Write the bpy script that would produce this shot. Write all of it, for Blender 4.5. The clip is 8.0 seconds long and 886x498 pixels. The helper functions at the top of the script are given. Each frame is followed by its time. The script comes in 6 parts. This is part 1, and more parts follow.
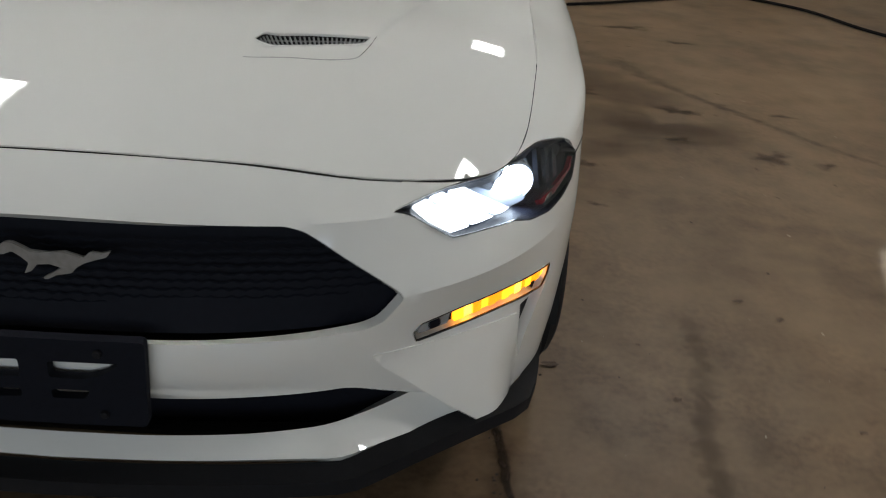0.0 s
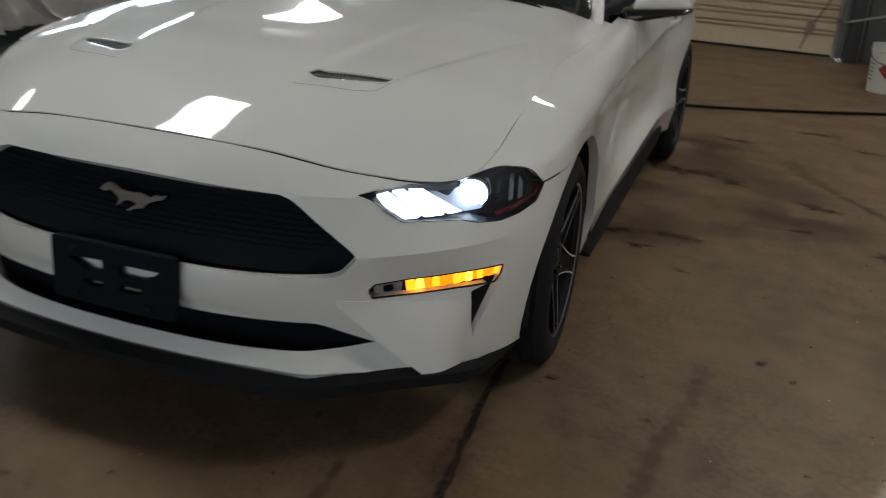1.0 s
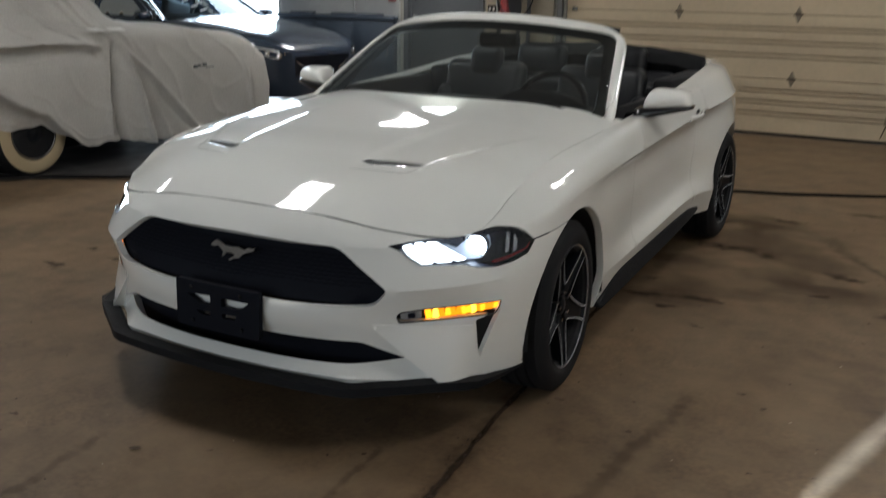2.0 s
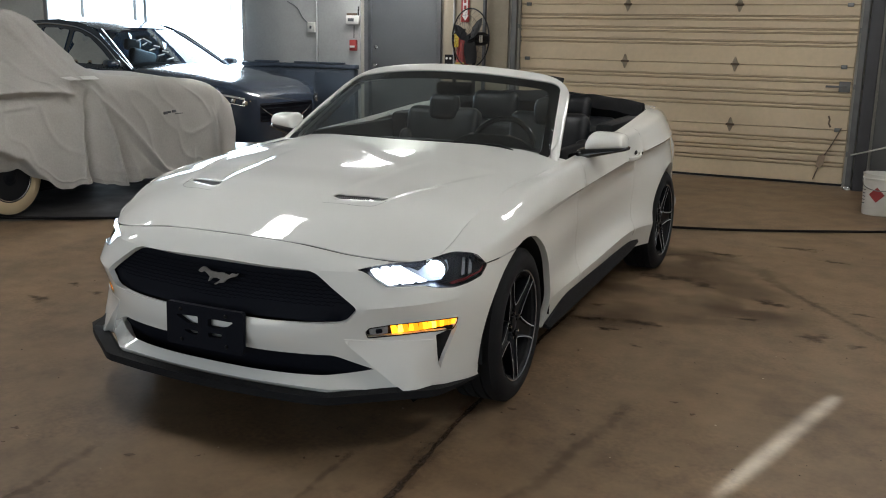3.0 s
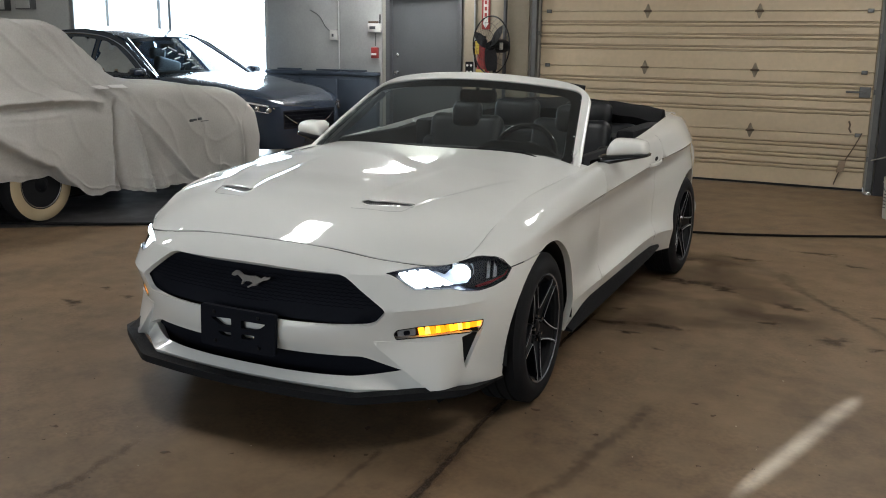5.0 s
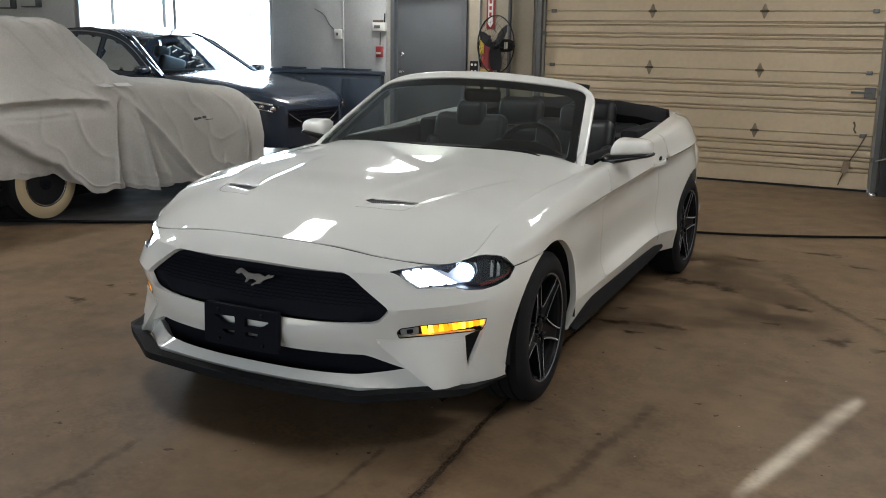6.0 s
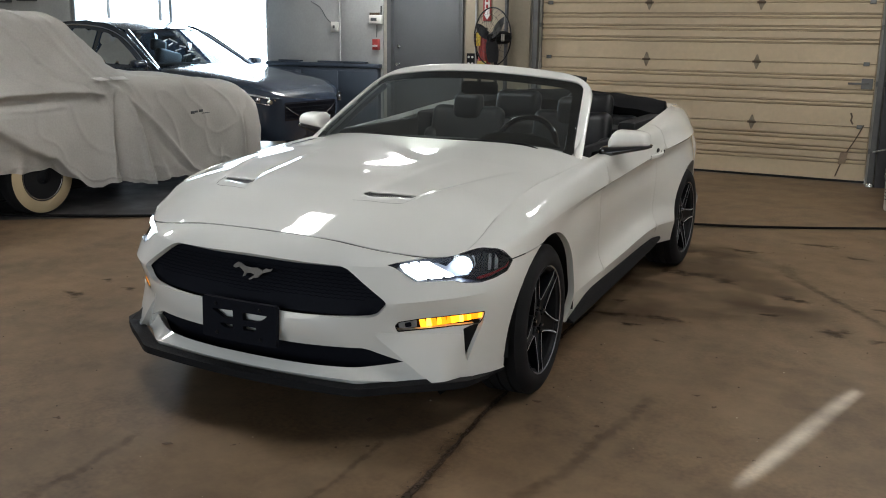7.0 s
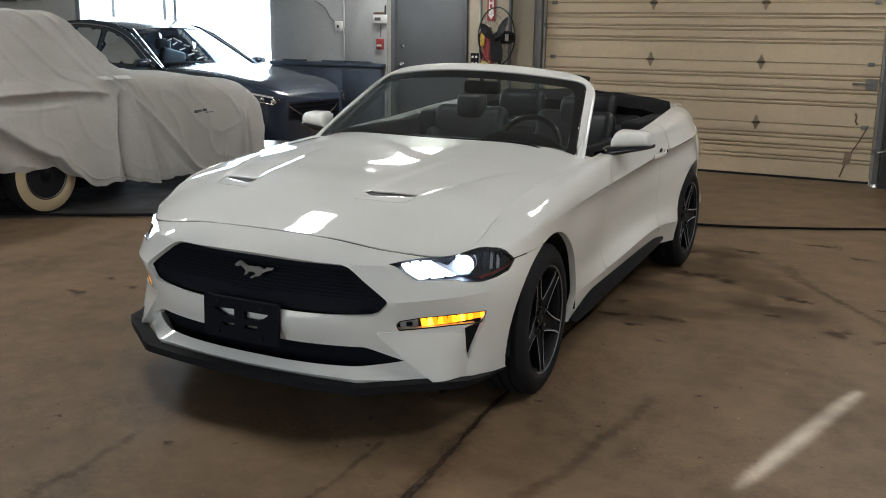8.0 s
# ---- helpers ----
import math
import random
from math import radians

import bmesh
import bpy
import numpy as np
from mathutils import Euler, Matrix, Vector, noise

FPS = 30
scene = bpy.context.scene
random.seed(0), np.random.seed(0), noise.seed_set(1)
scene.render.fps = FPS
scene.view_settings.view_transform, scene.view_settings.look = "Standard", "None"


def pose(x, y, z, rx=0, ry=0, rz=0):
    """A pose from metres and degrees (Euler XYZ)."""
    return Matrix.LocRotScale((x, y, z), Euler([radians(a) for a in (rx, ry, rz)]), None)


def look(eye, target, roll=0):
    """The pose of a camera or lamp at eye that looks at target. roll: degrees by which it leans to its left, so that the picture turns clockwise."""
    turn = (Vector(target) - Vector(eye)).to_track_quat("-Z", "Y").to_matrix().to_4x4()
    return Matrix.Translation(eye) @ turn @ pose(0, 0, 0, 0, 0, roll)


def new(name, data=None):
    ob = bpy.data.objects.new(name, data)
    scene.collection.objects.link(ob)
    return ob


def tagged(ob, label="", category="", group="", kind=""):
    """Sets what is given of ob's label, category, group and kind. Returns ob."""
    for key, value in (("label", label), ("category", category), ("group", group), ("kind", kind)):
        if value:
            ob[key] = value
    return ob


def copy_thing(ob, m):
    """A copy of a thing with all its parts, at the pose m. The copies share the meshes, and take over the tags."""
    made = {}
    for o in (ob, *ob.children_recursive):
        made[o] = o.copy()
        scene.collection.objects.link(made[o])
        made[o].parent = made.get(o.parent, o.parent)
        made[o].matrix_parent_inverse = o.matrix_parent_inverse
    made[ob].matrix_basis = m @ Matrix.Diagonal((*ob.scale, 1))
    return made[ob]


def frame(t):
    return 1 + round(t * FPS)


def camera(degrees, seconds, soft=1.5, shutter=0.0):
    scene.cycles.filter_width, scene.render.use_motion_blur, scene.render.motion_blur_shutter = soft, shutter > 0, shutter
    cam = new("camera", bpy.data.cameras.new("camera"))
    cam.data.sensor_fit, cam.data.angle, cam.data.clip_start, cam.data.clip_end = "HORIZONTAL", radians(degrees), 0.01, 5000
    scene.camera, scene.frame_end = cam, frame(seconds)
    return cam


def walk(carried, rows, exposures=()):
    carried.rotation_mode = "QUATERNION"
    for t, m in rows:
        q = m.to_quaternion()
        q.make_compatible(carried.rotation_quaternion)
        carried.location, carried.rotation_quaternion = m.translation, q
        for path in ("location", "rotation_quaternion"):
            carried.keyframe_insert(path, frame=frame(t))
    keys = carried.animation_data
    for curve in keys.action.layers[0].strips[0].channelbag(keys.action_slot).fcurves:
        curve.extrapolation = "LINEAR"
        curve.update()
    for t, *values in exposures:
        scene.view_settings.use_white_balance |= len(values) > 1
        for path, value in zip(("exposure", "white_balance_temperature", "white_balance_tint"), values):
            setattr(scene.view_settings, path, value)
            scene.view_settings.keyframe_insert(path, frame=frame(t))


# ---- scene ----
cam = camera(50.5, 8.0, soft=1.0, shutter=0.5)
PATH = [
    (0, (0.666, -1.292, 1.372), (0.662, 0.492, 0.468), 3.4),
    (0.2, (0.851, -1.307, 1.4), (0.681, 0.467, 0.493), 3.9),
    (0.5, (1.155, -1.402, 1.38), (0.761, 0.364, 0.527), 3.8),
    (0.7, (1.274, -1.503, 1.404), (0.782, 0.257, 0.591), 3.6),
    (1, (1.468, -1.734, 1.407), (0.846, 0.018, 0.669), 3.6),
    (1.2, (1.572, -1.875, 1.445), (0.868, -0.143, 0.734), 3.1),
    (1.5, (1.804, -2.057, 1.495), (0.977, -0.365, 0.822), 2.2),
    (1.7, (1.948, -2.154, 1.502), (1.061, -0.474, 0.875), 1.6),
    (2, (2.117, -2.321, 1.526), (1.204, -0.628, 0.978), 0.8),
    (2.2, (2.192, -2.44, 1.545), (1.288, -0.722, 1.063), 0.9),
    (3.3, (2.314, -2.739, 1.568), (1.472, -0.983, 1.115), 1.0),
    (3.5, (2.318, -2.759, 1.575), (1.46, -1.01, 1.122), 0.8),
    (4, (2.316, -2.774, 1.572), (1.441, -1.034, 1.117), 0.8),
    (4.5, (2.319, -2.79, 1.576), (1.438, -1.05, 1.132), 0.6),
    (6, (2.327, -2.802, 1.575), (1.434, -1.068, 1.131), 0.8),
    (6.5, (2.325, -2.802, 1.571), (1.441, -1.066, 1.122), 0.6),
    (7, (2.324, -2.801, 1.576), (1.438, -1.068, 1.117), 0.6),
    (7.5, (2.323, -2.8, 1.572), (1.429, -1.072, 1.108), 0.6),
    (8, (2.332, -2.794, 1.572), (1.438, -1.065, 1.113), 0.7),
]
EXPOSURES = [(0, 0.52), (0.5, 0.14), (1, 0.16), (2, 0.40), (3.5, 0.74), (8, 0.71)]
walk(cam, [(t, look(eye, target, roll)) for t, eye, target, roll in PATH], EXPOSURES)

# ---- light ----
world = bpy.data.worlds.new("sky")
scene.world = world
world.use_nodes = True
_n = world.node_tree.nodes
_sky = _n.new("ShaderNodeTexSky")
_sky.sky_type, _sky.sun_disc = "NISHITA", False
_sky.sun_elevation, _sky.sun_rotation = radians(60), radians(194.3)
_bg = _n["Background"]
_bg.inputs["Strength"].default_value = 0.12
world.node_tree.links.new(_sky.outputs[0], _bg.inputs["Color"])


def area_lamp(name, m, w, h, watts, colour=(1, 1, 1)):
    d = bpy.data.lights.new(name, "AREA")
    d.shape, d.size, d.size_y, d.energy, d.color = "RECTANGLE", w, h, watts, colour
    ob = new(name, d)
    ob.matrix_world = m
    return ob


LAMP_POWER = 19.5
# unseen lamps, placed for their reflections and to brighten the car's side
LAMPS = [(-2.08, 0.75, 4.2), (3.9, 0.7, 4.2), (-3.6, 7.40, 3.05), (-6.3, 1.5, 4.2), (2.35, 4.9, 4.2)]

# high sun from the south, blocked by the roof but for one added narrow gap
SUN_TO = Vector((-0.2467 * 0.5, -0.9691 * 0.5, 0.866)).normalized()
SUN_FALL = Vector((SUN_TO.x, SUN_TO.y)) / SUN_TO.z
sun = bpy.data.lights.new("sun", "SUN")
sun.energy, sun.angle, sun.color = 9.0, radians(0.65), (0.50, 0.70, 1.0)
sun_ob = new("sun", sun)
sun_ob.rotation_euler = SUN_TO.to_track_quat("Z", "Y").to_euler()
# daylight in the north bay, and an unseen fill added for the car's nose
area_lamp("bay_daylight", pose(-7.85, 8.35, 1.2, -90, 0, 0), 3.6, 2.3, 190, (0.66, 0.84, 1.0))
area_lamp("south_daylight", pose(-0.9, -8.25, 1.7, 90, 0, 0), 8.4, 3.3, 84, (0.90, 0.96, 1.0))

# ---- materials ----
def material(name, colour, rough=0.5, metal=0.0, coat=0.0, grain=0.0, grain_scale=40.0, blot=0.0, blot_scale=3.0, bump=0.0, bump_scale=60.0, dark=None, emit=None, emit_power=0.0, rough_vary=0.0, alpha_glass=False, per_piece=0.0, coat_rough=0.03, spec=0.5, fine=0.0, fine_scale=150.0, coat_ior=1.5):
    """A surface with fine grain, broad blotches and relief."""
    m = bpy.data.materials.new(name)
    m.use_nodes = True
    t = m.node_tree
    N, L = t.nodes, t.links
    b = N["Principled BSDF"]
    b.inputs["Roughness"].default_value = rough
    b.inputs["Metallic"].default_value = metal
    b.inputs["Specular IOR Level"].default_value = spec
    b.inputs["Coat Weight"].default_value = coat
    b.inputs["Coat Roughness"].default_value = coat_rough
    b.inputs["Coat IOR"].default_value = coat_ior
    co = N.new("ShaderNodeTexCoord").outputs["Object"]
    last = N.new("ShaderNodeRGB")
    last.outputs[0].default_value = (*colour, 1)
    last = last.outputs[0]
    other = (*(dark or tuple(c * 0.45 for c in colour)), 1)

    def noise_fac(scale, detail, lo, hi):
        n = N.new("ShaderNodeTexNoise")
        n.inputs["Scale"].default_value, n.inputs["Detail"].default_value = scale, detail
        L.new(co, n.inputs["Vector"])
        r = N.new("ShaderNodeMapRange")
        r.inputs[1].default_value, r.inputs[2].default_value = lo, hi
        L.new(n.outputs["Fac"], r.inputs[0])
        return r.outputs[0]

    for amount, scale, detail in ((blot, blot_scale, 5), (grain, grain_scale, 8), (fine, fine_scale, 4)):
        if amount:
            f = noise_fac(scale, detail, 0.35, 0.7)
            k = N.new("ShaderNodeMath")
            k.operation = "MULTIPLY"
            k.inputs[1].default_value = amount
            L.new(f, k.inputs[0])
            mix = N.new("ShaderNodeMix")
            mix.data_type = "RGBA"
            L.new(k.outputs[0], mix.inputs[0])
            L.new(last, mix.inputs[6])
            mix.inputs[7].default_value = other
            last = mix.outputs[2]
    if per_piece:
        info = N.new("ShaderNodeObjectInfo")
        hsv = N.new("ShaderNodeHueSaturation")
        r = N.new("ShaderNodeMapRange")
        r.inputs[3].default_value, r.inputs[4].default_value = 1 - per_piece, 1 + per_piece
        L.new(info.outputs["Random"], r.inputs[0])
        L.new(r.outputs[0], hsv.inputs["Value"])
        L.new(last, hsv.inputs["Color"])
        last = hsv.outputs[0]
    L.new(last, b.inputs["Base Color"])
    if rough_vary:
        f = noise_fac(blot_scale * 2.3, 6, 0.3, 0.7)
        r = N.new("ShaderNodeMapRange")
        r.inputs[3].default_value, r.inputs[4].default_value = max(rough - rough_vary, 0.02), min(rough + rough_vary, 1)
        L.new(f, r.inputs[0])
        L.new(r.outputs[0], b.inputs["Roughness"])
    if bump:
        n = N.new("ShaderNodeTexNoise")
        n.inputs["Scale"].default_value, n.inputs["Detail"].default_value = bump_scale, 6
        L.new(co, n.inputs["Vector"])
        bp = N.new("ShaderNodeBump")
        bp.inputs["Strength"].default_value, bp.inputs["Distance"].default_value = min(bump, 1), 0.004
        L.new(n.outputs["Fac"], bp.inputs["Height"])
        L.new(bp.outputs[0], b.inputs["Normal"])
    if emit:
        b.inputs["Emission Color"].default_value = (*emit, 1)
        b.inputs["Emission Strength"].default_value = emit_power
    return m


def glass_material(name, tint=(1, 1, 1), clear=0.9, rough=0.02, ior=1.5, film=0.0):
    """Thin glass: mostly see-through, with the gloss that a pane has."""
    m = bpy.data.materials.new(name)
    m.use_nodes = True
    t = m.node_tree
    N, L = t.nodes, t.links
    out = N["Material Output"]
    N.remove(N["Principled BSDF"])
    tr, gl, mix, fr = N.new("ShaderNodeBsdfTransparent"), N.new("ShaderNodeBsdfGlossy"), N.new("ShaderNodeMixShader"), N.new("ShaderNodeFresnel")
    tr.inputs[0].default_value = (*[c * clear for c in tint], 1)
    gl.inputs["Roughness"].default_value = rough
    fr.inputs[0].default_value = ior
    L.new(fr.outputs[0], mix.inputs[0])
    L.new(tr.outputs[0], mix.inputs[1])
    L.new(gl.outputs[0], mix.inputs[2])
    L.new(mix.outputs[0], out.inputs[0])
    if film:
        # a thin, uneven pale layer that imitates reflected haze on the pane
        haze, over, nz, mul = N.new("ShaderNodeBsdfDiffuse"), N.new("ShaderNodeMixShader"), N.new("ShaderNodeTexNoise"), N.new("ShaderNodeMath")
        co = N.new("ShaderNodeTexCoord")
        haze.inputs[0].default_value = (0.55, 0.58, 0.58, 1)
        nz.inputs["Scale"].default_value, nz.inputs["Detail"].default_value = 5.0, 6.0
        mul.operation = "MULTIPLY"
        mul.inputs[1].default_value = film * 2
        L.new(co.outputs["Object"], nz.inputs["Vector"])
        L.new(nz.outputs[0], mul.inputs[0])
        L.new(mul.outputs[0], over.inputs[0])
        L.new(mix.outputs[0], over.inputs[1])
        L.new(haze.outputs[0], over.inputs[2])
        L.new(over.outputs[0], out.inputs[0])
    return m


PAINT = material("white_car_paint", (0.775, 0.766, 0.728), rough=0.5, coat=1.0, coat_ior=1.75, spec=0.12, blot=0.05, blot_scale=1.5, dark=(0.6, 0.58, 0.53))
BLACK_TRIM = material("black_textured_plastic", (0.013, 0.013, 0.0145), rough=0.6, spec=0.12, bump=0.25, bump_scale=500, grain=0.3, grain_scale=60)
GLOSS_BLACK = material("gloss_black", (0.008, 0.008, 0.01), rough=0.12, coat=0.5)
GRILLE_BLACK = material("grille_black", (0.008, 0.009, 0.014), rough=0.7, spec=0.1, grain=0.3, grain_scale=90)
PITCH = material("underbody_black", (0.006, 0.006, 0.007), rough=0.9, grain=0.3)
RUBBER = material("tyre_rubber", (0.013, 0.013, 0.0145), rough=0.75, spec=0.15, blot=0.35, blot_scale=9, dark=(0.017, 0.016, 0.016), bump=0.2, bump_scale=150)
MACHINED = material("machined_alloy", (0.80, 0.82, 0.85), rough=0.42, metal=0.5, grain=0.15, grain_scale=120)
RIM_BLACK = material("rim_black_paint", (0.004, 0.005, 0.007), rough=0.4, coat=0.05, spec=0.15)
CHROME = material("chrome", (0.75, 0.75, 0.76), rough=0.1, metal=1.0)
STEEL = material("brake_steel", (0.4, 0.39, 0.38), rough=0.35, metal=1.0, blot=0.4, blot_scale=12)
LEATHER = material("black_leather", (0.010, 0.011, 0.014), rough=0.36, spec=0.4, bump=0.35, bump_scale=220, grain=0.2)
DASH = material("dashboard_plastic", (0.010, 0.010, 0.012), rough=0.65, spec=0.25, bump=0.3, bump_scale=300)
GLASS = glass_material("windshield_glass", (0.82, 0.93, 0.93), 0.72, ior=1.9, film=0.018)
LENS = glass_material("lamp_lens", (1, 1, 1), 0.97)
LAMP_BLACK = material("lamp_housing", (0.004, 0.0055, 0.012), rough=0.5, spec=0.2)
LAMP_LIT = material("lit_lamp", (0.9, 0.93, 1.0), rough=0.3, emit=(0.72, 0.86, 1.0), emit_power=26.0)
BAR_LIT = material("lit_bar", (0.9, 0.93, 1.0), rough=0.3, emit=(0.80, 0.91, 1.0), emit_power=3.2)
AMBER = material("lit_amber_lamp", (0.8, 0.3, 0.02), rough=0.25, emit=(1.0, 0.33, 0.012), emit_power=2.0)
AMBER_DIM = material("lit_amber_facet", (0.8, 0.3, 0.02), rough=0.25, emit=(1.0, 0.27, 0.006), emit_power=1.1)
LAMP_RING = material("lamp_ring_satin", (0.40, 0.43, 0.50), rough=0.25, metal=0.8)
LAMP_GREY = material("lamp_inner_grey", (0.03, 0.035, 0.05), rough=0.25, metal=0.4)
AMBER_HOT = material("hot_amber_cell", (0.9, 0.5, 0.05), rough=0.25, emit=(1.0, 0.48, 0.04), emit_power=3.6)
RED_LENS = material("red_reflector", (0.24, 0.012, 0.022), rough=0.15, coat=0.8)

# ---- the convertible's body: longitudinal lines from nose to tail, lofted ----
# car frame: nose at y = 0, tail at y = 4.8, x to the car's left, metres
def spline(knots, pts, t):
    """A smooth curve through pts (axis 0) at the knots, at the values t."""
    knots, pts, t = np.asarray(knots, float), np.asarray(pts, float), np.asarray(t, float)
    h = np.diff(knots)
    d = np.diff(pts, axis=0) / h.reshape(-1, *([1] * (pts.ndim - 1)))
    hh = h.reshape(-1, *([1] * (pts.ndim - 1)))
    m = np.empty_like(pts)
    m[1:-1] = (d[:-1] * hh[1:] + d[1:] * hh[:-1]) / (hh[1:] + hh[:-1])
    m[0], m[-1] = d[0], d[-1]
    i = np.clip(np.searchsorted(knots, t, side="right") - 1, 0, len(h) - 1)
    u = (t - knots[i]) / h[i]
    return i, u, h, m


def curve_at(knots, pts, t):
    pts = np.asarray(pts, float)
    i, u, h, m = spline(knots, pts, t)
    sh = (-1,) + (1,) * (pts.ndim - 1)
    u, w = u.reshape(sh), h[i].reshape(sh)
    return ((2 * u**3 - 3 * u**2 + 1) * pts[i] + (u**3 - 2 * u**2 + u) * w * m[i]
            + (3 * u**2 - 2 * u**3) * pts[i + 1] + (u**3 - u**2) * w * m[i + 1])


def hood_height(x, y):
    """Height of the bonnet's skin."""
    x, y = np.abs(np.asarray(x, float)), np.asarray(y, float)
    mid = curve_at([-0.3, 0.10, 0.20, 0.32, 0.5, 0.8, 1.1, 1.4, 1.7], [0.60, 0.735, 0.800, 0.868, 0.922, 0.957, 0.981, 1.003, 1.022], y.ravel()).reshape(y.shape)
    drop = curve_at([-0.3, 0.0, 0.2, 0.27, 0.36, 0.44, 0.56, 0.75, 0.95, 1.3, 1.7], [.2, .2, .19, .18, .157, .130, .090, .066, .054, .058, .064], y.ravel()).reshape(y.shape)
    z = mid - drop * (x / 0.78) ** 3.4
    # sunken channel behind each vent, and the small ramp before it
    inner, outer = 0.300 + 0.11 * (y - 0.5), 0.505 + 0.34 * (y - 0.52)
    lane = 1 / (1 + np.exp(-(x - inner) / 0.008)) / (1 + np.exp((x - outer) / 0.006))
    lip_y = 0.440 + 0.34 * (x - 0.308)
    back = np.clip((1.15 - y) / 0.5, 0, 1) * (y > lip_y)
    ramp = np.clip(1 - (lip_y - y) / 0.065, 0, 1) * (y <= lip_y) / (1 + np.exp(-(x - 0.283) / 0.006)) / (1 + np.exp((x - 0.522) / 0.006))
    return z - 0.0095 * lane * back - 0.004 * ramp


SILL = [(0, .10, .22), (.30, .11, .22), (.56, .15, .22), (.745, .25, .225), (.84, .38, .222), (.893, .517, .22), (.90, .916, .20), (.897, 1.3, .205), (.890, 2.0, .235), (.892, 2.7, .27), (.92, 3.62, .20), (.80, 4.34, .26), (.66, 4.66, .27), (0, 4.74, .27)]
SKIRT = [(0, .06, .33), (.30, .07, .33), (.56, .128, .33), (.74, .240, .33), (.845, .372, .325), (.912, .52, .33), (.925, .916, .33), (.930, 1.3, .355), (.930, 2.0, .385), (.932, 2.7, .415), (.94, 3.62, .34), (.83, 4.34, .38), (.68, 4.70, .38), (0, 4.78, .38)]
WAIST = [(0, .0, .45), (.30, .015, .45), (.56, .108, .455), (.748, .250, .465), (.873, .382, .48), (.93, .53, .48), (.945, .916, .50), (.93, 1.3, .48), (.882, 2.0, .475), (.887, 2.7, .50), (.938, 3.62, .52), (.77, 4.33, .54), (.70, 4.72, .54), (0, 4.80, .54)]
FLANK = [(0, .02, .57), (.30, .035, .57), (.575, .095, .565), (.748, .205, .575), (.875, .38, .58), (.936, .545, .59), (.948, .916, .62), (.935, 1.3, .62), (.884, 2.0, .63), (.888, 2.7, .66), (.942, 3.60, .72), (.765, 4.32, .74), (.70, 4.70, .74), (0, 4.79, .74)]
CREASE = [(0, .075, .695), (.30, .09, .69), (.56, .145, .695), (.735, .265, .69), (.865, .42, .70), (.932, .585, .735), (.956, .916, .785), (.946, 1.3, .805), (.942, 2.0, .836), (.941, 2.7, .868), (.938, 3.55, .90), (.75, 4.30, .90), (.62, 4.65, .88), (0, 4.77, .87)]
CREST = [(0, .118, .738), (.30, .122, .733), (.565, .180, .718), (.735, .285, .712), (.842, .43, .737), (.908, .61, .780), (.922, .916, .849), (.920, 1.3, .897), (.905, 2.0, .945), (.905, 2.7, .975), (.866, 3.55, 1.02), (.70, 4.30, .995), (.59, 4.58, .95), (0, 4.70, .96)]
RIM = [(0, .163, .0), (.30, .166, .0), (.555, .200, .0), (.72, .29, .0), (.805, .415, .0), (.83, .58, .0), (.83, .92, .0), (.835, 1.3, .0), (.825, 2.0, .958), (.82, 2.7, 1.012), (.765, 3.55, 1.066), (.625, 4.30, 1.03), (.55, 4.55, .985), (0, 4.6, 1.0)]
RIM = [(x, y, z or float(hood_height(np.array([x]), np.array([y]))[0])) for x, y, z in RIM]
# a line just under the crease makes the fold along the doors
UNDER = [tuple(np.array(c) * (1 - k) + np.array(f) * k - np.array((d, 0, 0))) for c, f, k, d in zip(CREASE, FLANK, (.167,) * 7 + (.14, .10, .09, .12, .167, .167, .167), (0,) * 7 + (.010, .024, .026, .012, 0, 0, 0))]
LINES = np.array([[(-l[1][0], l[1][1], l[1][2])] + l for l in (SILL, SKIRT, WAIST, FLANK, UNDER, CREASE, CREST, RIM)])
ALONG = np.concatenate([[0], np.cumsum(np.linalg.norm(np.diff(LINES[3], axis=0), axis=1))])
ALONG -= ALONG[1]
UP = np.array([0, .11, .24, .36, .460, .48, .57, .68])


def skin(a, b):
    """The point of the body's side at a metres round from the nose and b metres up the section."""
    a, b = np.atleast_1d(np.asarray(a, float)), np.atleast_1d(np.asarray(b, float))
    right, a = a < 0, np.abs(a)
    rows = np.array([curve_at(ALONG, l, a) for l in LINES])
    i, u, h, m = spline(UP, rows, b)
    n = np.arange(len(a))
    u, w = u[:, None], h[i][:, None]
    # the slope breaks at the skirt's and the crease's lines along the doors,
    # and across the nose at the flank's line and at the crease above the grille
    doors, nose = np.clip((a - 1.75) / 0.5, 0, 1), np.clip((1.16 - a) / 0.2, 0, 1)
    brow = np.clip((0.78 - a) / 0.15, 0, 1)
    folds = {1: doors, 3: 0.9 * nose, 5: np.maximum(doors, 0.85 * brow)}
    straight = (rows[i + 1, n] - rows[i, n]) / w
    k0, k1 = (sum((j == line) * weight for line, weight in folds.items())[:, None] for j in (i, i + 1))
    m0, m1 = m[i, n] * (1 - k0) + straight * k0, m[i + 1, n] * (1 - k1) + straight * k1
    p = ((2 * u**3 - 3 * u**2 + 1) * rows[i, n] + (u**3 - 2 * u**2 + u) * w * m0
         + (3 * u**2 - 2 * u**3) * rows[i + 1, n] + (u**3 - u**2) * w * m1)
    p[right, 0] *= -1
    return p


_A, _B = [g.ravel() for g in np.meshgrid(np.linspace(0, ALONG[-1], 500), np.linspace(0, UP[-1], 60), indexing="ij")]
_P = skin(_A, _B)


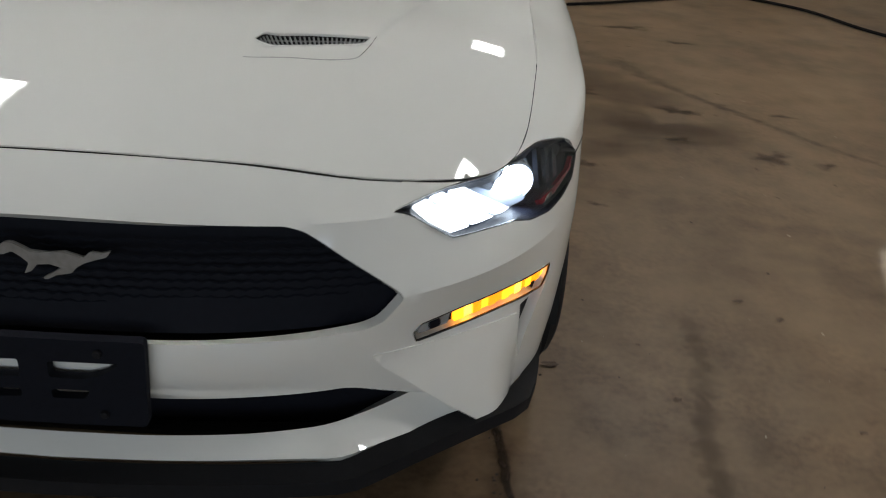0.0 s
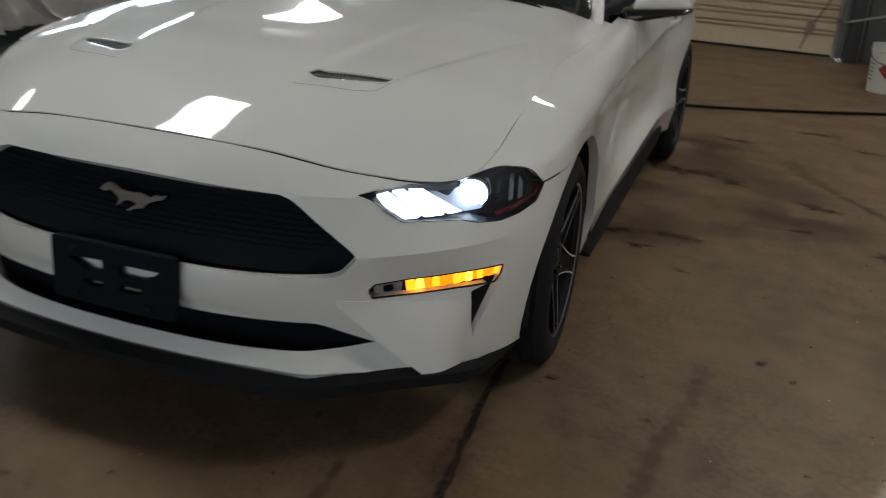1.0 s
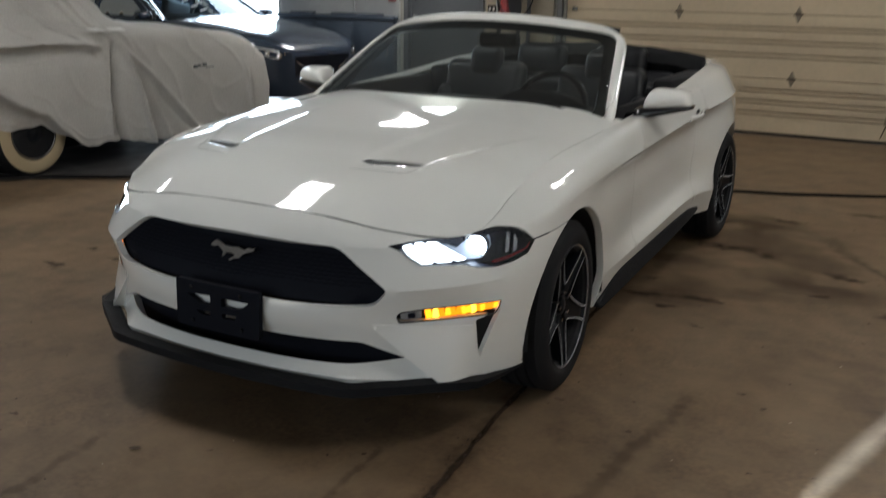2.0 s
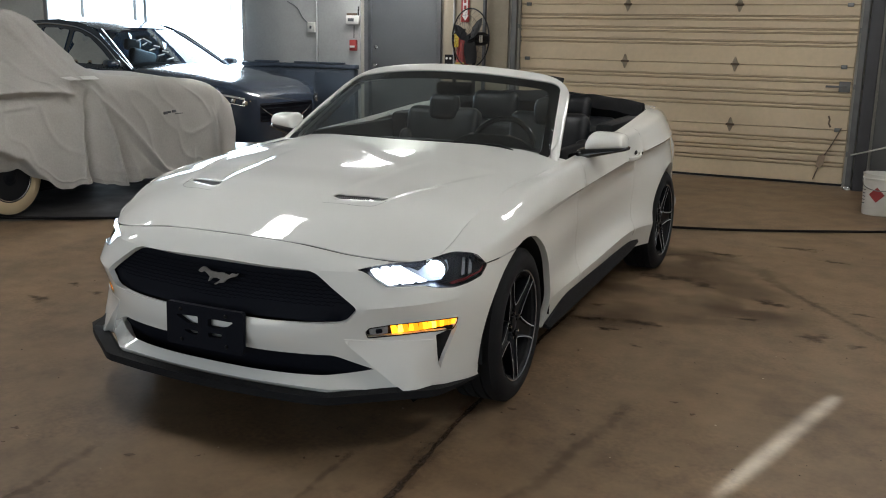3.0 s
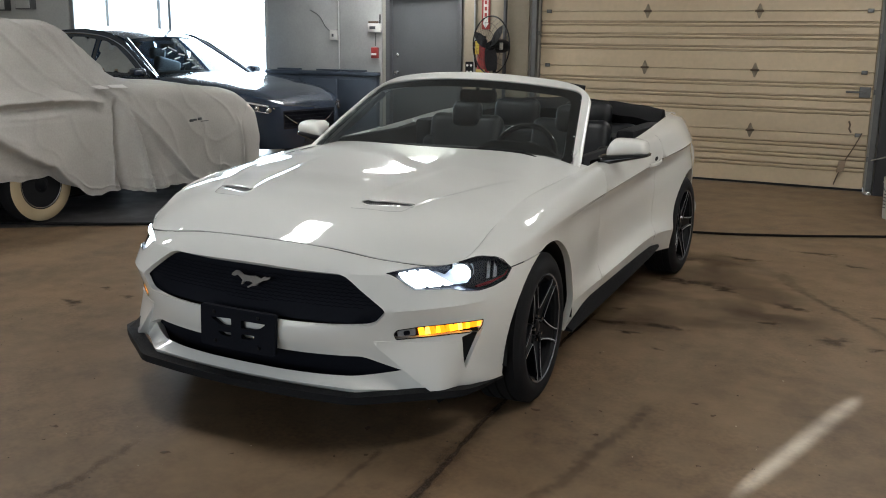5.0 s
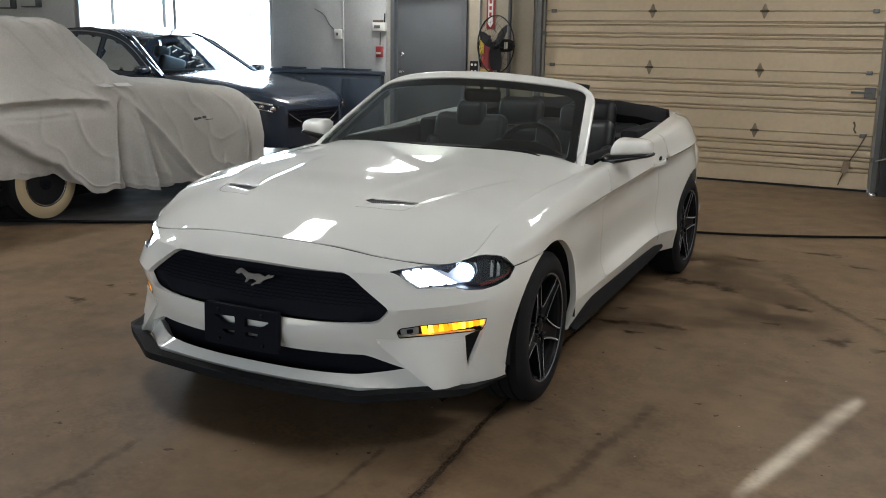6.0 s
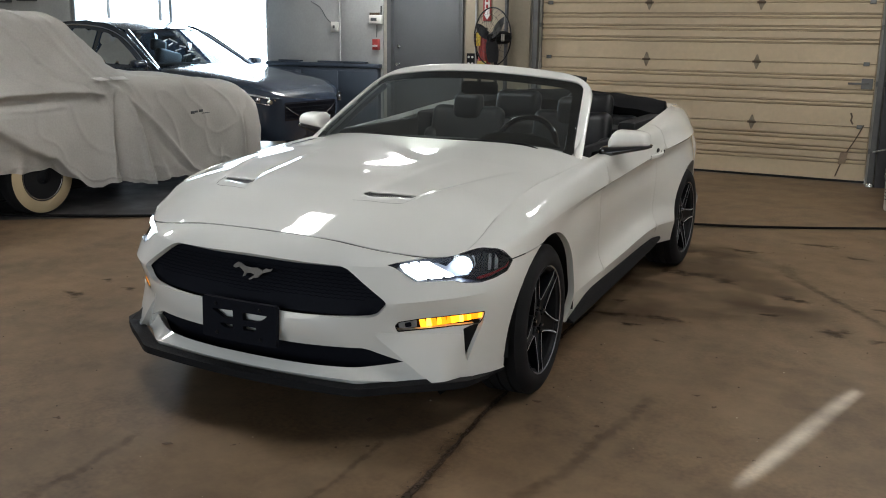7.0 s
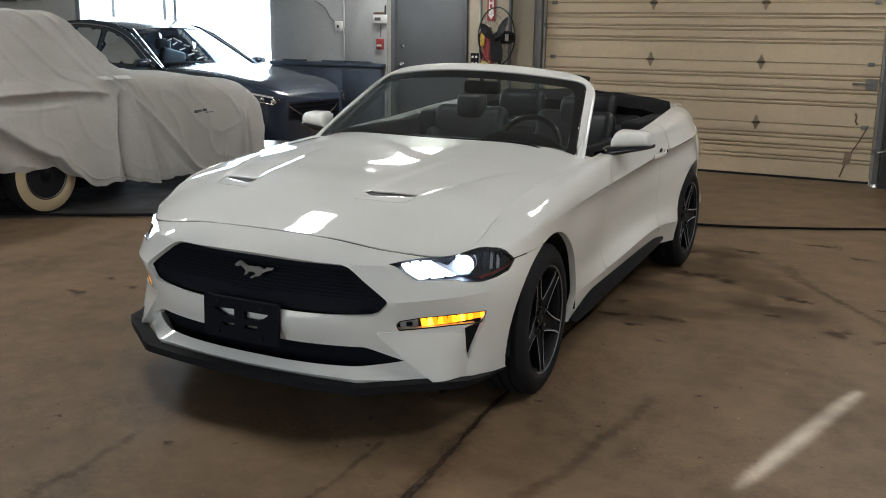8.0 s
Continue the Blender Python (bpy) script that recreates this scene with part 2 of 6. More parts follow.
def on_skin(axes, pair):
    """(a, b) of the point whose coordinates on the two axes (0 x, 1 y, 2 z) are pair; 'xz' looks from the front, 'yz' from the side."""
    i, j = {"xz": (0, 2), "yz": (1, 2), "xy": (0, 1)}[axes]
    use = _P[:, 1] < 1.2 if axes == "xz" else _P[:, 1] > -1
    dist = (_P[:, i] - pair[0]) ** 2 + (_P[:, j] - pair[1]) ** 2 + np.where(use, 0, 9) + (0 if axes == "xz" else np.where(_P[:, 0] > 0.45, 0, 9))
    k = np.argmin(dist)
    a, b = _A[k], _B[k]
    for _ in range(12):
        p = skin([a, a + 1e-4, a], [b, b, b + 1e-4])
        r = np.array([pair[0] - p[0, i], pair[1] - p[0, j]])
        J = np.array([[p[1, i] - p[0, i], p[2, i] - p[0, i]], [p[1, j] - p[0, j], p[2, j] - p[0, j]]]) / 1e-4
        if abs(np.linalg.det(J)) < 1e-3:
            break
        step = np.clip(np.linalg.solve(J, r), -0.03, 0.03)
        a, b = min(max(a + step[0], 0), ALONG[-1]), min(max(b + step[1], 0), UP[-1])
    return a, b


def near_skin(p):
    """(a, b) of the skin's point nearest to p."""
    p = np.asarray(p, float)
    k = np.argmin(((_P - p) ** 2).sum(1))
    a, b = _A[k], _B[k]
    for _ in range(10):
        q = skin([a, a + 1e-4, a], [b, b, b + 1e-4])
        J = np.stack([q[1] - q[0], q[2] - q[0]], -1) / 1e-4
        step = np.clip(np.linalg.lstsq(J, p - q[0], rcond=None)[0], -0.02, 0.02)
        a, b = min(max(a + step[0], 0), ALONG[-1]), min(max(b + step[1], 0), UP[-1])
    return a, b

# ---- building meshes ----
def mesh_of(bm, name, mats):
    me = bpy.data.meshes.new(name)
    bm.normal_update()
    bm.to_mesh(me)
    bm.free()
    for m in (mats if isinstance(mats, (list, tuple)) else [mats]):
        me.materials.append(m)
    return me


def thing(name, bm, mats, label, category, group="", kind="", m=None):
    ob = new(name, mesh_of(bm, name, mats) if bm else None)
    if m is not None:
        ob.matrix_world = m
    return tagged(ob, label, category, group, kind)


def part(name, bm, mats, parent, label="", m=None):
    ob = new(name, mesh_of(bm, name, mats))
    ob.parent = parent
    if m is not None:
        ob.matrix_basis = m
    return tagged(ob, label)


def smooth(bm, angle=35):
    for f in bm.faces:
        f.smooth = True
    bm.normal_update()
    for e in bm.edges:
        if len(e.link_faces) == 2 and e.calc_face_angle(0) > radians(angle):
            e.smooth = False
    return bm


def add_box(bm, lo, hi, bevel=0.0, m=None, segs=2):
    c = [(a + b) / 2 for a, b in zip(lo, hi)]
    s = [abs(b - a) for a, b in zip(lo, hi)]
    r = bmesh.ops.create_cube(bm, size=1)["verts"]
    bmesh.ops.transform(bm, verts=r, matrix=Matrix.Translation(c) @ Matrix.Diagonal((*s, 1)))
    if bevel:
        es = list({e for v in r for e in v.link_edges})
        g = bmesh.ops.bevel(bm, geom=es, offset=bevel, segments=segs, affect="EDGES", profile=0.5)
        r = list({v for f in g["faces"] for v in f.verts} | {v for v in r if v.is_valid})
    if m is not None:
        bmesh.ops.transform(bm, verts=r, matrix=m)
    return r


def box(lo, hi, bevel=0.004, segs=2):
    bm = bmesh.new()
    add_box(bm, lo, hi, bevel, None, segs)
    return smooth(bm)


def lathe(profile, n=48, axis="X"):
    """A turned shape: profile of (radius, along the axis)."""
    bm = bmesh.new()
    rings = []
    for r, h in profile:
        ring = []
        for k in range(n):
            c, s = math.cos(2 * math.pi * k / n), math.sin(2 * math.pi * k / n)
            ring.append(bm.verts.new({"X": (h, r * c, r * s), "Y": (r * s, h, r * c), "Z": (r * c, r * s, h)}[axis]))
        rings.append(ring)
    for a, b in zip(rings, rings[1:]):
        for k in range(n):
            bm.faces.new((a[k], a[(k + 1) % n], b[(k + 1) % n], b[k]))
    for ring, flip in ((rings[0], True), (rings[-1], False)):
        if (profile[0] if flip else profile[-1])[0] > 1e-4 and math.dist(profile[0], profile[-1]) > 1e-6:
            bm.faces.new(ring[::-1] if flip else ring)
    bmesh.ops.remove_doubles(bm, verts=bm.verts, dist=1e-6)
    bmesh.ops.dissolve_degenerate(bm, edges=bm.edges, dist=1e-7)
    bmesh.ops.recalc_face_normals(bm, faces=bm.faces)
    return smooth(bm, 40)


def round_profile(w, h, r, n=4):
    """A rectangle with rounded corners, as (u, v) points."""
    pts = []
    for cx, cy, a0 in ((w / 2 - r, h / 2 - r, 0), (-w / 2 + r, h / 2 - r, 90), (-w / 2 + r, -h / 2 + r, 180), (w / 2 - r, -h / 2 + r, 270)):
        for k in range(n + 1):
            a = radians(a0 + 90 * k / n)
            pts.append((cx + r * math.cos(a), cy + r * math.sin(a)))
    return pts


def sweep(path, profile, up=(0, 0, 1), closed=False, scale=None, bm=None):
    """A profile drawn along a path."""
    bm = bm or bmesh.new()
    path = [Vector(p) for p in path]
    n, rings = len(path), []
    for i, p in enumerate(path):
        a = path[(i - 1) % n] if closed or i else p
        b = path[(i + 1) % n] if closed or i < n - 1 else p
        d = (b - a).normalized()
        side = d.cross(Vector(up))
        if side.length < 1e-4:
            side = d.cross(Vector((0, 1, 0)))
        side.normalize()
        top = side.cross(d)
        k = scale[i] if scale else 1.0
        rings.append([bm.verts.new(p + side * u * k + top * v * k) for u, v in profile])
    m = len(profile)
    for i in range(n if closed else n - 1):
        a, b = rings[i], rings[(i + 1) % n]
        for k in range(m):
            bm.faces.new((a[k], b[k], b[(k + 1) % m], a[(k + 1) % m]))
    if not closed:
        bm.faces.new(rings[0])
        bm.faces.new(rings[-1][::-1])
    bmesh.ops.recalc_face_normals(bm, faces=bm.faces)
    return smooth(bm)


def tube(path, r, n=10, closed=False, scale=None, bm=None):
    return sweep(path, [(r * math.cos(2 * math.pi * k / n), r * math.sin(2 * math.pi * k / n)) for k in range(n)], closed=closed, scale=scale, bm=bm)


def curve_points(pts, n):
    """n points on a smooth curve through pts."""
    pts = np.array(pts, float)
    k = np.concatenate([[0], np.cumsum(np.linalg.norm(np.diff(pts, axis=0), axis=1))])
    return [tuple(p) for p in curve_at(k, pts, np.linspace(0, k[-1], n))]


def plate_from(outline, depth, to3d, bevel=0.0):
    """A flat outline of (u, v) given thickness; to3d maps (u, v, w)."""
    bm = bmesh.new()
    top = [bm.verts.new(to3d(u, v, 0)) for u, v in outline]
    bot = [bm.verts.new(to3d(u, v, -depth)) for u, v in outline]
    bm.faces.new(top)
    bm.faces.new(bot[::-1])
    n = len(outline)
    for i in range(n):
        bm.faces.new((top[i], bot[i], bot[(i + 1) % n], top[(i + 1) % n]))
    bmesh.ops.recalc_face_normals(bm, faces=bm.faces)
    if bevel:
        bmesh.ops.bevel(bm, geom=[e for e in bm.edges if e.calc_face_angle(0) > 0.5], offset=bevel, segments=2, affect="EDGES")
    return smooth(bm, 30)


def inside(poly, p):
    poly = np.asarray(poly)
    x, y = p[:, 0], p[:, 1]
    hit = np.zeros(len(p), bool)
    for (x0, y0), (x1, y1) in zip(poly, np.roll(poly, -1, axis=0)):
        if y0 != y1:
            hit ^= ((y0 > y) != (y1 > y)) & (x < (x1 - x0) * (y - y0) / (y1 - y0) + x0)
    return hit


def dense(poly, step):
    out = []
    for p, q in zip(poly, list(poly[1:]) + [poly[0]]):
        n = max(1, int(math.ceil(math.dist(p, q) / step)))
        out += [(p[0] + (q[0] - p[0]) * k / n, p[1] + (q[1] - p[1]) * k / n) for k in range(n)]
    return out


def rounded(poly, r, n=4):
    """The outline with its corners rounded by about r."""
    out = []
    m = len(poly)
    for i in range(m):
        a, b, c = (np.array(poly[j % m], float) for j in (i - 1, i, i + 1))
        la, lc = np.linalg.norm(a - b), np.linalg.norm(c - b)
        p, q = b + (a - b) * min(r / la, 0.45), b + (c - b) * min(r / lc, 0.45)
        for k in range(n + 1):
            t = k / n
            out.append(tuple((1 - t) ** 2 * p + 2 * t * (1 - t) * b + t * t * q))
    return out


def patch(fn, outer, holes=(), step=0.03, flange=0.012, both=False, lift=0.0, ridges=()):
    """A trimmed piece of the surface fn(a, b) with turned-in edges; both: with its mirror image about x = 0."""
    from mathutils.geometry import delaunay_2d_cdt
    loops = [dense(list(outer), step)] + [dense(list(h), step) for h in holes]
    o = np.array(loops[0])
    lo, hi = o.min(0), o.max(0)
    rows = np.arange(lo[1], hi[1], step * 0.87)
    for r in ridges:
        rows[np.argmin(np.abs(rows - r))] = r
    g = np.array([(x + (0.5 * step if j % 2 else 0), y) for j, y in enumerate(rows) for x in np.arange(lo[0], hi[0], step)])
    keep = inside(loops[0], g)
    for h in loops[1:]:
        keep &= ~inside(h, g)
    g = g[keep]
    for lp in loops:
        b = np.array(lp)
        if len(g):
            d = np.min(np.linalg.norm(g[:, None, :] - b[None], axis=2), axis=1) if len(g) * len(b) < 6e6 else np.full(len(g), 9.0)
            g = g[d > 0.5 * step]
    verts, edges = [], []
    for lp in loops:
        s = len(verts)
        verts += lp
        edges += [(s + i, s + (i + 1) % len(lp)) for i in range(len(lp))]
    verts += [tuple(p) for p in g]
    v2, _, f2, *_ = delaunay_2d_cdt([Vector(v) for v in verts], edges, [], 0, 1e-6)
    v2 = np.array([tuple(v) for v in v2])
    tri = np.array([f for f in f2 if len(f) == 3])
    c = v2[tri].mean(axis=1)
    ok = inside(loops[0], c)
    for h in loops[1:]:
        ok &= ~inside(h, c)
    tri = tri[ok]
    p3 = fn(v2[:, 0], v2[:, 1])
    e = 1e-3
    nu, nv = fn(v2[:, 0] + e, v2[:, 1]) - fn(v2[:, 0] - e, v2[:, 1]), fn(v2[:, 0], v2[:, 1] + e) - fn(v2[:, 0], v2[:, 1] - e)
    nn = np.cross(nu, nv)
    nn /= np.linalg.norm(nn, axis=1)[:, None] + 1e-12
    p3 = p3 + nn * lift
    bm = bmesh.new()
    used = sorted({int(i) for t in tri for i in t})
    bv = {i: bm.verts.new(p3[i]) for i in used}
    normals = {bv[i]: Vector(nn[i]) for i in used}
    for t in tri:
        try:
            bm.faces.new([bv[int(i)] for i in t])
        except ValueError:
            pass
    for f in bm.faces:
        f.smooth = True
    ridge = {bv[i] for i in used if any(abs(v2[i, 1] - r) < 1e-5 for r in ridges)}
    bm.normal_update()
    for ed in bm.edges:
        if ed.verts[0] in ridge and ed.verts[1] in ridge and ed.calc_face_angle(0) > radians(7):
            ed.smooth = False
    if flange:
        rim = [ed for ed in bm.edges if len(ed.link_faces) == 1 and not (both and max(abs(v.co.x) for v in ed.verts) < 1e-3)]
        low = {}
        for ed in rim:
            for v in ed.verts:
                if v not in low:
                    low[v] = bm.verts.new(v.co - normals[v] * flange)
        for ed in rim:
            a, b = ed.verts
            lp = ed.link_faces[0].loops
            for l in lp:
                if l.edge == ed:
                    a, b = l.vert, l.link_loop_next.vert
            f = bm.faces.new((b, a, low[a], low[b]))
            f.smooth = True
            ed.smooth = False
    if both:
        geo = bmesh.ops.duplicate(bm, geom=bm.verts[:] + bm.edges[:] + bm.faces[:])["geom"]
        for v in geo:
            if isinstance(v, bmesh.types.BMVert):
                v.co.x *= -1
        bmesh.ops.reverse_faces(bm, faces=[f for f in geo if isinstance(f, bmesh.types.BMFace)])
        bmesh.ops.remove_doubles(bm, verts=[v for v in bm.verts if abs(v.co.x) < 1e-4], dist=1e-4)
    return bm


def flipped(bm):
    """The mirror image about x = 0."""
    bm = bm.copy()
    for v in bm.verts:
        v.co.x *= -1
    bmesh.ops.reverse_faces(bm, faces=bm.faces)
    return bm

# ---- the garage ----
CONCRETE = material("stained_concrete", (0.218, 0.140, 0.078), rough=0.50, spec=0.30, blot=0.72, blot_scale=1.1, grain=0.60, grain_scale=5, dark=(0.074, 0.046, 0.026), bump=0.07, bump_scale=45, rough_vary=0.035, fine=0.62, fine_scale=48)


def tinted(m, colour, amount, scale):
    """Broad patches of another colour soaked into a surface."""
    N, L = m.node_tree.nodes, m.node_tree.links
    to = N["Principled BSDF"].inputs["Base Color"]
    before = to.links[0].from_socket
    co, n, r, mix = N.new("ShaderNodeTexCoord"), N.new("ShaderNodeTexNoise"), N.new("ShaderNodeMapRange"), N.new("ShaderNodeMix")
    n.inputs["Scale"].default_value, n.inputs["Detail"].default_value = scale, 7
    r.inputs[1].default_value, r.inputs[2].default_value, r.inputs[4].default_value = 0.42, 0.68, amount
    mix.data_type = "RGBA"
    mix.inputs[7].default_value = (*colour, 1)
    L.new(co.outputs["Object"], n.inputs["Vector"])
    L.new(n.outputs["Fac"], r.inputs[0])
    L.new(r.outputs[0], mix.inputs[0])
    L.new(before, mix.inputs[6])
    L.new(mix.outputs[2], to)
    return m


tinted(CONCRETE, (0.212, 0.134, 0.070), 0.5, 1.3)
tinted(CONCRETE, (0.212, 0.152, 0.094), 0.45, 2.6)
tinted(CONCRETE, (0.245, 0.164, 0.094), 0.35, 8.5)
WALL_PAINT = material("painted_block_wall", (0.36, 0.34, 0.30), rough=0.7, blot=0.35, blot_scale=1.2, grain=0.2, grain_scale=25, bump=0.2, bump_scale=40)
PALE_WALL = material("white_wall_paint", (0.66, 0.65, 0.62), rough=0.7, blot=0.25, blot_scale=1.1, grain=0.15, grain_scale=25)
GREY_DOOR = material("grey_door_paint", (0.078, 0.082, 0.088), rough=0.5, blot=0.25, blot_scale=2, grain=0.15)
CREAM = material("cream_door_steel", (0.592, 0.47, 0.316), rough=0.5, blot=0.22, blot_scale=1.3, grain=0.2, grain_scale=20, dark=(0.36, 0.30, 0.22), bump=0.08, bump_scale=12)
GALV = material("galvanised_steel", (0.20, 0.20, 0.20), rough=0.42, metal=0.85, blot=0.4, blot_scale=6)
RUST = material("rusty_hinge_steel", (0.14, 0.10, 0.07), rough=0.6, metal=0.5, blot=0.5, blot_scale=20)
TRACK_STEEL = material("dull_track_steel", (0.15, 0.15, 0.148), rough=0.6, metal=0.3, blot=0.5, blot_scale=7)
DARK_RUBBER = material("dark_seal", (0.012, 0.012, 0.012), rough=0.85)
CEILING_PAINT = material("ceiling_deck", (0.42, 0.41, 0.39), rough=0.8, blot=0.3, blot_scale=0.8)

WEST, EAST, SOUTH, NORTH, TOP = -12.5, 4.6, -8.0, 8.06, 4.6
bm = bmesh.new()
bmesh.ops.create_grid(bm, x_segments=90, y_segments=90, size=1)
for v in bm.verts:
    v.co = ((WEST + EAST) / 2 + v.co.x * (EAST - WEST) / 2 * 1.02, (SOUTH + 30) / 2 + v.co.y * (30 - SOUTH) / 2 * 1.02, 0)
    v.co.z = 0.004 * (noise.noise(v.co * 0.6) - 1.0) * 0.5
thing("floor", bm, CONCRETE, "stained brown concrete floor with cracks and oil marks", "floor", kind="structure")


def wall_with_holes(name, axis, at, thick, lo, hi, holes, mat, label):
    """A wall as strips round its openings; holes as (from, to, bottom, top)."""
    bm = bmesh.new()
    cuts = sorted({lo, hi, *[h[0] for h in holes], *[h[1] for h in holes]})
    for a, b in zip(cuts, cuts[1:]):
        here = sorted([h for h in holes if h[0] <= a and h[1] >= b], key=lambda h: h[2])
        z = 0.0
        for h in here + [(0, 0, TOP, TOP)]:
            if h[2] > z + 1e-4:
                if axis == "y":
                    add_box(bm, (a, at, z), (b, at + thick, h[2]))
                else:
                    add_box(bm, (at, a, z), (at + thick, b, h[2]))
            z = h[3]
    return thing(name, bm, mat, label, "wall", kind="structure")


BAY = (-9.75, -5.98)
wall_with_holes("wall_north", "y", NORTH, 0.2, WEST, EAST, [(BAY[0], BAY[1], 0.0, 2.4), (-4.05, -2.98, 0.0, 2.12), (-1.93, 1.80, 0.0, 3.3)], WALL_PAINT, "grey painted wall with two vehicle openings and a door")
# out of view; white so that it throws light onto the car's side
wall_with_holes("wall_east", "x", EAST, 0.2, SOUTH - 0.2, NORTH + 0.2, [], PALE_WALL, "unseen side wall, made white to bounce light")
wall_with_holes("wall_west", "x", WEST - 0.2, 0.2, SOUTH - 0.2, NORTH + 0.2, [], WALL_PAINT, "plain grey painted side wall")
# opening added in the unseen rear wall to light the car's front
SOUTH_LIGHT_GAP = (-5.2, 3.4)
wall_with_holes("wall_south", "y", SOUTH - 0.2, 0.2, WEST, EAST, [(SOUTH_LIGHT_GAP[0], SOUTH_LIGHT_GAP[1], 0.0, 3.4)], WALL_PAINT, "unseen grey painted rear wall with a wide opening added for light")
# unseen ceiling deck; its narrow gap is added to shape the sun's streak below
c, d = Vector((2.02, 0.99)) + SUN_FALL * TOP, Vector((0.2467, 0.9691))
e = Vector((d.y, -d.x))
slot = [tuple(c + d * u + e * v) for u, v in ((-.66, -.004), (-.50, -.022), (-.20, -.031), (.45, -.031), (.60, -.022), (.66, .004), (.58, .028), (.10, .031), (-.30, .028), (-.54, .016))]
bm = patch(lambda a, b: np.stack([a, b, TOP + 0 * a], -1), [(WEST - 0.2, SOUTH - 0.2), (EAST + 0.2, SOUTH - 0.2), (EAST + 0.2, NORTH + 0.2), (WEST - 0.2, NORTH + 0.2)], [slot], step=1.2, flange=0)
bmesh.ops.solidify(bm, geom=bm.faces[:], thickness=-0.03)
for f in bm.faces:
    f.smooth = False
thing("ceiling", bm, CEILING_PAINT, "pale grey metal deck ceiling", "ceiling", kind="structure")

# ---- the white convertible ----
car = tagged(new("convertible_car"), "white two-door convertible with its roof folded down and headlamps lit", "car")


def xz(*pts):
    return [on_skin("xz", p) for p in pts]


def near(*pts):
    return [near_skin(p) for p in pts]


def yz(*pts):
    return [on_skin("yz", p) for p in pts]


def hood_skin(x, y):
    return np.stack([x, y, hood_height(x, y)], axis=-1)


def both_sides(name, bm, mats, label=""):
    """The same part on the car's left and right."""
    other = flipped(bm)
    return part(name, bm, mats, car, label), part(name, other, mats, car, label)


HUB_F, HUB_R, HUB_Z, TYRE_R = 0.910, 3.56, 0.332, 0.332


def arch(mid, wide, tall, n=30):
    pts = []
    for k in range(n + 1):
        a = radians(-32 + 244 * k / n)
        pts.append((mid + wide * math.cos(a), HUB_Z + 0.012 + tall * math.sin(a)))
    return pts


# outlines of the openings in the nose, seen from the front (x, z)
GRILLE = [(0, .692), (.20, .692), (.40, .690), (.432, .682), (.466, .662), (.500, .639), (.534, .617), (.565, .596), (.594, .575), (.602, .562), (.586, .540), (.566, .517), (.540, .509), (.36, .505), (0, .503)]
LAMP = [(.576, .157, .704), (.632, .208, .717), (.699, .274, .715), (.783, .363, .729), (.827, .422, .742), (.872, .465, .743), (.901, .499, .721), (.924, .543, .683), (.917, .506, .646), (.893, .44, .629), (.862, .377, .621), (.822, .322, .626), (.790, .288, .638), (.738, .238, .641), (.679, .191, .643)]
FOG = [(.617, .146, .474), (.630, .150, .489), (.698, .196, .499), (.790, .277, .504), (.880, .388, .504), (.876, .385, .481), (.865, .373, .459), (.787, .286, .459), (.685, .199, .453), (.622, .155, .450)]
SIDE_VENT = [(.821, .318, .444), (.877, .391, .472), (.822, .350, .304)]


TOP_B = UP[-1]
F_ARCH = yz(*arch(0.904, 0.384, 0.379))
R_ARCH = yz(*arch(HUB_R, 0.385, 0.378))


def side_a(y, z):
    return on_skin("yz", (y, z))


def mirrored(loop):
    return [(-a, b) for a, b in loop][::-1]


def across(poly, r):
    """An opening that runs over the middle of the nose; poly is its left half, from the top of the middle to the bottom."""
    half = xz(*poly)
    return rounded(half + [(-a, b) for a, b in half[::-1] if a > 1e-6], r)


def centred(poly):
    return [p for p in poly if p[0] > 0]


grille_h, intake_h = across(centred(GRILLE), 0.010), across([(.20, .374), (.50, .380), (.525, .374), (.655, .318), (.70, .255), (.72, .228), (.40, .222), (.20, .221)], 0.012)
lamp_h, fog_h, vent_h = rounded(near(*LAMP), 0.004), rounded(near(*FOG), 0.006), rounded(near(*SIDE_VENT), 0.006)
# the cover ends at a short seam from the lamp's tip to the wheel arch
TIP, ABOVE, HUB_A = near_skin((.922, .538, .684)), near_skin((.783, .363, .722)), side_a(HUB_F, .5)[0]
seam = [(HUB_A, TIP[1] - .020), (TIP[0] - .004, TIP[1]), (ABOVE[0], ABOVE[1] - .02), (ABOVE[0], TOP_B - .004)]
outer = [(-HUB_A, 0.01), (HUB_A, 0.01)] + seam + [(-a, b) for a, b in seam[::-1]]
bm = patch(skin, outer, [grille_h, intake_h] + [h for l in (lamp_h, fog_h, vent_h, F_ARCH) for h in (l, mirrored(l))], step=0.022, flange=0.022, ridges=(UP[3], UP[5]))


def dark_lamp_edges(bm):
    """The turned-in edge round a headlamp is black."""
    for f in bm.faces:
        c = f.calc_center_median()
        if len(f.verts) == 4 and c.z > .612 and abs(c.x) > .57 and c.y < .63:
            f.material_index = 1
    return bm


bumper = part("front_bumper", dark_lamp_edges(bm), [PAINT, LAMP_BLACK], car, "white bumper cover with large dark openings")

# the fog-lamp corner stands a little proud of the cover
CORNER = [(.547, .102, .447), (.565, .117, .417), (.649, .176, .329), (.734, .240, .240), (.786, .291, .227), (.826, .349, .256), (.816, .345, .300), (.816, .317, .428), (.685, .200, .435), (.599, .136, .443)]
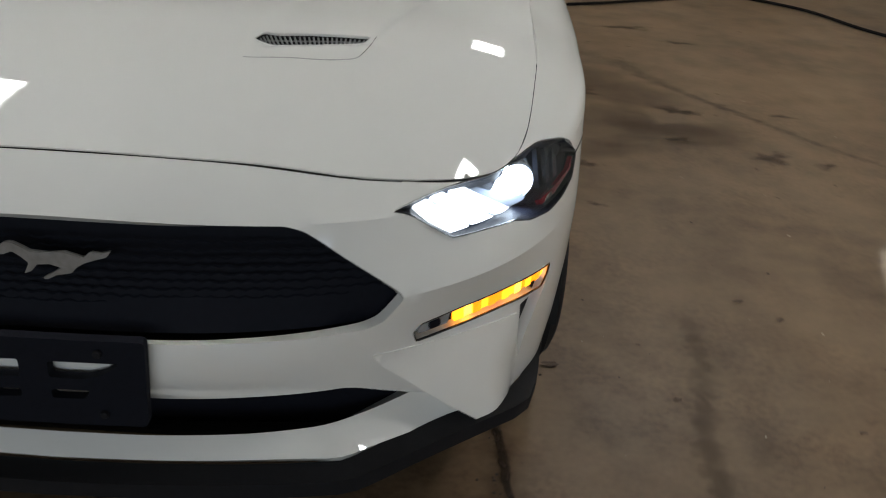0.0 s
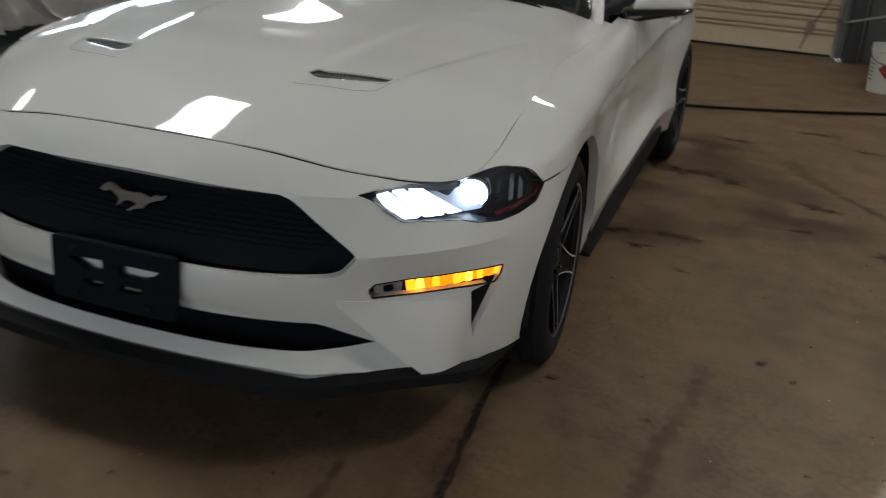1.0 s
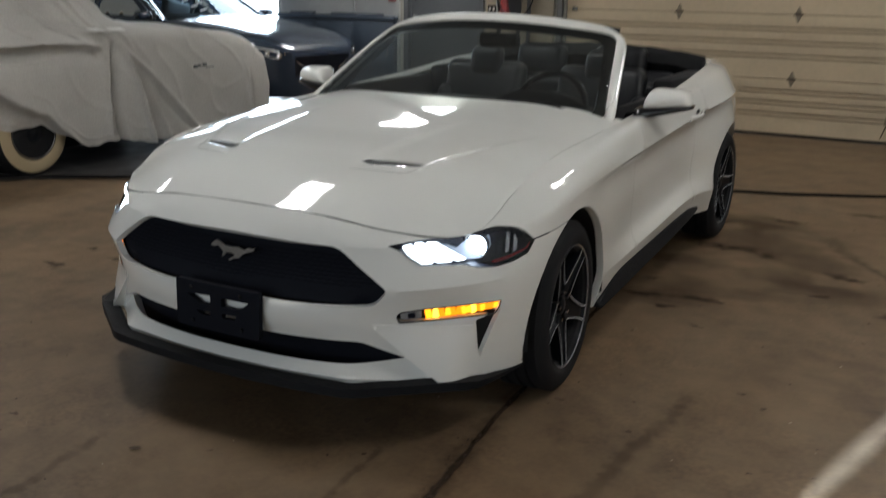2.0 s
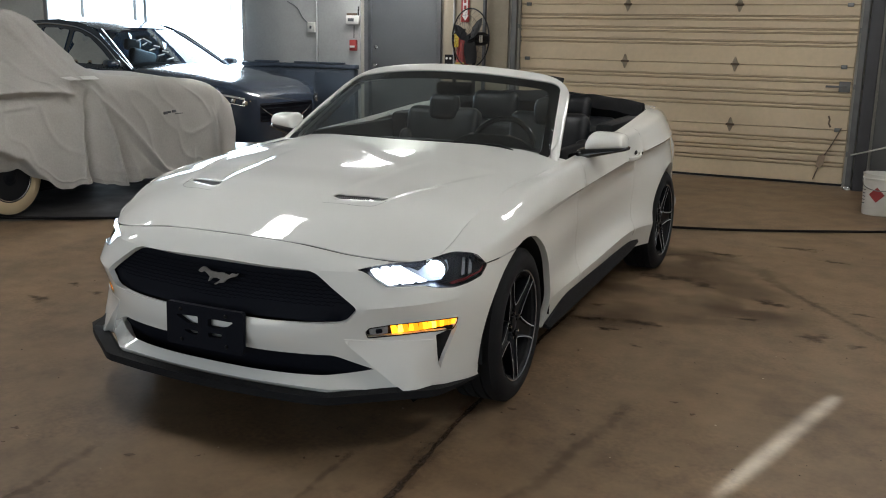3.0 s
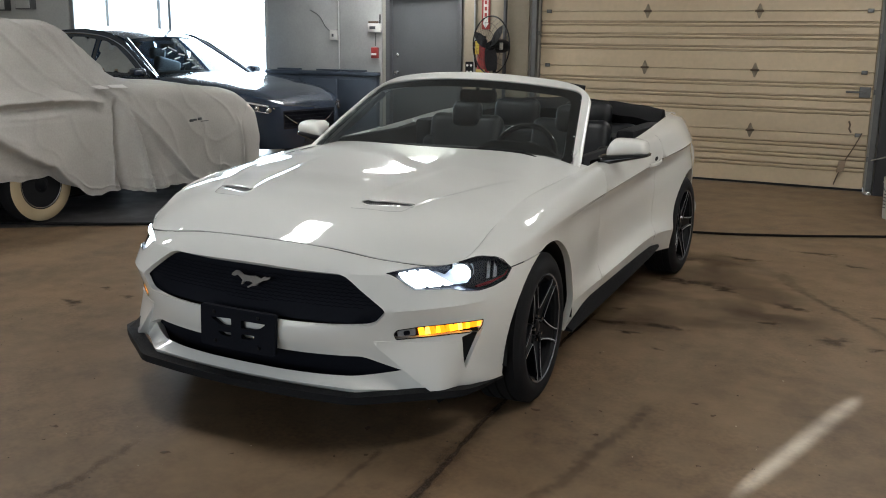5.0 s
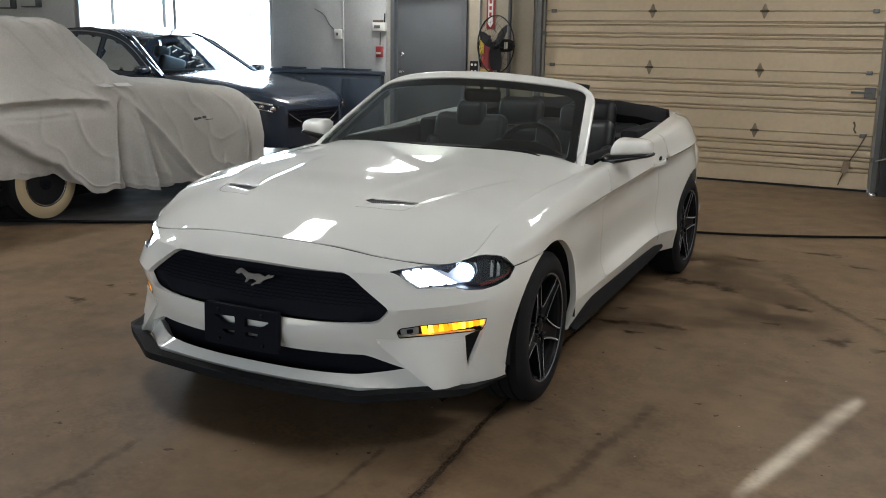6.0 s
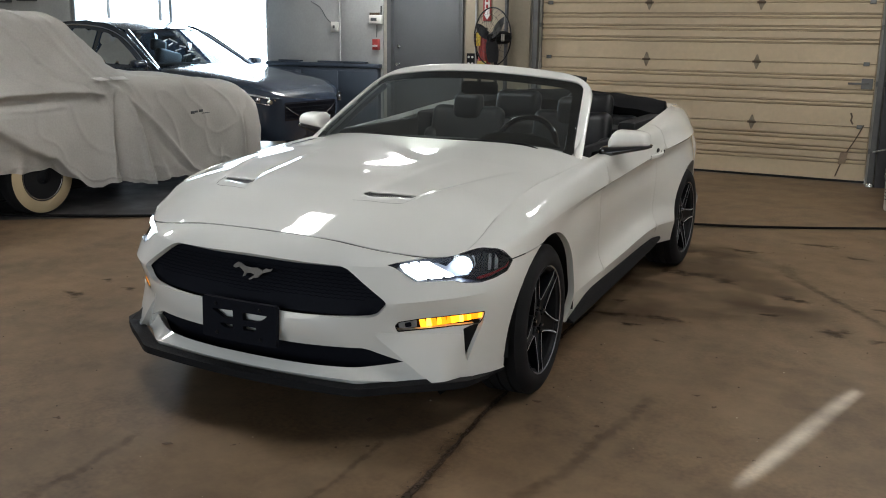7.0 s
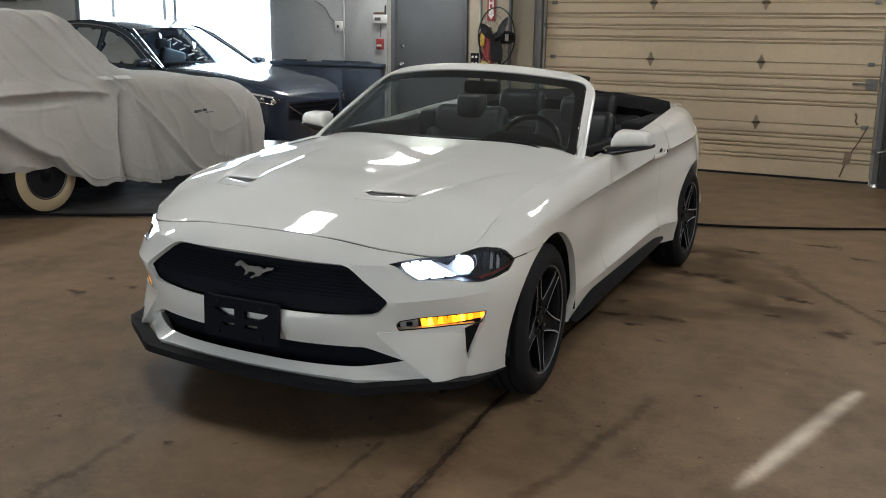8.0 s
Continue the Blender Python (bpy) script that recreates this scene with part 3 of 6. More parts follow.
def wedge(a, b):
    """The corner's flat face, standing further out towards its foot."""
    e = 2e-3
    p = skin(a, b)
    n = np.cross(skin(a + e, b) - skin(a - e, b), skin(a, b + e) - skin(a, b - e))
    out = .002 + .042 * np.clip((.215 - b) / .20, 0, 1) * np.clip((.945 - a) / .14, 0, 1)
    return p + out[:, None] * n / (np.linalg.norm(n, axis=1)[:, None] + 1e-9)


for turn in (lambda b: b, flipped):
    bm = patch(wedge, rounded(near(*CORNER), .008), [], step=0.02, flange=0.07)
    part("bumper_corner", turn(bm), PAINT, bumper)

# fenders, doors, quarter panels, tail
Y_DOOR0, Y_DOOR1 = 1.74, 2.86


def seam_line(y0, lean, n=14):
    """A panel gap down the side at about y0; lean moves its foot to the rear."""
    pts = []
    for b in np.linspace(TOP_B, 0.012, n):
        z = 0.2 + b
        pts.append((side_a(y0 + lean * (1 - b / TOP_B) ** 1.5, min(max(skin([side_a(y0, .6)[0]], [b])[0][2], .22), .9))[0], b))
    return pts


door_f, door_r = seam_line(Y_DOOR0, 0.0), seam_line(Y_DOOR1, -0.10)
G = 0.0016
bm = patch(skin, [(HUB_A, 0.01), (door_f[-1][0] - G, 0.01)] + [(a - G, b) for a, b in door_f[::-1]] + [(door_f[0][0] - G, TOP_B), (seam[3][0] + .002, TOP_B), (seam[2][0] + .002, seam[2][1]), (seam[1][0], seam[1][1] + .004), (HUB_A, seam[0][1] + .004)], [F_ARCH, lamp_h], step=0.02, flange=0.03, ridges=(UP[4], UP[5], UP[1]))
both_sides("fender", dark_lamp_edges(bm), [PAINT, LAMP_BLACK])
bm = patch(skin, [(a + G, b) for a, b in door_f] + [(a - G, b) for a, b in door_r[::-1]], [], step=0.02, flange=0.03, ridges=(UP[4], UP[5], UP[1]))
both_sides("door", bm, PAINT)
a_tail = ALONG[-1]
outer = [(a + G, b) for a, b in door_r] + [(a_tail - 0.5, 0.012), (a_tail, 0.012), (a_tail, TOP_B)]
bm = patch(skin, outer, [R_ARCH], step=0.022, flange=0.03, ridges=(UP[4], UP[5], UP[1]))
both_sides("quarter_panel", bm, PAINT)

# bonnet with two vents
VENT = [(.281, .455), (.297, .492), (.370, .512), (.497, .540), (.486, .510), (.400, .476), (.320, .452)]
vent_l = rounded(VENT, 0.010)
vent_r = [(-x, y) for x, y in vent_l][::-1]
edge = [tuple(p[:2]) for p in curve_at(ALONG, LINES[-1], np.linspace(0, side_a(1.30, .6)[0], 40))]
g = 0.0012
half = [(x - g * (1 if y > 0.3 else 0.4), y + (g if y > 0.3 else 3 * g)) for x, y in edge]
cowl = [(x, 1.535 + 0.18 * (x / 0.8) ** 2) for x in np.linspace(half[-1][0], 0, 10)]
half = half + cowl[:-1]
outer = half[::1] + [cowl[-1]] + [(-x, y) for x, y in half[::-1] if x > 0.01]
bm = patch(hood_skin, outer, [vent_l, vent_r], step=0.0115, flange=0.005)
hood = part("hood", bm, PAINT, car)

# vent grids set into the bonnet, and a grey line as each crease's shade
VENT_MESH = material("vent_mesh_grey", (0.20, 0.20, 0.20), rough=0.5, grain=0.3)
def on_hood(x, y, up=0.0):
    return Vector((x, y, float(hood_height(np.array([x]), np.array([y]))[0]) + up))


low_edge = curve_points([(.286, .455), (.320, .453), (.400, .476), (.486, .512)], 27)
top_edge = curve_points([(.284, .458), (.300, .490), (.370, .511), (.492, .538)], 27)
for sx in (1, -1):
    turn = (lambda b: b) if sx > 0 else flipped
    bm = bmesh.new()
    bm.faces.new([bm.verts.new(on_hood(x, y, -.020)) for x, y in [(.27, .44), (.28, .51), (.51, .56), (.505, .50), (.40, .46), (.32, .44)]])
    vent = part("hood_vent", turn(bm), BLACK_TRIM, hood, "dark slatted heat vent")
    bm = bmesh.new()
    for p, q in zip(low_edge, top_edge):
        tube([on_hood(*p, -.007), on_hood(*q, -.007)], .0022, 4, bm=bm)
    for f in (.35, .7):
        tube([on_hood(p[0] + (q[0] - p[0]) * f, p[1] + (q[1] - p[1]) * f, -.008) for p, q in zip(low_edge, top_edge)], .0016, 4, bm=bm)
    part("vent_mesh", turn(bm), VENT_MESH, vent)
    rim_pts = [on_hood(x, y, -.0002) for x, y in dense(vent_l, .015)]
    part("vent_rim", turn(tube(rim_pts, .0015, 6, closed=True)), PAINT, vent)
    line = [on_hood(x, y, -.0006) for x, y in curve_points([(.276, .389), (.348, .404), (.442, .424), (.478, .445), (.492, .479), (.507, .540)], 40)]
    part("hood_crease", turn(tube(line, .0010, 5)), LAMP_GREY, hood)

# dark inner shell, so that gaps and openings show no daylight
bm = bmesh.new()
add_box(bm, (-.74, .28, .21), (.74, 1.5, .62), 0.02)
add_box(bm, (-.62, .22, .25), (.62, .40, .70), 0.02)
add_box(bm, (-.55, .45, .62), (.55, 1.45, .86), 0.02)
add_box(bm, (-.66, 1.48, .17), (.66, 3.15, .24), 0.01)
add_box(bm, (-.60, 3.10, .22), (.60, 4.6, .95), 0.02)
part("underbody", bm, PITCH, car)

# grille: fine mesh behind the opening
def behind(depth):
    def fn(a, b):
        p = skin(a, b)
        p[:, 1] += depth
        return p
    return fn


bm = patch(behind(0.035), [(a * 1.02, b) for a, b in dense(grille_h, 0.1)], [], step=0.05, flange=0)
for f in bm.faces:
    f.smooth = True
grille = part("grille", bm, GRILLE_BLACK, car, "black honeycomb radiator grille")
bm = patch(behind(0.055), [(a * 1.02, b) for a, b in dense(intake_h, 0.1)], [], step=0.05, flange=0)
part("lower_grille", bm, GRILLE_BLACK, car, "black lower air intake")

# wheels: black alloys with five bright-edged twin spokes
def tyre_bm(w=0.235, r=TYRE_R, bead=0.232):
    h = w / 2
    prof = [(bead, -h * .86), (bead + .02, -h * .98), (r - .060, -h), (r - .034, -h * .965), (r - .014, -h * .87), (r - .004, -h * .76)]
    for k in range(4):
        c = -h * .6 + k * h * .4
        prof += [(r, c - h * .14), (r, c + h * .14), (r - .007, c + h * .16), (r - .007, c + h * .24)]
    prof = prof[:-2]
    prof += [(r - .004, h * .76), (r - .014, h * .87), (r - .034, h * .965), (r - .060, h), (bead + .02, h * .98), (bead, h * .86), (bead - .012, h * .80), (bead - .02, 0), (bead - .012, -h * .8), (bead, -h * .86)]
    return lathe(prof, 64)


def make_wheel(name, label):
    hub = new(name)
    part("tyre", tyre_bm(), RUBBER, hub, "black road tyre")
    rim = part("rim", lathe([(.234, .108), (.240, .112), (.240, .104), (.226, .094), (.212, .06), (.205, -.08), (.212, -.10), (.222, -.10), (.214, -.06), (.216, .06), (.234, .108)], 64), RIM_BLACK, hub, "gloss black alloy rim with machined spokes")
    part("rim_edge", lathe([(.2345, .1095), (.2405, .1125), (.2405, .109), (.236, .106), (.2345, .1095)], 64), LAMP_RING, rim)
    part("brake_disc", lathe([(.06, -.02), (.165, -.02), (.165, .008), (.06, .008), (.06, -.02)], 40), STEEL, hub)
    part("hub_cap", lathe([(0, .088), (.02, .088), (.034, .082), (.036, .06), (0.036, 0.03), (0, .03)], 24), RIM_BLACK, hub)
    part("barrel", lathe([(.20, -.09), (.205, -.085), (.09, -.03), (0, -.03)], 32), PITCH, hub)
    for k in range(5):
        a = 2 * math.pi * k / 5
        # one broad blade with machined edges
        bm = bmesh.new()
        rings = []
        for r, w, x in ((.040, .060, .082), (.072, .100, .086), (.095, .086, .089), (.150, .068, .097), (.205, .060, .105), (.231, .066, .107)):
            c, e = Vector((x, 0, r)), .0062
            rings.append([c + Vector(v) for v in ((-.004, -w / 2, 0), (.001, -w / 2 + .002, 0), (.001, -w / 2 + e, 0), (-.010, -w / 2 + e + .004, 0), (-.010, w / 2 - e - .004, 0), (.001, w / 2 - e, 0), (.001, w / 2 - .002, 0), (-.004, w / 2, 0), (-.045, w / 2 - .004, 0), (-.045, -w / 2 + .004, 0))])
        vs = [[bm.verts.new(v) for v in ring] for ring in rings]
        n = len(vs[0])
        for j, (p, q) in enumerate(zip(vs, vs[1:])):
            for i in range(n):
                f = bm.faces.new((p[i], p[(i + 1) % n], q[(i + 1) % n], q[i]))
                f.material_index = 1 if i in (1, 5) and j > 0 else 0
        bm.faces.new(vs[0])
        bm.faces.new(vs[-1][::-1])
        bmesh.ops.recalc_face_normals(bm, faces=bm.faces)
        bmesh.ops.rotate(bm, verts=bm.verts, matrix=Matrix.Rotation(a, 3, "X"))
        part("spoke", bm, [RIM_BLACK, MACHINED], rim)
        bm = lathe([(0, .092), (.007, .092), (.008, .075), (0, .075)], 8)
        part("lug_nut", bm, CHROME, hub, m=Matrix.Translation((0, .056 * math.cos(a), .056 * math.sin(a))))
    return hub


wheel = make_wheel("wheel", "")
wheel.parent = car
wheel.matrix_basis = pose(0.818, HUB_F - .002, HUB_Z, 0, 0, 3.5) @ pose(0, 0, 0, 30, 0, 0)
tagged(wheel, "black alloy wheel with machined twin spokes")
for x, y, turn, spin in ((-0.818, HUB_F, 183.5, 40), (0.818, HUB_R, 0, 52), (-0.818, HUB_R, 180, 20)):
    w = copy_thing(wheel, pose(x, y, HUB_Z, 0, 0, turn) @ pose(0, 0, 0, spin, 0, 0))
    w.parent = car

# wheel wells
for hub in (HUB_F, HUB_R):
    for s in (1, -1):
        bm = bmesh.new()
        n = 20
        prev = None
        for k in range(n + 1):
            a = radians(-8 + 196 * k / n)
            y, z = hub + .39 * math.cos(a), HUB_Z + .39 * math.sin(a)
            row = [bm.verts.new((s * (.925 if hub < 2 else .80), y, z)), bm.verts.new((s * .55, y, z))]
            if prev:
                bm.faces.new((prev[0], prev[1], row[1], row[0]))
            prev = row
        pts = [bm.verts.new((s * .55, hub + .42 * math.cos(radians(18 * k)), HUB_Z + .42 * math.sin(radians(18 * k)))) for k in range(20)]
        bm.faces.new(pts)
        part("wheel_well", smooth(bm), PITCH, car)

# windshield: a bowed pane in a white frame
def screen(u, v):
    """u from -1 (car's right) to 1, v from the cowl (0) to the header (1)."""
    u, v = np.asarray(u, float), np.asarray(v, float)
    x = u * (0.80 - 0.145 * v)
    y = 1.56 + 0.50 * v + (0.09 + 0.09 * v) * u**2
    z = 0.992 + 0.380 * v - (0.03 + 0.035 * v) * u**2 + 0.035 * v * (1 - v)
    return np.stack([x, y, z], axis=-1)


inner = rounded([(-.968, -.03), (-.80, -.10), (.80, -.10), (.968, -.03), (.955, .925), (-.955, .925)], 0.10, 6)
band = rounded([(-.915, .02), (-.78, -.05), (.78, -.05), (.915, .02), (.885, .82), (-.885, .82)], 0.10, 6)
frame_part = part("windshield_frame", patch(screen, rounded([(-1.0, -.03), (1.0, -.03), (1.0, 1.0), (-1.0, 1.0)], 0.26, 6), [inner], step=0.06, flange=0.05), PAINT, car, "white windshield surround")
part("windshield_glass", patch(screen, inner, [], step=0.035, flange=0, lift=-0.006), GLASS, frame_part, "clear windshield")
part("windshield_band", patch(screen, inner, [band], step=0.06, flange=0.0, lift=-0.009), GLOSS_BLACK, frame_part, "black ceramic edge band")
rail_uv = np.array([(-.985, -.05)] + rounded([(-.985, -.05), (-.985, .985), (.985, .985), (.985, -.05)], .26, 10)[11:33] + [(.985, -.05)])
rail = screen(*np.array(dense([tuple(p) for p in rail_uv], .07)[:-int(2 / .07)]).T)
part("frame_rail", sweep([(x, y + .030, z - .010) for x, y, z in rail], round_profile(.046, .036, .016), up=(0, -.6, 1)), PAINT, frame_part)
top = screen(np.linspace(-.93, .93, 25), np.full(25, 1.0))
part("header_seal", sweep([(x, y + .070, z - .016) for x, y, z in top], round_profile(.03, .03, .010)), DARK_RUBBER, frame_part)

# cowl panel and wipers
bm = patch(lambda a, b: np.stack([a, 1.535 + b + 0.18 * (a / 0.8) ** 2, 0.975 - 0.03 * (a / .8) ** 2 + 0 * b], -1), [(-.66, -.03), (.66, -.03), (.66, .10), (-.66, .10)], [], step=0.05, flange=0.02)
part("cowl", bm, BLACK_TRIM, car, "black plastic cowl below the windshield")
for x0, x1 in ((-.62, -.05), (-.02, .60)):
    w = part("wiper", tube([(x0 + (x1 - x0) * t, 1.56 + 0.16 * ((x0 + (x1 - x0) * t) / .8) ** 2 + .02 * t, 1.0 + 0.01 * math.sin(3 * t) - 0.03 * ((x0 + (x1 - x0) * t) / .8) ** 2 ) for t in np.linspace(0, 1, 8)], .009, 8), BLACK_TRIM, car)
    part("wiper_arm", tube([(x1, 1.53 + .12 * (x1 / .8) ** 2, .985), (x1 - .12 * (x1 - x0), 1.55 + .1 * (x1 / .8) ** 2, 1.005), ((x0 + x1) / 2, 1.575, 1.012)], .008, 8), BLACK_TRIM, w)

# door mirrors
def make_mirror(s):
    """A wedge-shaped cap over a thin black underside that runs into the foot; x runs outwards."""
    def shell(top, low, deep, x0, x1, n=16, m=24):
        bm = bmesh.new()
        rows = []
        for i in range(n + 1):
            k = i / n
            end = max(1 - abs(2 * k - 1) ** 12, .02) ** .5
            t, l = float(np.interp(k, *top)), float(np.interp(k, *low))
            mid, half, d = (t + l) / 2, (t - l) / 2 * (.6 + .4 * end), float(np.interp(k, *deep)) * end
            ring = []
            for a in np.linspace(0, 2 * math.pi, m, endpoint=False):
                ca, sa = math.cos(a), math.sin(a)
                lean = .030 * (sa > 0) * sa * (1 - .3 * k)
                ring.append(bm.verts.new((x0 + (x1 - x0) * k, math.copysign(abs(ca) ** .75, ca) * d + lean + .045 * k, mid + math.copysign(abs(sa) ** .45, sa) * half)))
            rows.append(ring)
        for p, q in zip(rows, rows[1:]):
            for i in range(m):
                bm.faces.new((p[i], p[(i + 1) % m], q[(i + 1) % m], q[i]))
        bm.faces.new(rows[0])
        bm.faces.new(rows[-1][::-1])
        bmesh.ops.recalc_face_normals(bm, faces=bm.faces)
        return smooth(bm, 60)
    root = mirror_root[s]
    part("mirror_cap", shell(((0, .05, .14, .22, .72, .9, .97, 1), (-.022, .006, .044, .050, .047, .038, .022, .0)), ((0, 1), (-.042, -.026)), ((0, .3, 1), (.055, .066, .050)), -.102, .104), PAINT, root)
    part("mirror_base", shell(((0, 1), (-.038, -.020)), ((0, .18, .5, 1), (-.096, -.092, -.070, -.038)), ((0, .3, 1), (.050, .070, .054)), -.150, .114), GLOSS_BLACK, root)
    part("mirror_foot", sweep([(-.205, .045, -.098), (-.165, .035, -.086), (-.12, .02, -.066), (-.06, .012, -.054)], round_profile(.085, .034, .014)), GLOSS_BLACK, root)
    part("mirror_glass", box((-.085, .066, -.022), (.085, .074, .036), .004), CHROME, root)


mirror_root = {}
for s in (1, -1):
    mirror_root[s] = new("side_mirror")
    mirror_root[s].parent = car
    make_mirror(s)
    mirror_root[s].matrix_basis = Matrix.Translation((s * .975, 1.90, 1.024)) @ Matrix.Diagonal((s, 1, 1, 1))
    tagged(mirror_root[s], "white door mirror on a black foot")

# cabin
PILLAR_GREY = material("pillar_trim_grey", (0.22, 0.23, 0.25), rough=0.5, grain=0.2)
bm = bmesh.new()
add_box(bm, (-.74, 1.50, .24), (.74, 3.05, .30), .01)
part("cabin_floor", bm, PITCH, car)
bm = patch(lambda a, b: np.stack([a, 1.60 + b, 0.955 + 0.02 * np.sin(b / .5 * 3) - 0.02 * (a / .7) ** 2], -1), [(-.73, 0), (.73, 0), (.73, .42), (-.73, .42)], [], step=0.06, flange=0.3)
part("dashboard", bm, DASH, car, "black dashboard")
part("dash_brow", sweep(curve_points([(.14, 1.90, .91), (.20, 1.89, .95), (.36, 1.87, .97), (.52, 1.89, .95), (.58, 1.90, .91)], 12), round_profile(.12, .025, .01), up=(0, 1, 0)), DASH, car)
part("centre_console", box((-.13, 1.9, .30), (.13, 2.9, .58), .03), DASH, car)


def seat_piece(w, d, h, r, bow=0.0, n=4):
    bm = bmesh.new()
    add_box(bm, (-w / 2, -d / 2, 0), (w / 2, d / 2, h), r, None, n)
    bmesh.ops.subdivide_edges(bm, edges=[e for e in bm.edges if e.calc_length() > .15], cuts=3, use_grid_fill=True)
    for v in bm.verts:
        v.co.y += bow * (2 * v.co.x / w) ** 2
    return smooth(bm, 70)


def make_seat(x):
    seat = new("front_seat")
    seat.parent = car
    tagged(seat, "black leather bucket seat")
    part("seat_cushion", seat_piece(.50, .52, .17, .06), LEATHER, seat, m=pose(0, 0, 0.30, -6, 0, 0))
    part("backrest", seat_piece(.50, .15, .67, .06, -.05), LEATHER, seat, m=pose(0, .26, .42, -14, 0, 0))
    for s in (1, -1):
        part("bolster", seat_piece(.10, .17, .50, .045), LEATHER, seat, m=pose(s * .215, .22, .44, -14, s * 3, 0))
    head = part("headrest", seat_piece(.205, .11, .185, .055, -.02), LEATHER, seat, m=pose(0, .36, .985, -10, 0, 0))
    part("headrest_post", tube([(-.05, 0, -.07), (-.05, 0, .05)], .006, 8), CHROME, head)
    part("headrest_post", tube([(.05, 0, -.07), (.05, 0, .05)], .006, 8), CHROME, head)
    seat.matrix_basis = Matrix.Translation((x, 2.44, 0))
    return seat


make_seat(.36), make_seat(-.36)
part("rear_bench", seat_piece(1.2, .45, .16, .06), LEATHER, car, m=pose(0, 3.12, .42, -5, 0, 0))
part("rear_backrest", seat_piece(1.2, .14, .52, .05), LEATHER, car, m=pose(0, 3.36, .50, -12, 0, 0))
for s in (1, -1):
    part("rear_headrest", seat_piece(.34, .10, .20, .06), LEATHER, car, m=pose(s * .26, 3.38, .96, -12, 0, 0))
    part("pillar_trim", tube([tuple(p) for p in screen(np.full(8, s * .90), np.linspace(.06, .82, 8)) + np.array((0, .05, -.03))], .016, 8), PILLAR_GREY, frame_part)
    part("door_card", box((s * .765 - .02, 1.80, .32), (s * .765 + .02, 2.86, .985), .015), DASH, car)
    part("rear_side_trim", box((s * .70 - .06, 2.80, .32), (s * .70 + .06, 3.5, 1.03), .03), DASH, car)
wheel_rim = part("steering_wheel", lathe([(.185 + .016 * math.cos(radians(30 * k)), .016 * math.sin(radians(30 * k))) for k in range(13)], 40, "Y"), GLOSS_BLACK, car, "black leather steering wheel", m=pose(.37, 2.00, .925, -22, 0, 0))
for a in (0, 180, 270):
    c, s = math.cos(radians(a)), math.sin(radians(a))
    part("wheel_spoke", sweep([(c * .05, .01, s * .05), (c * .175, 0, s * .175)], round_profile(.035, .014, .006), up=(0, 1, 0)), CHROME, wheel_rim)
part("wheel_boss", lathe([(0, -.03), (.06, -.025), (.075, 0), (.06, .03), (0, .03)], 24, "Y"), LEATHER, wheel_rim)
rear_mirror = part("rear_mirror", box((-.065, 2.07, 1.208), (.160, 2.10, 1.282), .022, 3), DASH, car, "black interior mirror")
part("mirror_stem", tube([(.045, 2.085, 1.27), (.04, 2.09, 1.30), (.02, 2.11, 1.335)], .012, 8), DASH, rear_mirror)
# folded roof and rear deck
bm = patch(lambda a, b: np.stack([a, b, 1.062 - 0.08 * np.clip((b - 4.2) / .5, 0, 1) ** 2 - 0.035 * (a / .72) ** 4], -1), [(-.715, 3.95), (.715, 3.95), (.64, 4.35), (.54, 4.55), (0, 4.60), (-.54, 4.55), (-.64, 4.35)], [], step=0.06, flange=0.03)
part("boot_lid", bm, PAINT, car)
bm = patch(lambda a, b: np.stack([a, b, 1.078 + 0.075 * np.sin(np.clip((b - 3.42) / .55, 0, 1) * 3.14) - 0.055 * (a / .7) ** 2 + 0.004 * np.sin(a * 30) * np.sin(b * 25), ], -1), [(-.75, 3.45), (.75, 3.45), (.66, 3.94), (-.66, 3.94)], [], step=0.05, flange=0.10)
part("folded_roof", bm, material("black_canvas", (0.006, 0.006, 0.007), rough=0.85, spec=0.15, bump=0.4, bump_scale=300), car, "black folded fabric roof")

# lower lip and black splitter under the nose
def ribbon(upper, lower, n=40):
    """A surface between two smooth edges, each given as a few points."""
    k = np.linspace(0, 1, 5)
    def fn(a, b):
        u, l = [curve_at(np.concatenate([[0], np.cumsum(np.linalg.norm(np.diff(np.array(c), axis=0), axis=1))]) / np.sum(np.linalg.norm(np.diff(np.array(c), axis=0), axis=1)), c, np.abs(a)) for c in (upper, lower)]
        p = l + (u - l) * (np.clip(b, -.1, 1.1) / .06)[:, None]
        p[a < 0, 0] *= -1
        return p
    return fn


lip = ribbon([(0, .035, .290), (.20, .041, .291), (.40, .070, .295), (.47, .092, .297), (.53, .125, .303), (.66, .218, .320), (.715, .252, .330)], [(0, .004, .258), (.22, .012, .259), (.43, .034, .262), (.505, .046, .262), (.545, .080, .258), (.74, .238, .242), (.79, .262, .248)])
part("lower_lip", patch(lip, [(-1, 0), (1, 0), (1, .06), (-1, .06)], [], step=0.03, flange=0.03), PAINT, car, "white lower lip under the air intake")
plan = [(.884, .55, .222), (.872, .48, .224), (.862, .42, .226), (.845, .36, .229), (.820, .305, .232), (.795, .285, .232), (.73, .234, .231), (.66, .178, .230), (.60, .128, .230), (.535, .072, .230), (.510, .052, .230), (.49, .043, .230), (.40, .028, .230), (.30, .016, .230), (.15, .005, .230), (0, .001, .230)]
def bent(x):
    """How far the splitter's right end has come away from the bumper."""
    return .020 * min(max((x - .45) / .27, 0), 1) * min(max((.885 - x) / .05, 0), 1)


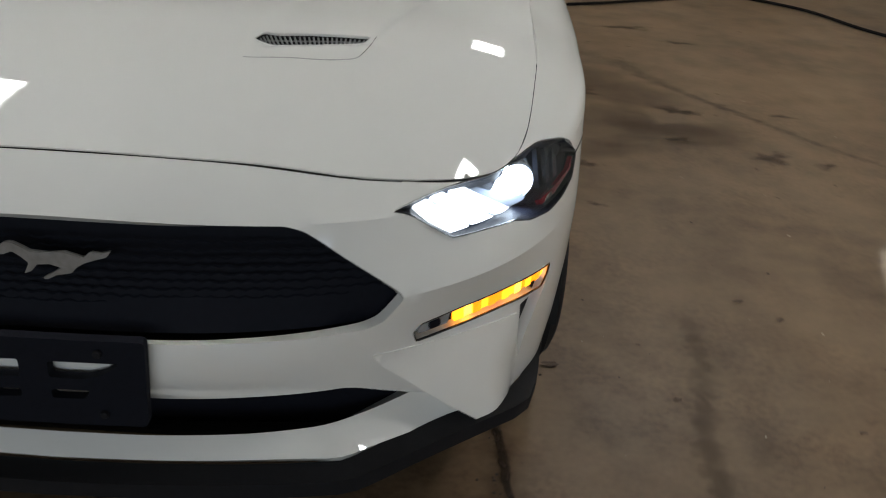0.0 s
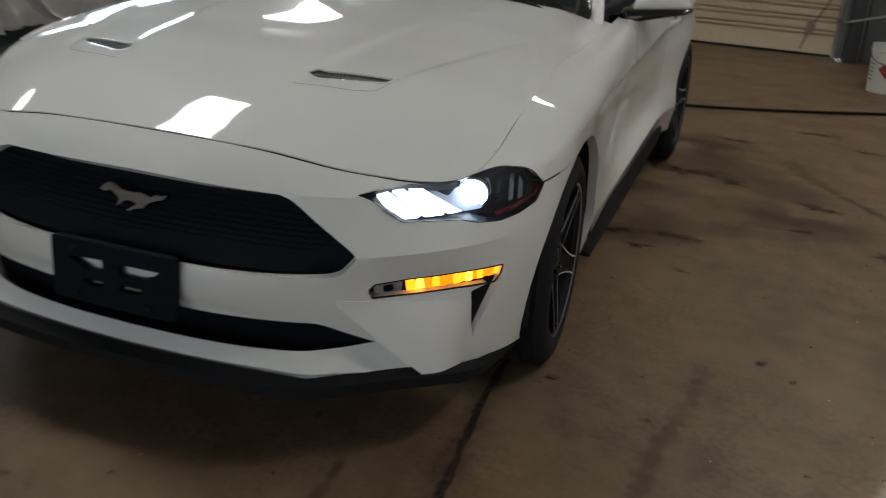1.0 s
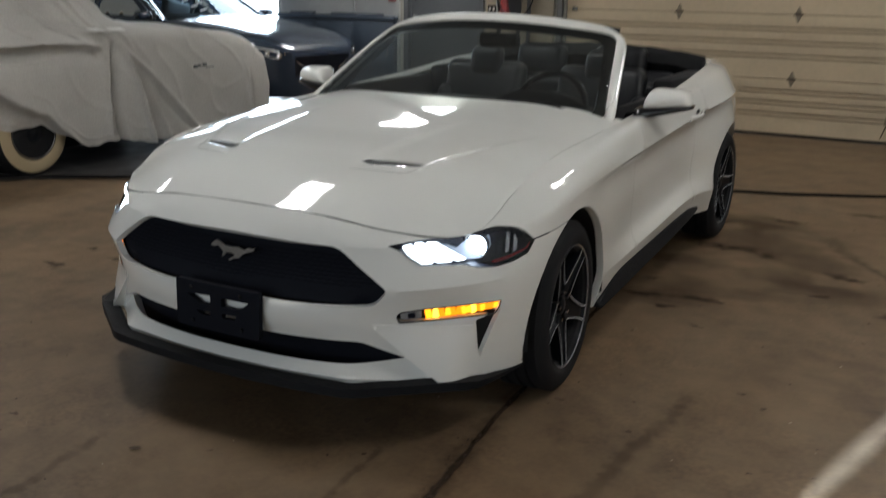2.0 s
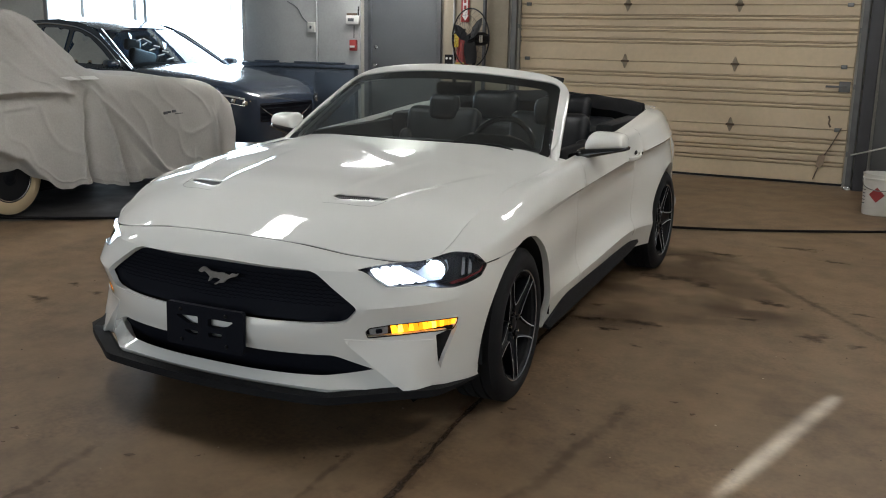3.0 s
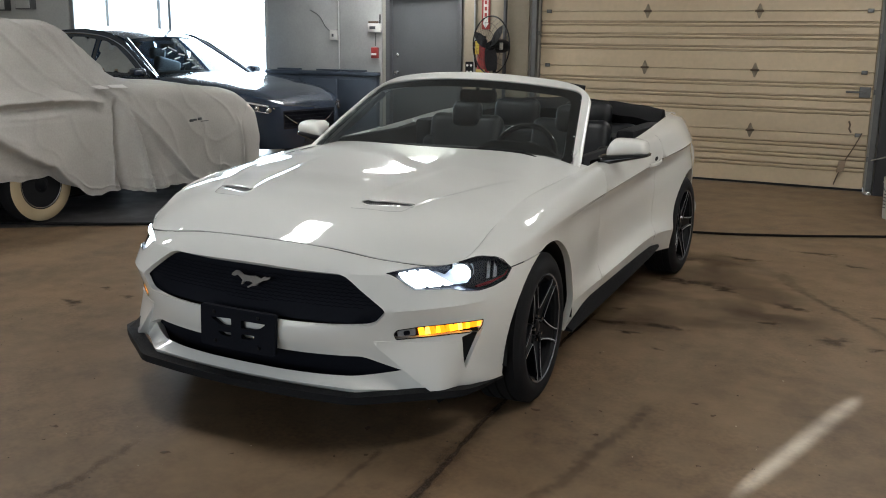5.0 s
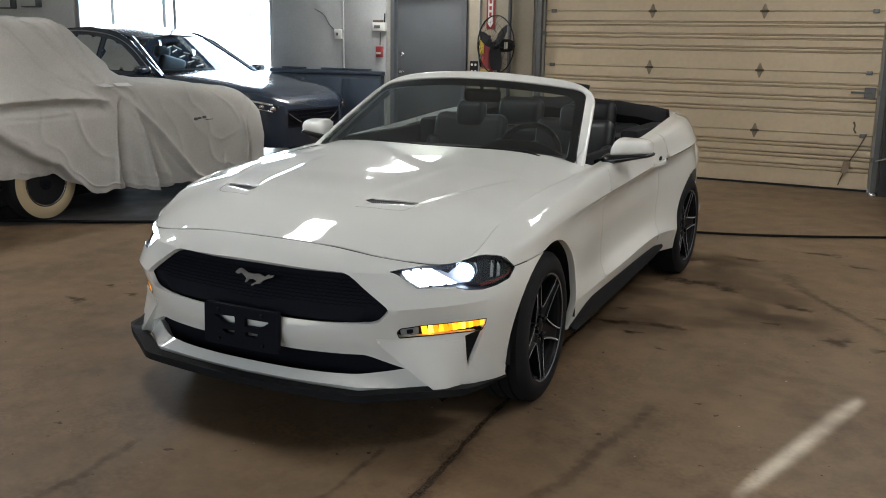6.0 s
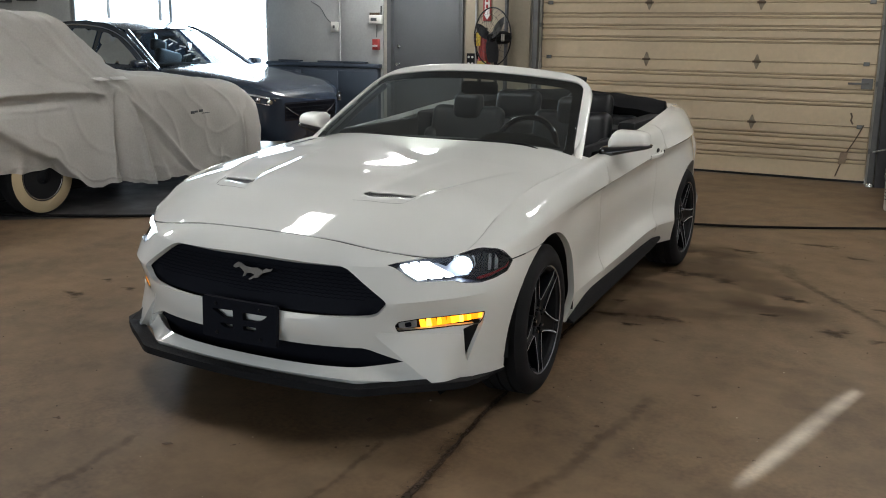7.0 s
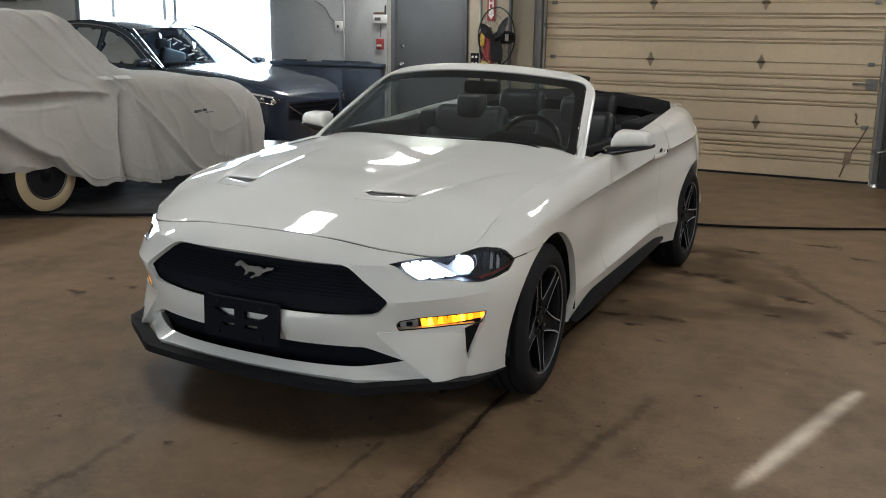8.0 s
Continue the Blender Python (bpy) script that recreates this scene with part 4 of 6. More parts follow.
plan = plan + [(-x - bent(x), y - .9 * bent(x), z) for x, y, z in plan[-2::-1]]
part("front_splitter", sweep(plan, [(-.05, -.012), (-.006, -.014), (.006, -.011), (.014, .002), (.014, .012), (.006, .018), (-.05, .018)], scale=[.35, .38, .45, .60, .85, 1, 1, 1] + [1] * (len(plan) - 8)), BLACK_TRIM, car, "black plastic chin splitter")
wing = [(-.813, .206, .263), (-.705, .202, .356), (-.664, .200, .330), (-.757, .198, .270)]
bm = bmesh.new()
ring = [[bm.verts.new((x, y + d, z)) for x, y, z in wing] for d in (0, .012)]
bm.faces.new(ring[0])
bm.faces.new(ring[1][::-1])
for k in range(4):
    bm.faces.new((ring[0][k], ring[1][k], ring[1][(k + 1) % 4], ring[0][(k + 1) % 4]))
bmesh.ops.recalc_face_normals(bm, faces=bm.faces)
part("splitter_end", bm, material("worn_grey_plastic", (0.055, 0.052, 0.05), rough=0.55, grain=0.4, grain_scale=50), car, "loose black end piece of the splitter")
bm = bmesh.new()
add_box(bm, (-.80, .12, .226), (.80, .9, .240), .004)
for v in bm.verts:
    if v.co.y < .2:
        v.co.x *= .62
part("under_tray", bm, PITCH, car)

# side skirts
for s in (1, -1):
    bm = bmesh.new()
    rows = []
    for t in np.linspace(0, 1, 18):
        y, low = 1.29 + 1.63 * t, .208 + .094 * t
        high = low + (.302 + .034 * min(1, t * 1.1) - .022 * max(0, t - .9) * 10 - low) * min(1, .12 + t * 6)
        out = .014 * min(1, (1 - t) * 8) * (.75 + .25 * math.sin(math.pi * t))
        prof = ((.86, high + .012), (.918, high + .008), (.922, high), (.924 + out * .85, low + .012), (.924 + out, low + .005), (.922 + out * .9, low), (.86, low + .004))
        rows.append([bm.verts.new((s * x, y, z)) for x, z in prof])
    for p, q in zip(rows, rows[1:]):
        for k in range(6):
            bm.faces.new((p[k], p[k + 1], q[k + 1], q[k]))
    bm.faces.new(rows[0])
    bm.faces.new(rows[-1])
    bmesh.ops.recalc_face_normals(bm, faces=bm.faces)
    part("side_skirt", smooth(bm, 30), BLACK_TRIM, car, "black side skirt")

# plate bracket with two cut-outs, and a running emblem
def at_nose(depth):
    return lambda a, b: np.stack([a, depth + 0.12 * a**2 + 0.0 * b, b], -1)


holes = [rounded(h, .006) for h in ([(-.125, .480), (-.018, .486), (-.018, .452), (-.065, .450)], [(.030, .485), (.148, .485), (.118, .462), (.088, .453), (.030, .453)], [(-.09, .425), (-.02, .428), (-.02, .412), (-.06, .41)], [(.03, .43), (.095, .43), (.085, .413), (.03, .412)])]
plate = part("plate_bracket", patch(at_nose(-.03), rounded([(-.178, .36), (.185, .36), (.192, .528), (-.172, .528)], .012), holes, step=0.02, flange=0.02), GRILLE_BLACK, car, "black empty plate bracket with cut-outs")
for x, z in ((-.10, .505), (.115, .505), (-.10, .385), (.115, .385)):
    part("screw", lathe([(0, -.006), (.006, -.005), (.008, 0), (0, 0)], 12, "Y"), BLACK_TRIM, plate, m=Matrix.Translation((x, -.031, z)))
EMBLEM = material("emblem_metal", (0.30, 0.29, 0.28), rough=0.30, metal=1.0, grain=0.4, grain_scale=60)
RUN = [(-.085, .640), (-.078, .650), (-.062, .662), (-.048, .664), (-.030, .656), (-.015, .648), (.020, .646), (.050, .650), (.072, .644), (.085, .640), (.100, .652), (.120, .650), (.138, .656), (.128, .642), (.108, .636), (.086, .628), (.070, .618), (.060, .606), (.030, .600), (.012, .590), (.004, .593), (.028, .608), (.040, .616), (.020, .622), (-.005, .620), (-.016, .606), (-.030, .600), (-.026, .608), (-.020, .622), (-.034, .634), (-.050, .644), (-.068, .636)]
part("emblem", plate_from([(x * .86 + .012, (z - .625) * .86 + .632) for x, z in RUN], .008, lambda u, v, w: (u, .03 + .09 * (v - .6) - w, v), .0015), EMBLEM, grille, "bright metal running emblem")


# grille mesh: rows of small cells
bm = bmesh.new()
for i, z in enumerate(np.arange(.512, .672, .0135)):
    half_w = .40 + (min(z - .50, .693 - z) * 1.6 if z < .575 else (.69 - z) * 1.45) + (0.0 if z < .575 else 0.03)
    half_w = min(half_w, .585)
    pts = []
    for x in np.linspace(-half_w, half_w, 90):
        y = .052 + .20 * (z - .57) * (1 if z > .57 else 0.4) + .21 * x * x + .30 * max(abs(x) - .38, 0) ** 2
        pts.append((x, y, z + .0022 * (1 if (int((x + 1) / .014) + i) % 2 else -1)))
    vs = [[bm.verts.new((x, y, z - .002)), bm.verts.new((x, y, z + .002))] for x, y, z in pts]
    for p, q in zip(vs, vs[1:]):
        bm.faces.new((p[0], q[0], q[1], p[1]))
part("grille_mesh", bm, material("grille_mesh_black", (0.007, 0.008, 0.012), rough=0.8, spec=0.05), grille, "fine black grille mesh")


# headlamps
LAMP_WHITE = material("lamp_reflector_satin", (0.40, 0.44, 0.52), rough=0.3, metal=0.6)
def pulled(depth):
    """The body surface pushed in by depth."""
    def fn(a, b):
        e = 2e-3
        p = skin(a, b)
        n = np.cross(skin(a + e, b) - skin(a - e, b), skin(a, b + e) - skin(a, b - e))
        return p - depth * n / (np.linalg.norm(n, axis=1)[:, None] + 1e-9)
    return fn


def lens_surface(depth):
    """The lamp's smooth slanting face, over (x, z), set back by depth."""
    def fn(x, z):
        u, v = np.asarray(x, float) - .75, np.asarray(z, float) - .68
        return np.stack([x, .2805 + 1.1022 * u + .8216 * v + 1.6953 * u * u - 1.6121 * u * v + depth, z], -1)
    return fn


LAMP_EDGE = [(x, z) for x, y, z in LAMP]
GROWN = [(.742 + (x - .742) * 1.03, .682 + (z - .682) * 1.06) for x, z in LAMP_EDGE]
FOG_SKIN = rounded(near(*FOG), 0.006)
BARS = [[(.604, .700), (.620, .706), (.639, .695), (.708, .648), (.679, .648), (.631, .674)],
        [(.630, .708), (.650, .711), (.668, .699), (.752, .648), (.718, .648), (.648, .697)],
        [(.661, .711), (.684, .712), (.746, .674), (.782, .650), (.762, .648), (.678, .699)]]
LIT_FIELD = [(.606, .702), (.687, .712), (.745, .683), (.764, .716), (.813, .714), (.825, .68), (.814, .647), (.677, .646)]
RED_STRIP = [(.843, .638), (.877, .647), (.908, .662), (.916, .683), (.914, .660), (.879, .636), (.849, .628)]
beam = Vector((-.30, 1, .10)).normalized()
beam_turn = beam.to_track_quat("Y", "Z").to_matrix().to_4x4()


def lamp_turning(profile, x, z, depth, n=32):
    """A turned piece that looks along the beam, set depth behind the lens."""
    bm = lathe(profile, n, "Y")
    c = Vector(lens_surface(depth)(np.array([x]), np.array([z]))[0])
    bmesh.ops.transform(bm, matrix=Matrix.Translation(c) @ beam_turn, verts=bm.verts)
    return bm


FOG_CLEAR = material("clear_lens_grey", (0.34, 0.35, 0.36), rough=0.2, coat=0.6, grain=0.4, grain_scale=70)
random.seed(41)
for side in (1, -1):
    turn = (lambda b: b) if side > 0 else flipped
    head = new("headlamp")
    head.parent = car
    tagged(head, "lit headlamp with three bright slanted bars and a projector")
    part("lamp_bowl", turn(patch(lens_surface(.075), GROWN, [], step=0.03, flange=0)), LAMP_BLACK, head)
    rim_line = skin(*np.array(dense(rounded(near(*LAMP), 0.004), .012)).T)
    wall = bmesh.new()
    ring = [[wall.verts.new(p), wall.verts.new(p + np.array((-.005, .075, -.004)))] for p in rim_line]
    for p, q in zip(ring, ring[1:] + ring[:1]):
        wall.faces.new((p[0], q[0], q[1], p[1]))
    part("lamp_wall", turn(smooth(wall)), LAMP_BLACK, head)
    part("lamp_reflector", turn(patch(lens_surface(.040), rounded(LIT_FIELD, .006), [], step=0.02, flange=0.0)), LAMP_WHITE, head)
    for pts in BARS:
        part("light_bar", turn(patch(lens_surface(.026), rounded(pts, .004), [], step=0.02, flange=0.010)), BAR_LIT, head, "glowing slanted light bar")
    part("projector", turn(lamp_turning([(0, -.022), (.016, -.020), (.026, -.013), (.031, -.004), (.032, .01), (0, .01)], .788, .684, .045)), LAMP_LIT, head, "glowing projector lens")
    part("projector_ring", turn(lamp_turning([(.033, -.004), (.037, -.009), (.041, -.006), (.042, .02), (.033, .02), (.033, -.004)], .788, .684, .047)), LAMP_RING, head)
    for k in range(3):
        x0 = .834 + .016 * k
        part("lamp_fin", turn(patch(lens_surface(.040 + .004 * k), [(x0, .722 + .003 * k), (x0 + .008, .723 + .003 * k), (x0 + .018, .655), (x0 + .010, .652)], [], step=0.02, flange=0.012)), LAMP_RING if k != 0 else LAMP_GREY, head)
    part("side_bulb_cover", turn(lamp_turning([(0, -.002), (.013, -.004), (.019, .0), (.021, .012), (0, .012)], .872, .704, .05, 20)), LAMP_GREY, head)
    part("side_reflector", turn(patch(lens_surface(.020), rounded(RED_STRIP, .003), [], step=0.02, flange=0.010)), RED_LENS, head, "dark red side reflector")
    part("lamp_lens", turn(patch(lens_surface(.010), rounded(GROWN, .004), [], step=0.03, flange=0)), LENS, head, "clear lamp cover")
    part("lamp_seal", turn(tube([tuple(p) for p in rim_line + np.array((0, .003, 0))], .0018, 6, closed=True)), GLOSS_BLACK, head)

    a_in, a_out = near_skin((.60, .19, .712))[0], near_skin((.905, .60, .77))[0]
    ledge = [(a_in, TOP_B - .06), (a_out, TOP_B - .10), (a_out, TOP_B + .02), (a_in, TOP_B + .02)]
    part("fender_flange", turn(patch(pulled(.009), ledge, [rounded(near(*LAMP), 0.004)], step=0.02, flange=0)), PAINT, bumper)

    # turn signal in its slot
    sig = new("turn_signal")
    sig.parent = car
    tagged(sig, "lit amber turn signal in a dark slot")
    part("slot_back", turn(patch(pulled(.030), FOG_SKIN, [], step=0.02, flange=0)), LAMP_BLACK, sig)
    a0, a1 = near_skin((.700, .199, .476))[0], near_skin((.874, .384, .488))[0]
    b_lo, b_hi = near_skin((.788, .286, .465))[1], near_skin((.790, .278, .499))[1]
    n = 14
    for k in range(n):
        p, q = a0 + (a1 - a0) * k / n, a0 + (a1 - a0) * (k + .985) / n
        lean = .004 if k % 2 else -.003
        part("amber_cell", turn(patch(pulled(.007 + .003 * (k % 2)), [(p, b_lo + .002), (q, b_lo + .002), (q + lean, b_hi), (p + lean, b_hi)], [], step=0.015, flange=0.008)), (AMBER, AMBER_DIM, AMBER, AMBER_HOT, AMBER, AMBER_DIM, AMBER_DIM)[(k * 3) % 7], sig)
    part("clear_lens", turn(patch(pulled(.008), rounded(near((.628, .150, .482), (.688, .190, .491), (.686, .196, .461), (.630, .158, .458)), .005), [], step=0.02, flange=0.006)), FOG_CLEAR, sig, "clear unlit lens")
    part("bulb", turn(patch(pulled(.004), rounded(near((.648, .166, .480), (.668, .180, .483), (.668, .184, .466), (.648, .170, .463)), .006), [], step=0.01, flange=0.004)), LAMP_BLACK, sig)
    part("slot_rim", turn(tube([tuple(p) for p in pulled(.001)(*np.array(dense(FOG_SKIN, .02)).T)], .0024, 6, closed=True)), GLOSS_BLACK, sig)
    part("corner_vent", turn(patch(pulled(.022), rounded(near(*SIDE_VENT), .006), [], step=0.02, flange=0)), BLACK_TRIM, car, "black corner air vent")

# door handles
for s in (1, -1):
    h = part("door_handle", sweep(curve_points([(s * .936, 2.52, .862), (s * .957, 2.58, .864), (s * .959, 2.70, .868), (s * .938, 2.76, .870)], 10), round_profile(.016, .026, .007), up=(0, 0, 1)), PAINT, car)
    # flat black disc paints the shade of the hollow above the handle
    part("handle_recess", lathe([(0, s * .004), (.010, s * .003), (.013, 0), (0, 0)], 20, "X"), PITCH, h, "black disc for the shade in the handle's hollow", m=Matrix.Translation((s * .9405, 2.66, .888)) @ Matrix.Diagonal((1, 2.6, 1, 1)))
    part("handle_lock", lathe([(0, s * .002), (.010, s * .002), (.010, 0)], 12, "X"), GLOSS_BLACK, h, m=Matrix.Translation((s * .942, 2.80, .868)))

# ---- the north wall: sectional door, steel door, fittings ----
def door_section(z0, z1, width, mat):
    """One sheet of the overhead door with three pressed double ribs."""
    h = z1 - z0
    prof = [(-.004, z0 + .0015), (-.012, z0 + .006)]
    for f in (.36, .57, .78):
        z = z0 + f * h
        prof += [(-.012, z - .030), (.020, z - .027), (.020, z - .015), (-.014, z - .011), (-.014, z + .011), (.020, z + .015), (.020, z + .027), (-.012, z + .030)]
    prof += [(-.012, z1 - .006), (-.004, z1 - .0015), (.04, z1 - .0015), (.04, z0 + .0015)]
    bm = bmesh.new()
    n = 24
    rows = []
    for k in range(n + 1):
        x = -width / 2 + width * k / n
        dent = .004 * math.sin(k * 1.7) * math.sin(z0 * 9 + k)
        rows.append([bm.verts.new((x, y + (dent if y < 0.01 else 0), z)) for y, z in prof])
    for a, b in zip(rows, rows[1:]):
        for i in range(len(prof)):
            j = (i + 1) % len(prof)
            bm.faces.new((a[i], a[j], b[j], b[i]))
    bm.faces.new(rows[0])
    bm.faces.new(rows[-1][::-1])
    bmesh.ops.recalc_face_normals(bm, faces=bm.faces)
    return bm


DOOR_X0, DOOR_X1 = -1.93, 1.80
gate = tagged(new("garage_door"), "cream ribbed steel sectional garage door, closed", "garage door", kind="structure")
gate.location = ((DOOR_X0 + DOOR_X1) / 2, NORTH + .03, 0)
levels = [.022, .595, 1.248, 1.876, 2.52, 3.15]
for z0, z1 in zip(levels, levels[1:]):
    part("door_section", door_section(z0, z1, DOOR_X1 - DOOR_X0 - .02, CREAM), CREAM, gate)
part("door_back", box((-1.91, .045, .03), (1.91, .06, 3.25), .002), CREAM, gate)
part("bottom_seal", box((-1.86, -.01, 0.0), (1.86, .035, .030), .008), DARK_RUBBER, gate, "black rubber bottom seal")
HINGE = material("stained_hinge_plate", (0.27, 0.22, 0.16), rough=0.5, metal=0.3, blot=0.6, blot_scale=25, dark=(0.06, 0.04, 0.03))
for z in levels[1:-1]:
    for x in (-1.76, -.568, .657, 1.76):
        if abs(x) > 1.7:
            bm = box((x - .03, -.03, z - .02), (x + .03, -.010, z + .02), .003)
            part("roller_bracket", bm, GALV, gate)
            continue
        pts = [(-.006, -.078), (.006, -.078), (.034, -.008), (.034, .008), (.006, .078), (-.006, .078), (-.034, .008), (-.034, -.008)]
        h = part("hinge", plate_from([(x + u, z + v) for u, v in pts], .004, lambda u, v, w: (u, -.020 - w, v)), HINGE, gate, "stained diamond hinge plate")
        part("hinge_pin", tube([(x - .045, -.024, z), (x + .045, -.024, z)], .011, 8), RUST, h)
part("slide_latch", box((1.60, -.035, 1.035), (1.80, -.012, 1.055), .003), TRACK_STEEL, gate)
part("latch_plate", box((1.73, -.03, .99), (1.84, -.014, 1.10), .003), TRACK_STEEL, gate)
part("pull_strap", sweep(curve_points([(1.80, -.05, .62), (1.73, -.05, .46), (1.65, -.05, .30), (1.60, -.05, .16), (1.57, -.05, .06)], 14), round_profile(.013, .006, .002), up=(0, 1, 0)), RUST, gate, "dark webbing pull strap")
part("strap_pad", plate_from(rounded([(1.585, .19), (1.66, .21), (1.675, .33), (1.60, .32)], .015), .012, lambda u, v, w: (u, -.058 - w, v)), material("brown_pad", (0.26, 0.19, 0.13), rough=0.8, grain=0.3), gate, "brown patch on the strap")
part("scuff", sweep([(1.66, -.014, .74), (1.675, -.014, .70), (1.668, -.014, .66), (1.69, -.014, .62)], round_profile(.018, .003, .001), up=(0, 1, 0)), RUST, gate)
# tracks and jambs
for x, s in ((DOOR_X0 - .05, -1), (DOOR_X1 + .055, 1)):
    tr = tagged(new("door_track"), "galvanised steel roller track beside the door", "door track", "door tracks", kind="structure")
    tr.location = (x, NORTH - .045, 0)
    part("rail", sweep([(0, 0, .02), (0, 0, 3.4)], [(-.028, -.03), (.028, -.03), (.028, .03), (.022, .03), (.022, -.024), (-.022, -.024), (-.022, .03), (-.028, .03)], up=(0, 1, 0)), TRACK_STEEL, tr)
    for z in (.35, 1.05, 1.62, 2.4):
        part("bracket", box((-.05, .02, z - .025), (.05, .044, z + .025), .003), GALV, tr)
thing("trim", box((-2.035, NORTH - .02, 0), (-2.008, NORTH - .001, 3.4), .003), DARK_RUBBER, "dark jamb beside the garage door", "trim", kind="structure")
thing("trim", box((1.905, NORTH - .22, 0), (2.02, NORTH - .001, 3.6), .004), material("dark_steel_post", (0.05, 0.05, 0.055), rough=0.6, blot=0.4, blot_scale=5), "dark steel post at the door jamb", "trim", kind="structure")
thing("trim", box((2.05, NORTH - .10, 0), (2.42, NORTH - .002, 3.6), .004), material("grey_block", (0.11, 0.11, 0.108), rough=0.8, blot=0.4, blot_scale=3), "grey block pier beside the door", "trim", kind="structure")

sdoor = tagged(new("door_1"), "dark grey steel personnel door, closed", "door", kind="structure")
sdoor.location = (-3.515, NORTH + .04, 0)
part("door_leaf", box((-.485, 0, .01), (.485, .045, 2.06), .003), GREY_DOOR, sdoor)
part("door_frame", sweep([(-.52, -.03, 0), (-.52, -.03, 2.09), (.52, -.03, 2.09), (.52, -.03, 0)], round_profile(.065, .09, .004), up=(0, 1, 0)), GREY_DOOR, sdoor)
part("door_knob", lathe([(.022, 0), (.022, -.006), (.010, -.010), (.010, -.028), (.022, -.034), (.028, -.046), (.022, -.058), (0, -.060)], 20, "Y"), CHROME, sdoor, m=Matrix.Translation((-.41, -.002, 1.10)))
part("deadbolt", lathe([(.026, 0), (.026, -.010), (.018, -.014), (0, -.014)], 20, "Y"), CHROME, sdoor, m=Matrix.Translation((-.41, -.002, 1.33)))

# wall panels and fittings between the two openings
BEIGE = material("beige_wall_panel", (0.34, 0.29, 0.215), rough=0.6, blot=0.3, blot_scale=1.5, grain=0.15)
PANEL = material("pale_wall_panel", (0.37, 0.375, 0.37), rough=0.6, blot=0.3, blot_scale=1.5, grain=0.15)
thing("wall_panel", box((-5.97, NORTH - .025, .0), (-4.80, NORTH - .002, 4.5), .002), PANEL, "pale grey wall board with scuffs", "wall panel", "wall boards", kind="structure")
thing("wall_panel", box((-4.785, NORTH - .025, .0), (-4.13, NORTH - .002, 4.5), .002), PANEL, "pale grey wall board with scuffs", "wall panel", "wall boards", kind="structure")
thing("wall_panel", box((-2.93, NORTH - .025, .0), (-2.07, NORTH - .002, 4.5), .002), BEIGE, "beige wall board with scuffs", "wall panel", "wall boards", kind="structure")
thing("wall_panel", box((WEST + .02, NORTH - .025, .0), (-9.83, NORTH - .002, 4.5), .002), PALE_WALL, "pale wall board beside the open bay", "wall panel", "wall boards", kind="structure")
for x, z, w, h in ((-11.28, 1.90, .30, .34), (-10.72, 1.92, .36, .26)):
    eb = tagged(new("fuse_box"), "white metal fuse box with a grey edge on the wall", "fuse box", "fuse boxes by the bay")
    eb.location = (x, NORTH - .026, z)
    part("case", box((-w / 2, -.11, 0), (w / 2, 0, h), .008), TRACK_STEEL, eb)
    part("cover", box((-w / 2 + .02, -.122, .02), (w / 2 - .02, -.111, h - .02), .004), PALE_WALL, eb, "white hinged cover")
    part("pipe", tube([(0, -.05, h - .01), (0, -.05, h + 1.6)], .016, 8), TRACK_STEEL, eb)
thing("wall_conduit", tube([(-4.79, NORTH - .04, 1.0), (-4.79, NORTH - .04, 4.4)], .012, 8), PANEL, "thin painted conduit on the wall", "conduit", kind="structure")
thing("wall_conduit", tube([(-2.78, NORTH - .04, 1.1), (-2.78, NORTH - .04, 4.4)], .014, 8), PANEL, "thin painted conduit on the wall", "conduit", kind="structure")
thing("wall_conduit", sweep([(-2.36, NORTH - .07, 0), (-2.36, NORTH - .07, 4.4)], round_profile(.035, .05, .008), up=(0, 1, 0)), GREY_DOOR, "thin dark grey downpipe on the wall", "conduit", kind="structure")
WHITE_PLASTIC = material("white_plastic", (0.62, 0.61, 0.58), rough=0.45, blot=0.15, blot_scale=8)
RED_PAINT = material("red_paint", (0.30, 0.032, 0.03), rough=0.4, blot=0.25, blot_scale=10)
sw = tagged(new("wall_switch"), "white switch box on the wall", "switch")
sw.location = (-4.86, NORTH - .026, 1.57)
part("switch_box", box((-.055, -.045, -.065), (.055, 0, .065), .006), WHITE_PLASTIC, sw)
part("toggle", box((-.012, -.062, -.02), (.012, -.045, .02), .003), GREY_DOOR, sw)
ther = tagged(new("thermostat_box"), "pale metal control box with a short aerial", "control box")
ther.location = (-4.22, NORTH - .026, 1.67)
part("control_case", box((-.095, -.05, -.055), (.095, 0, .055), .006), WHITE_PLASTIC, ther)
part("control_top", box((-.09, -.04, .057), (.05, -.005, .085), .004), RUST, ther)
part("aerial", tube([(.075, -.02, .05), (.078, -.02, .17)], .009, 8), BLACK_TRIM, ther)
for x, w in ((-.02, .09),):
    part("label_bar", box((x - w / 2, -.053, -.02), (x + w / 2, -.0505, .02), .0005), GREY_DOOR, ther, "plain grey label bar")
al = tagged(new("fire_alarm_pull"), "red fire alarm pull station on the wall", "fire alarm")
al.location = (-4.22, NORTH - .026, 1.35)
part("alarm_case", box((-.05, -.045, -.07), (.05, 0, .07), .008), RED_PAINT, al)
part("alarm_handle", box((-.035, -.062, -.03), (.035, -.045, -.005), .004), WHITE_PLASTIC, al)
thing("alarm_cable", tube([(-4.22, NORTH - .035, 1.44), (-4.215, NORTH - .035, 1.60)], .006, 8), GREY_DOOR, "thin grey cable down the wall", "cable")
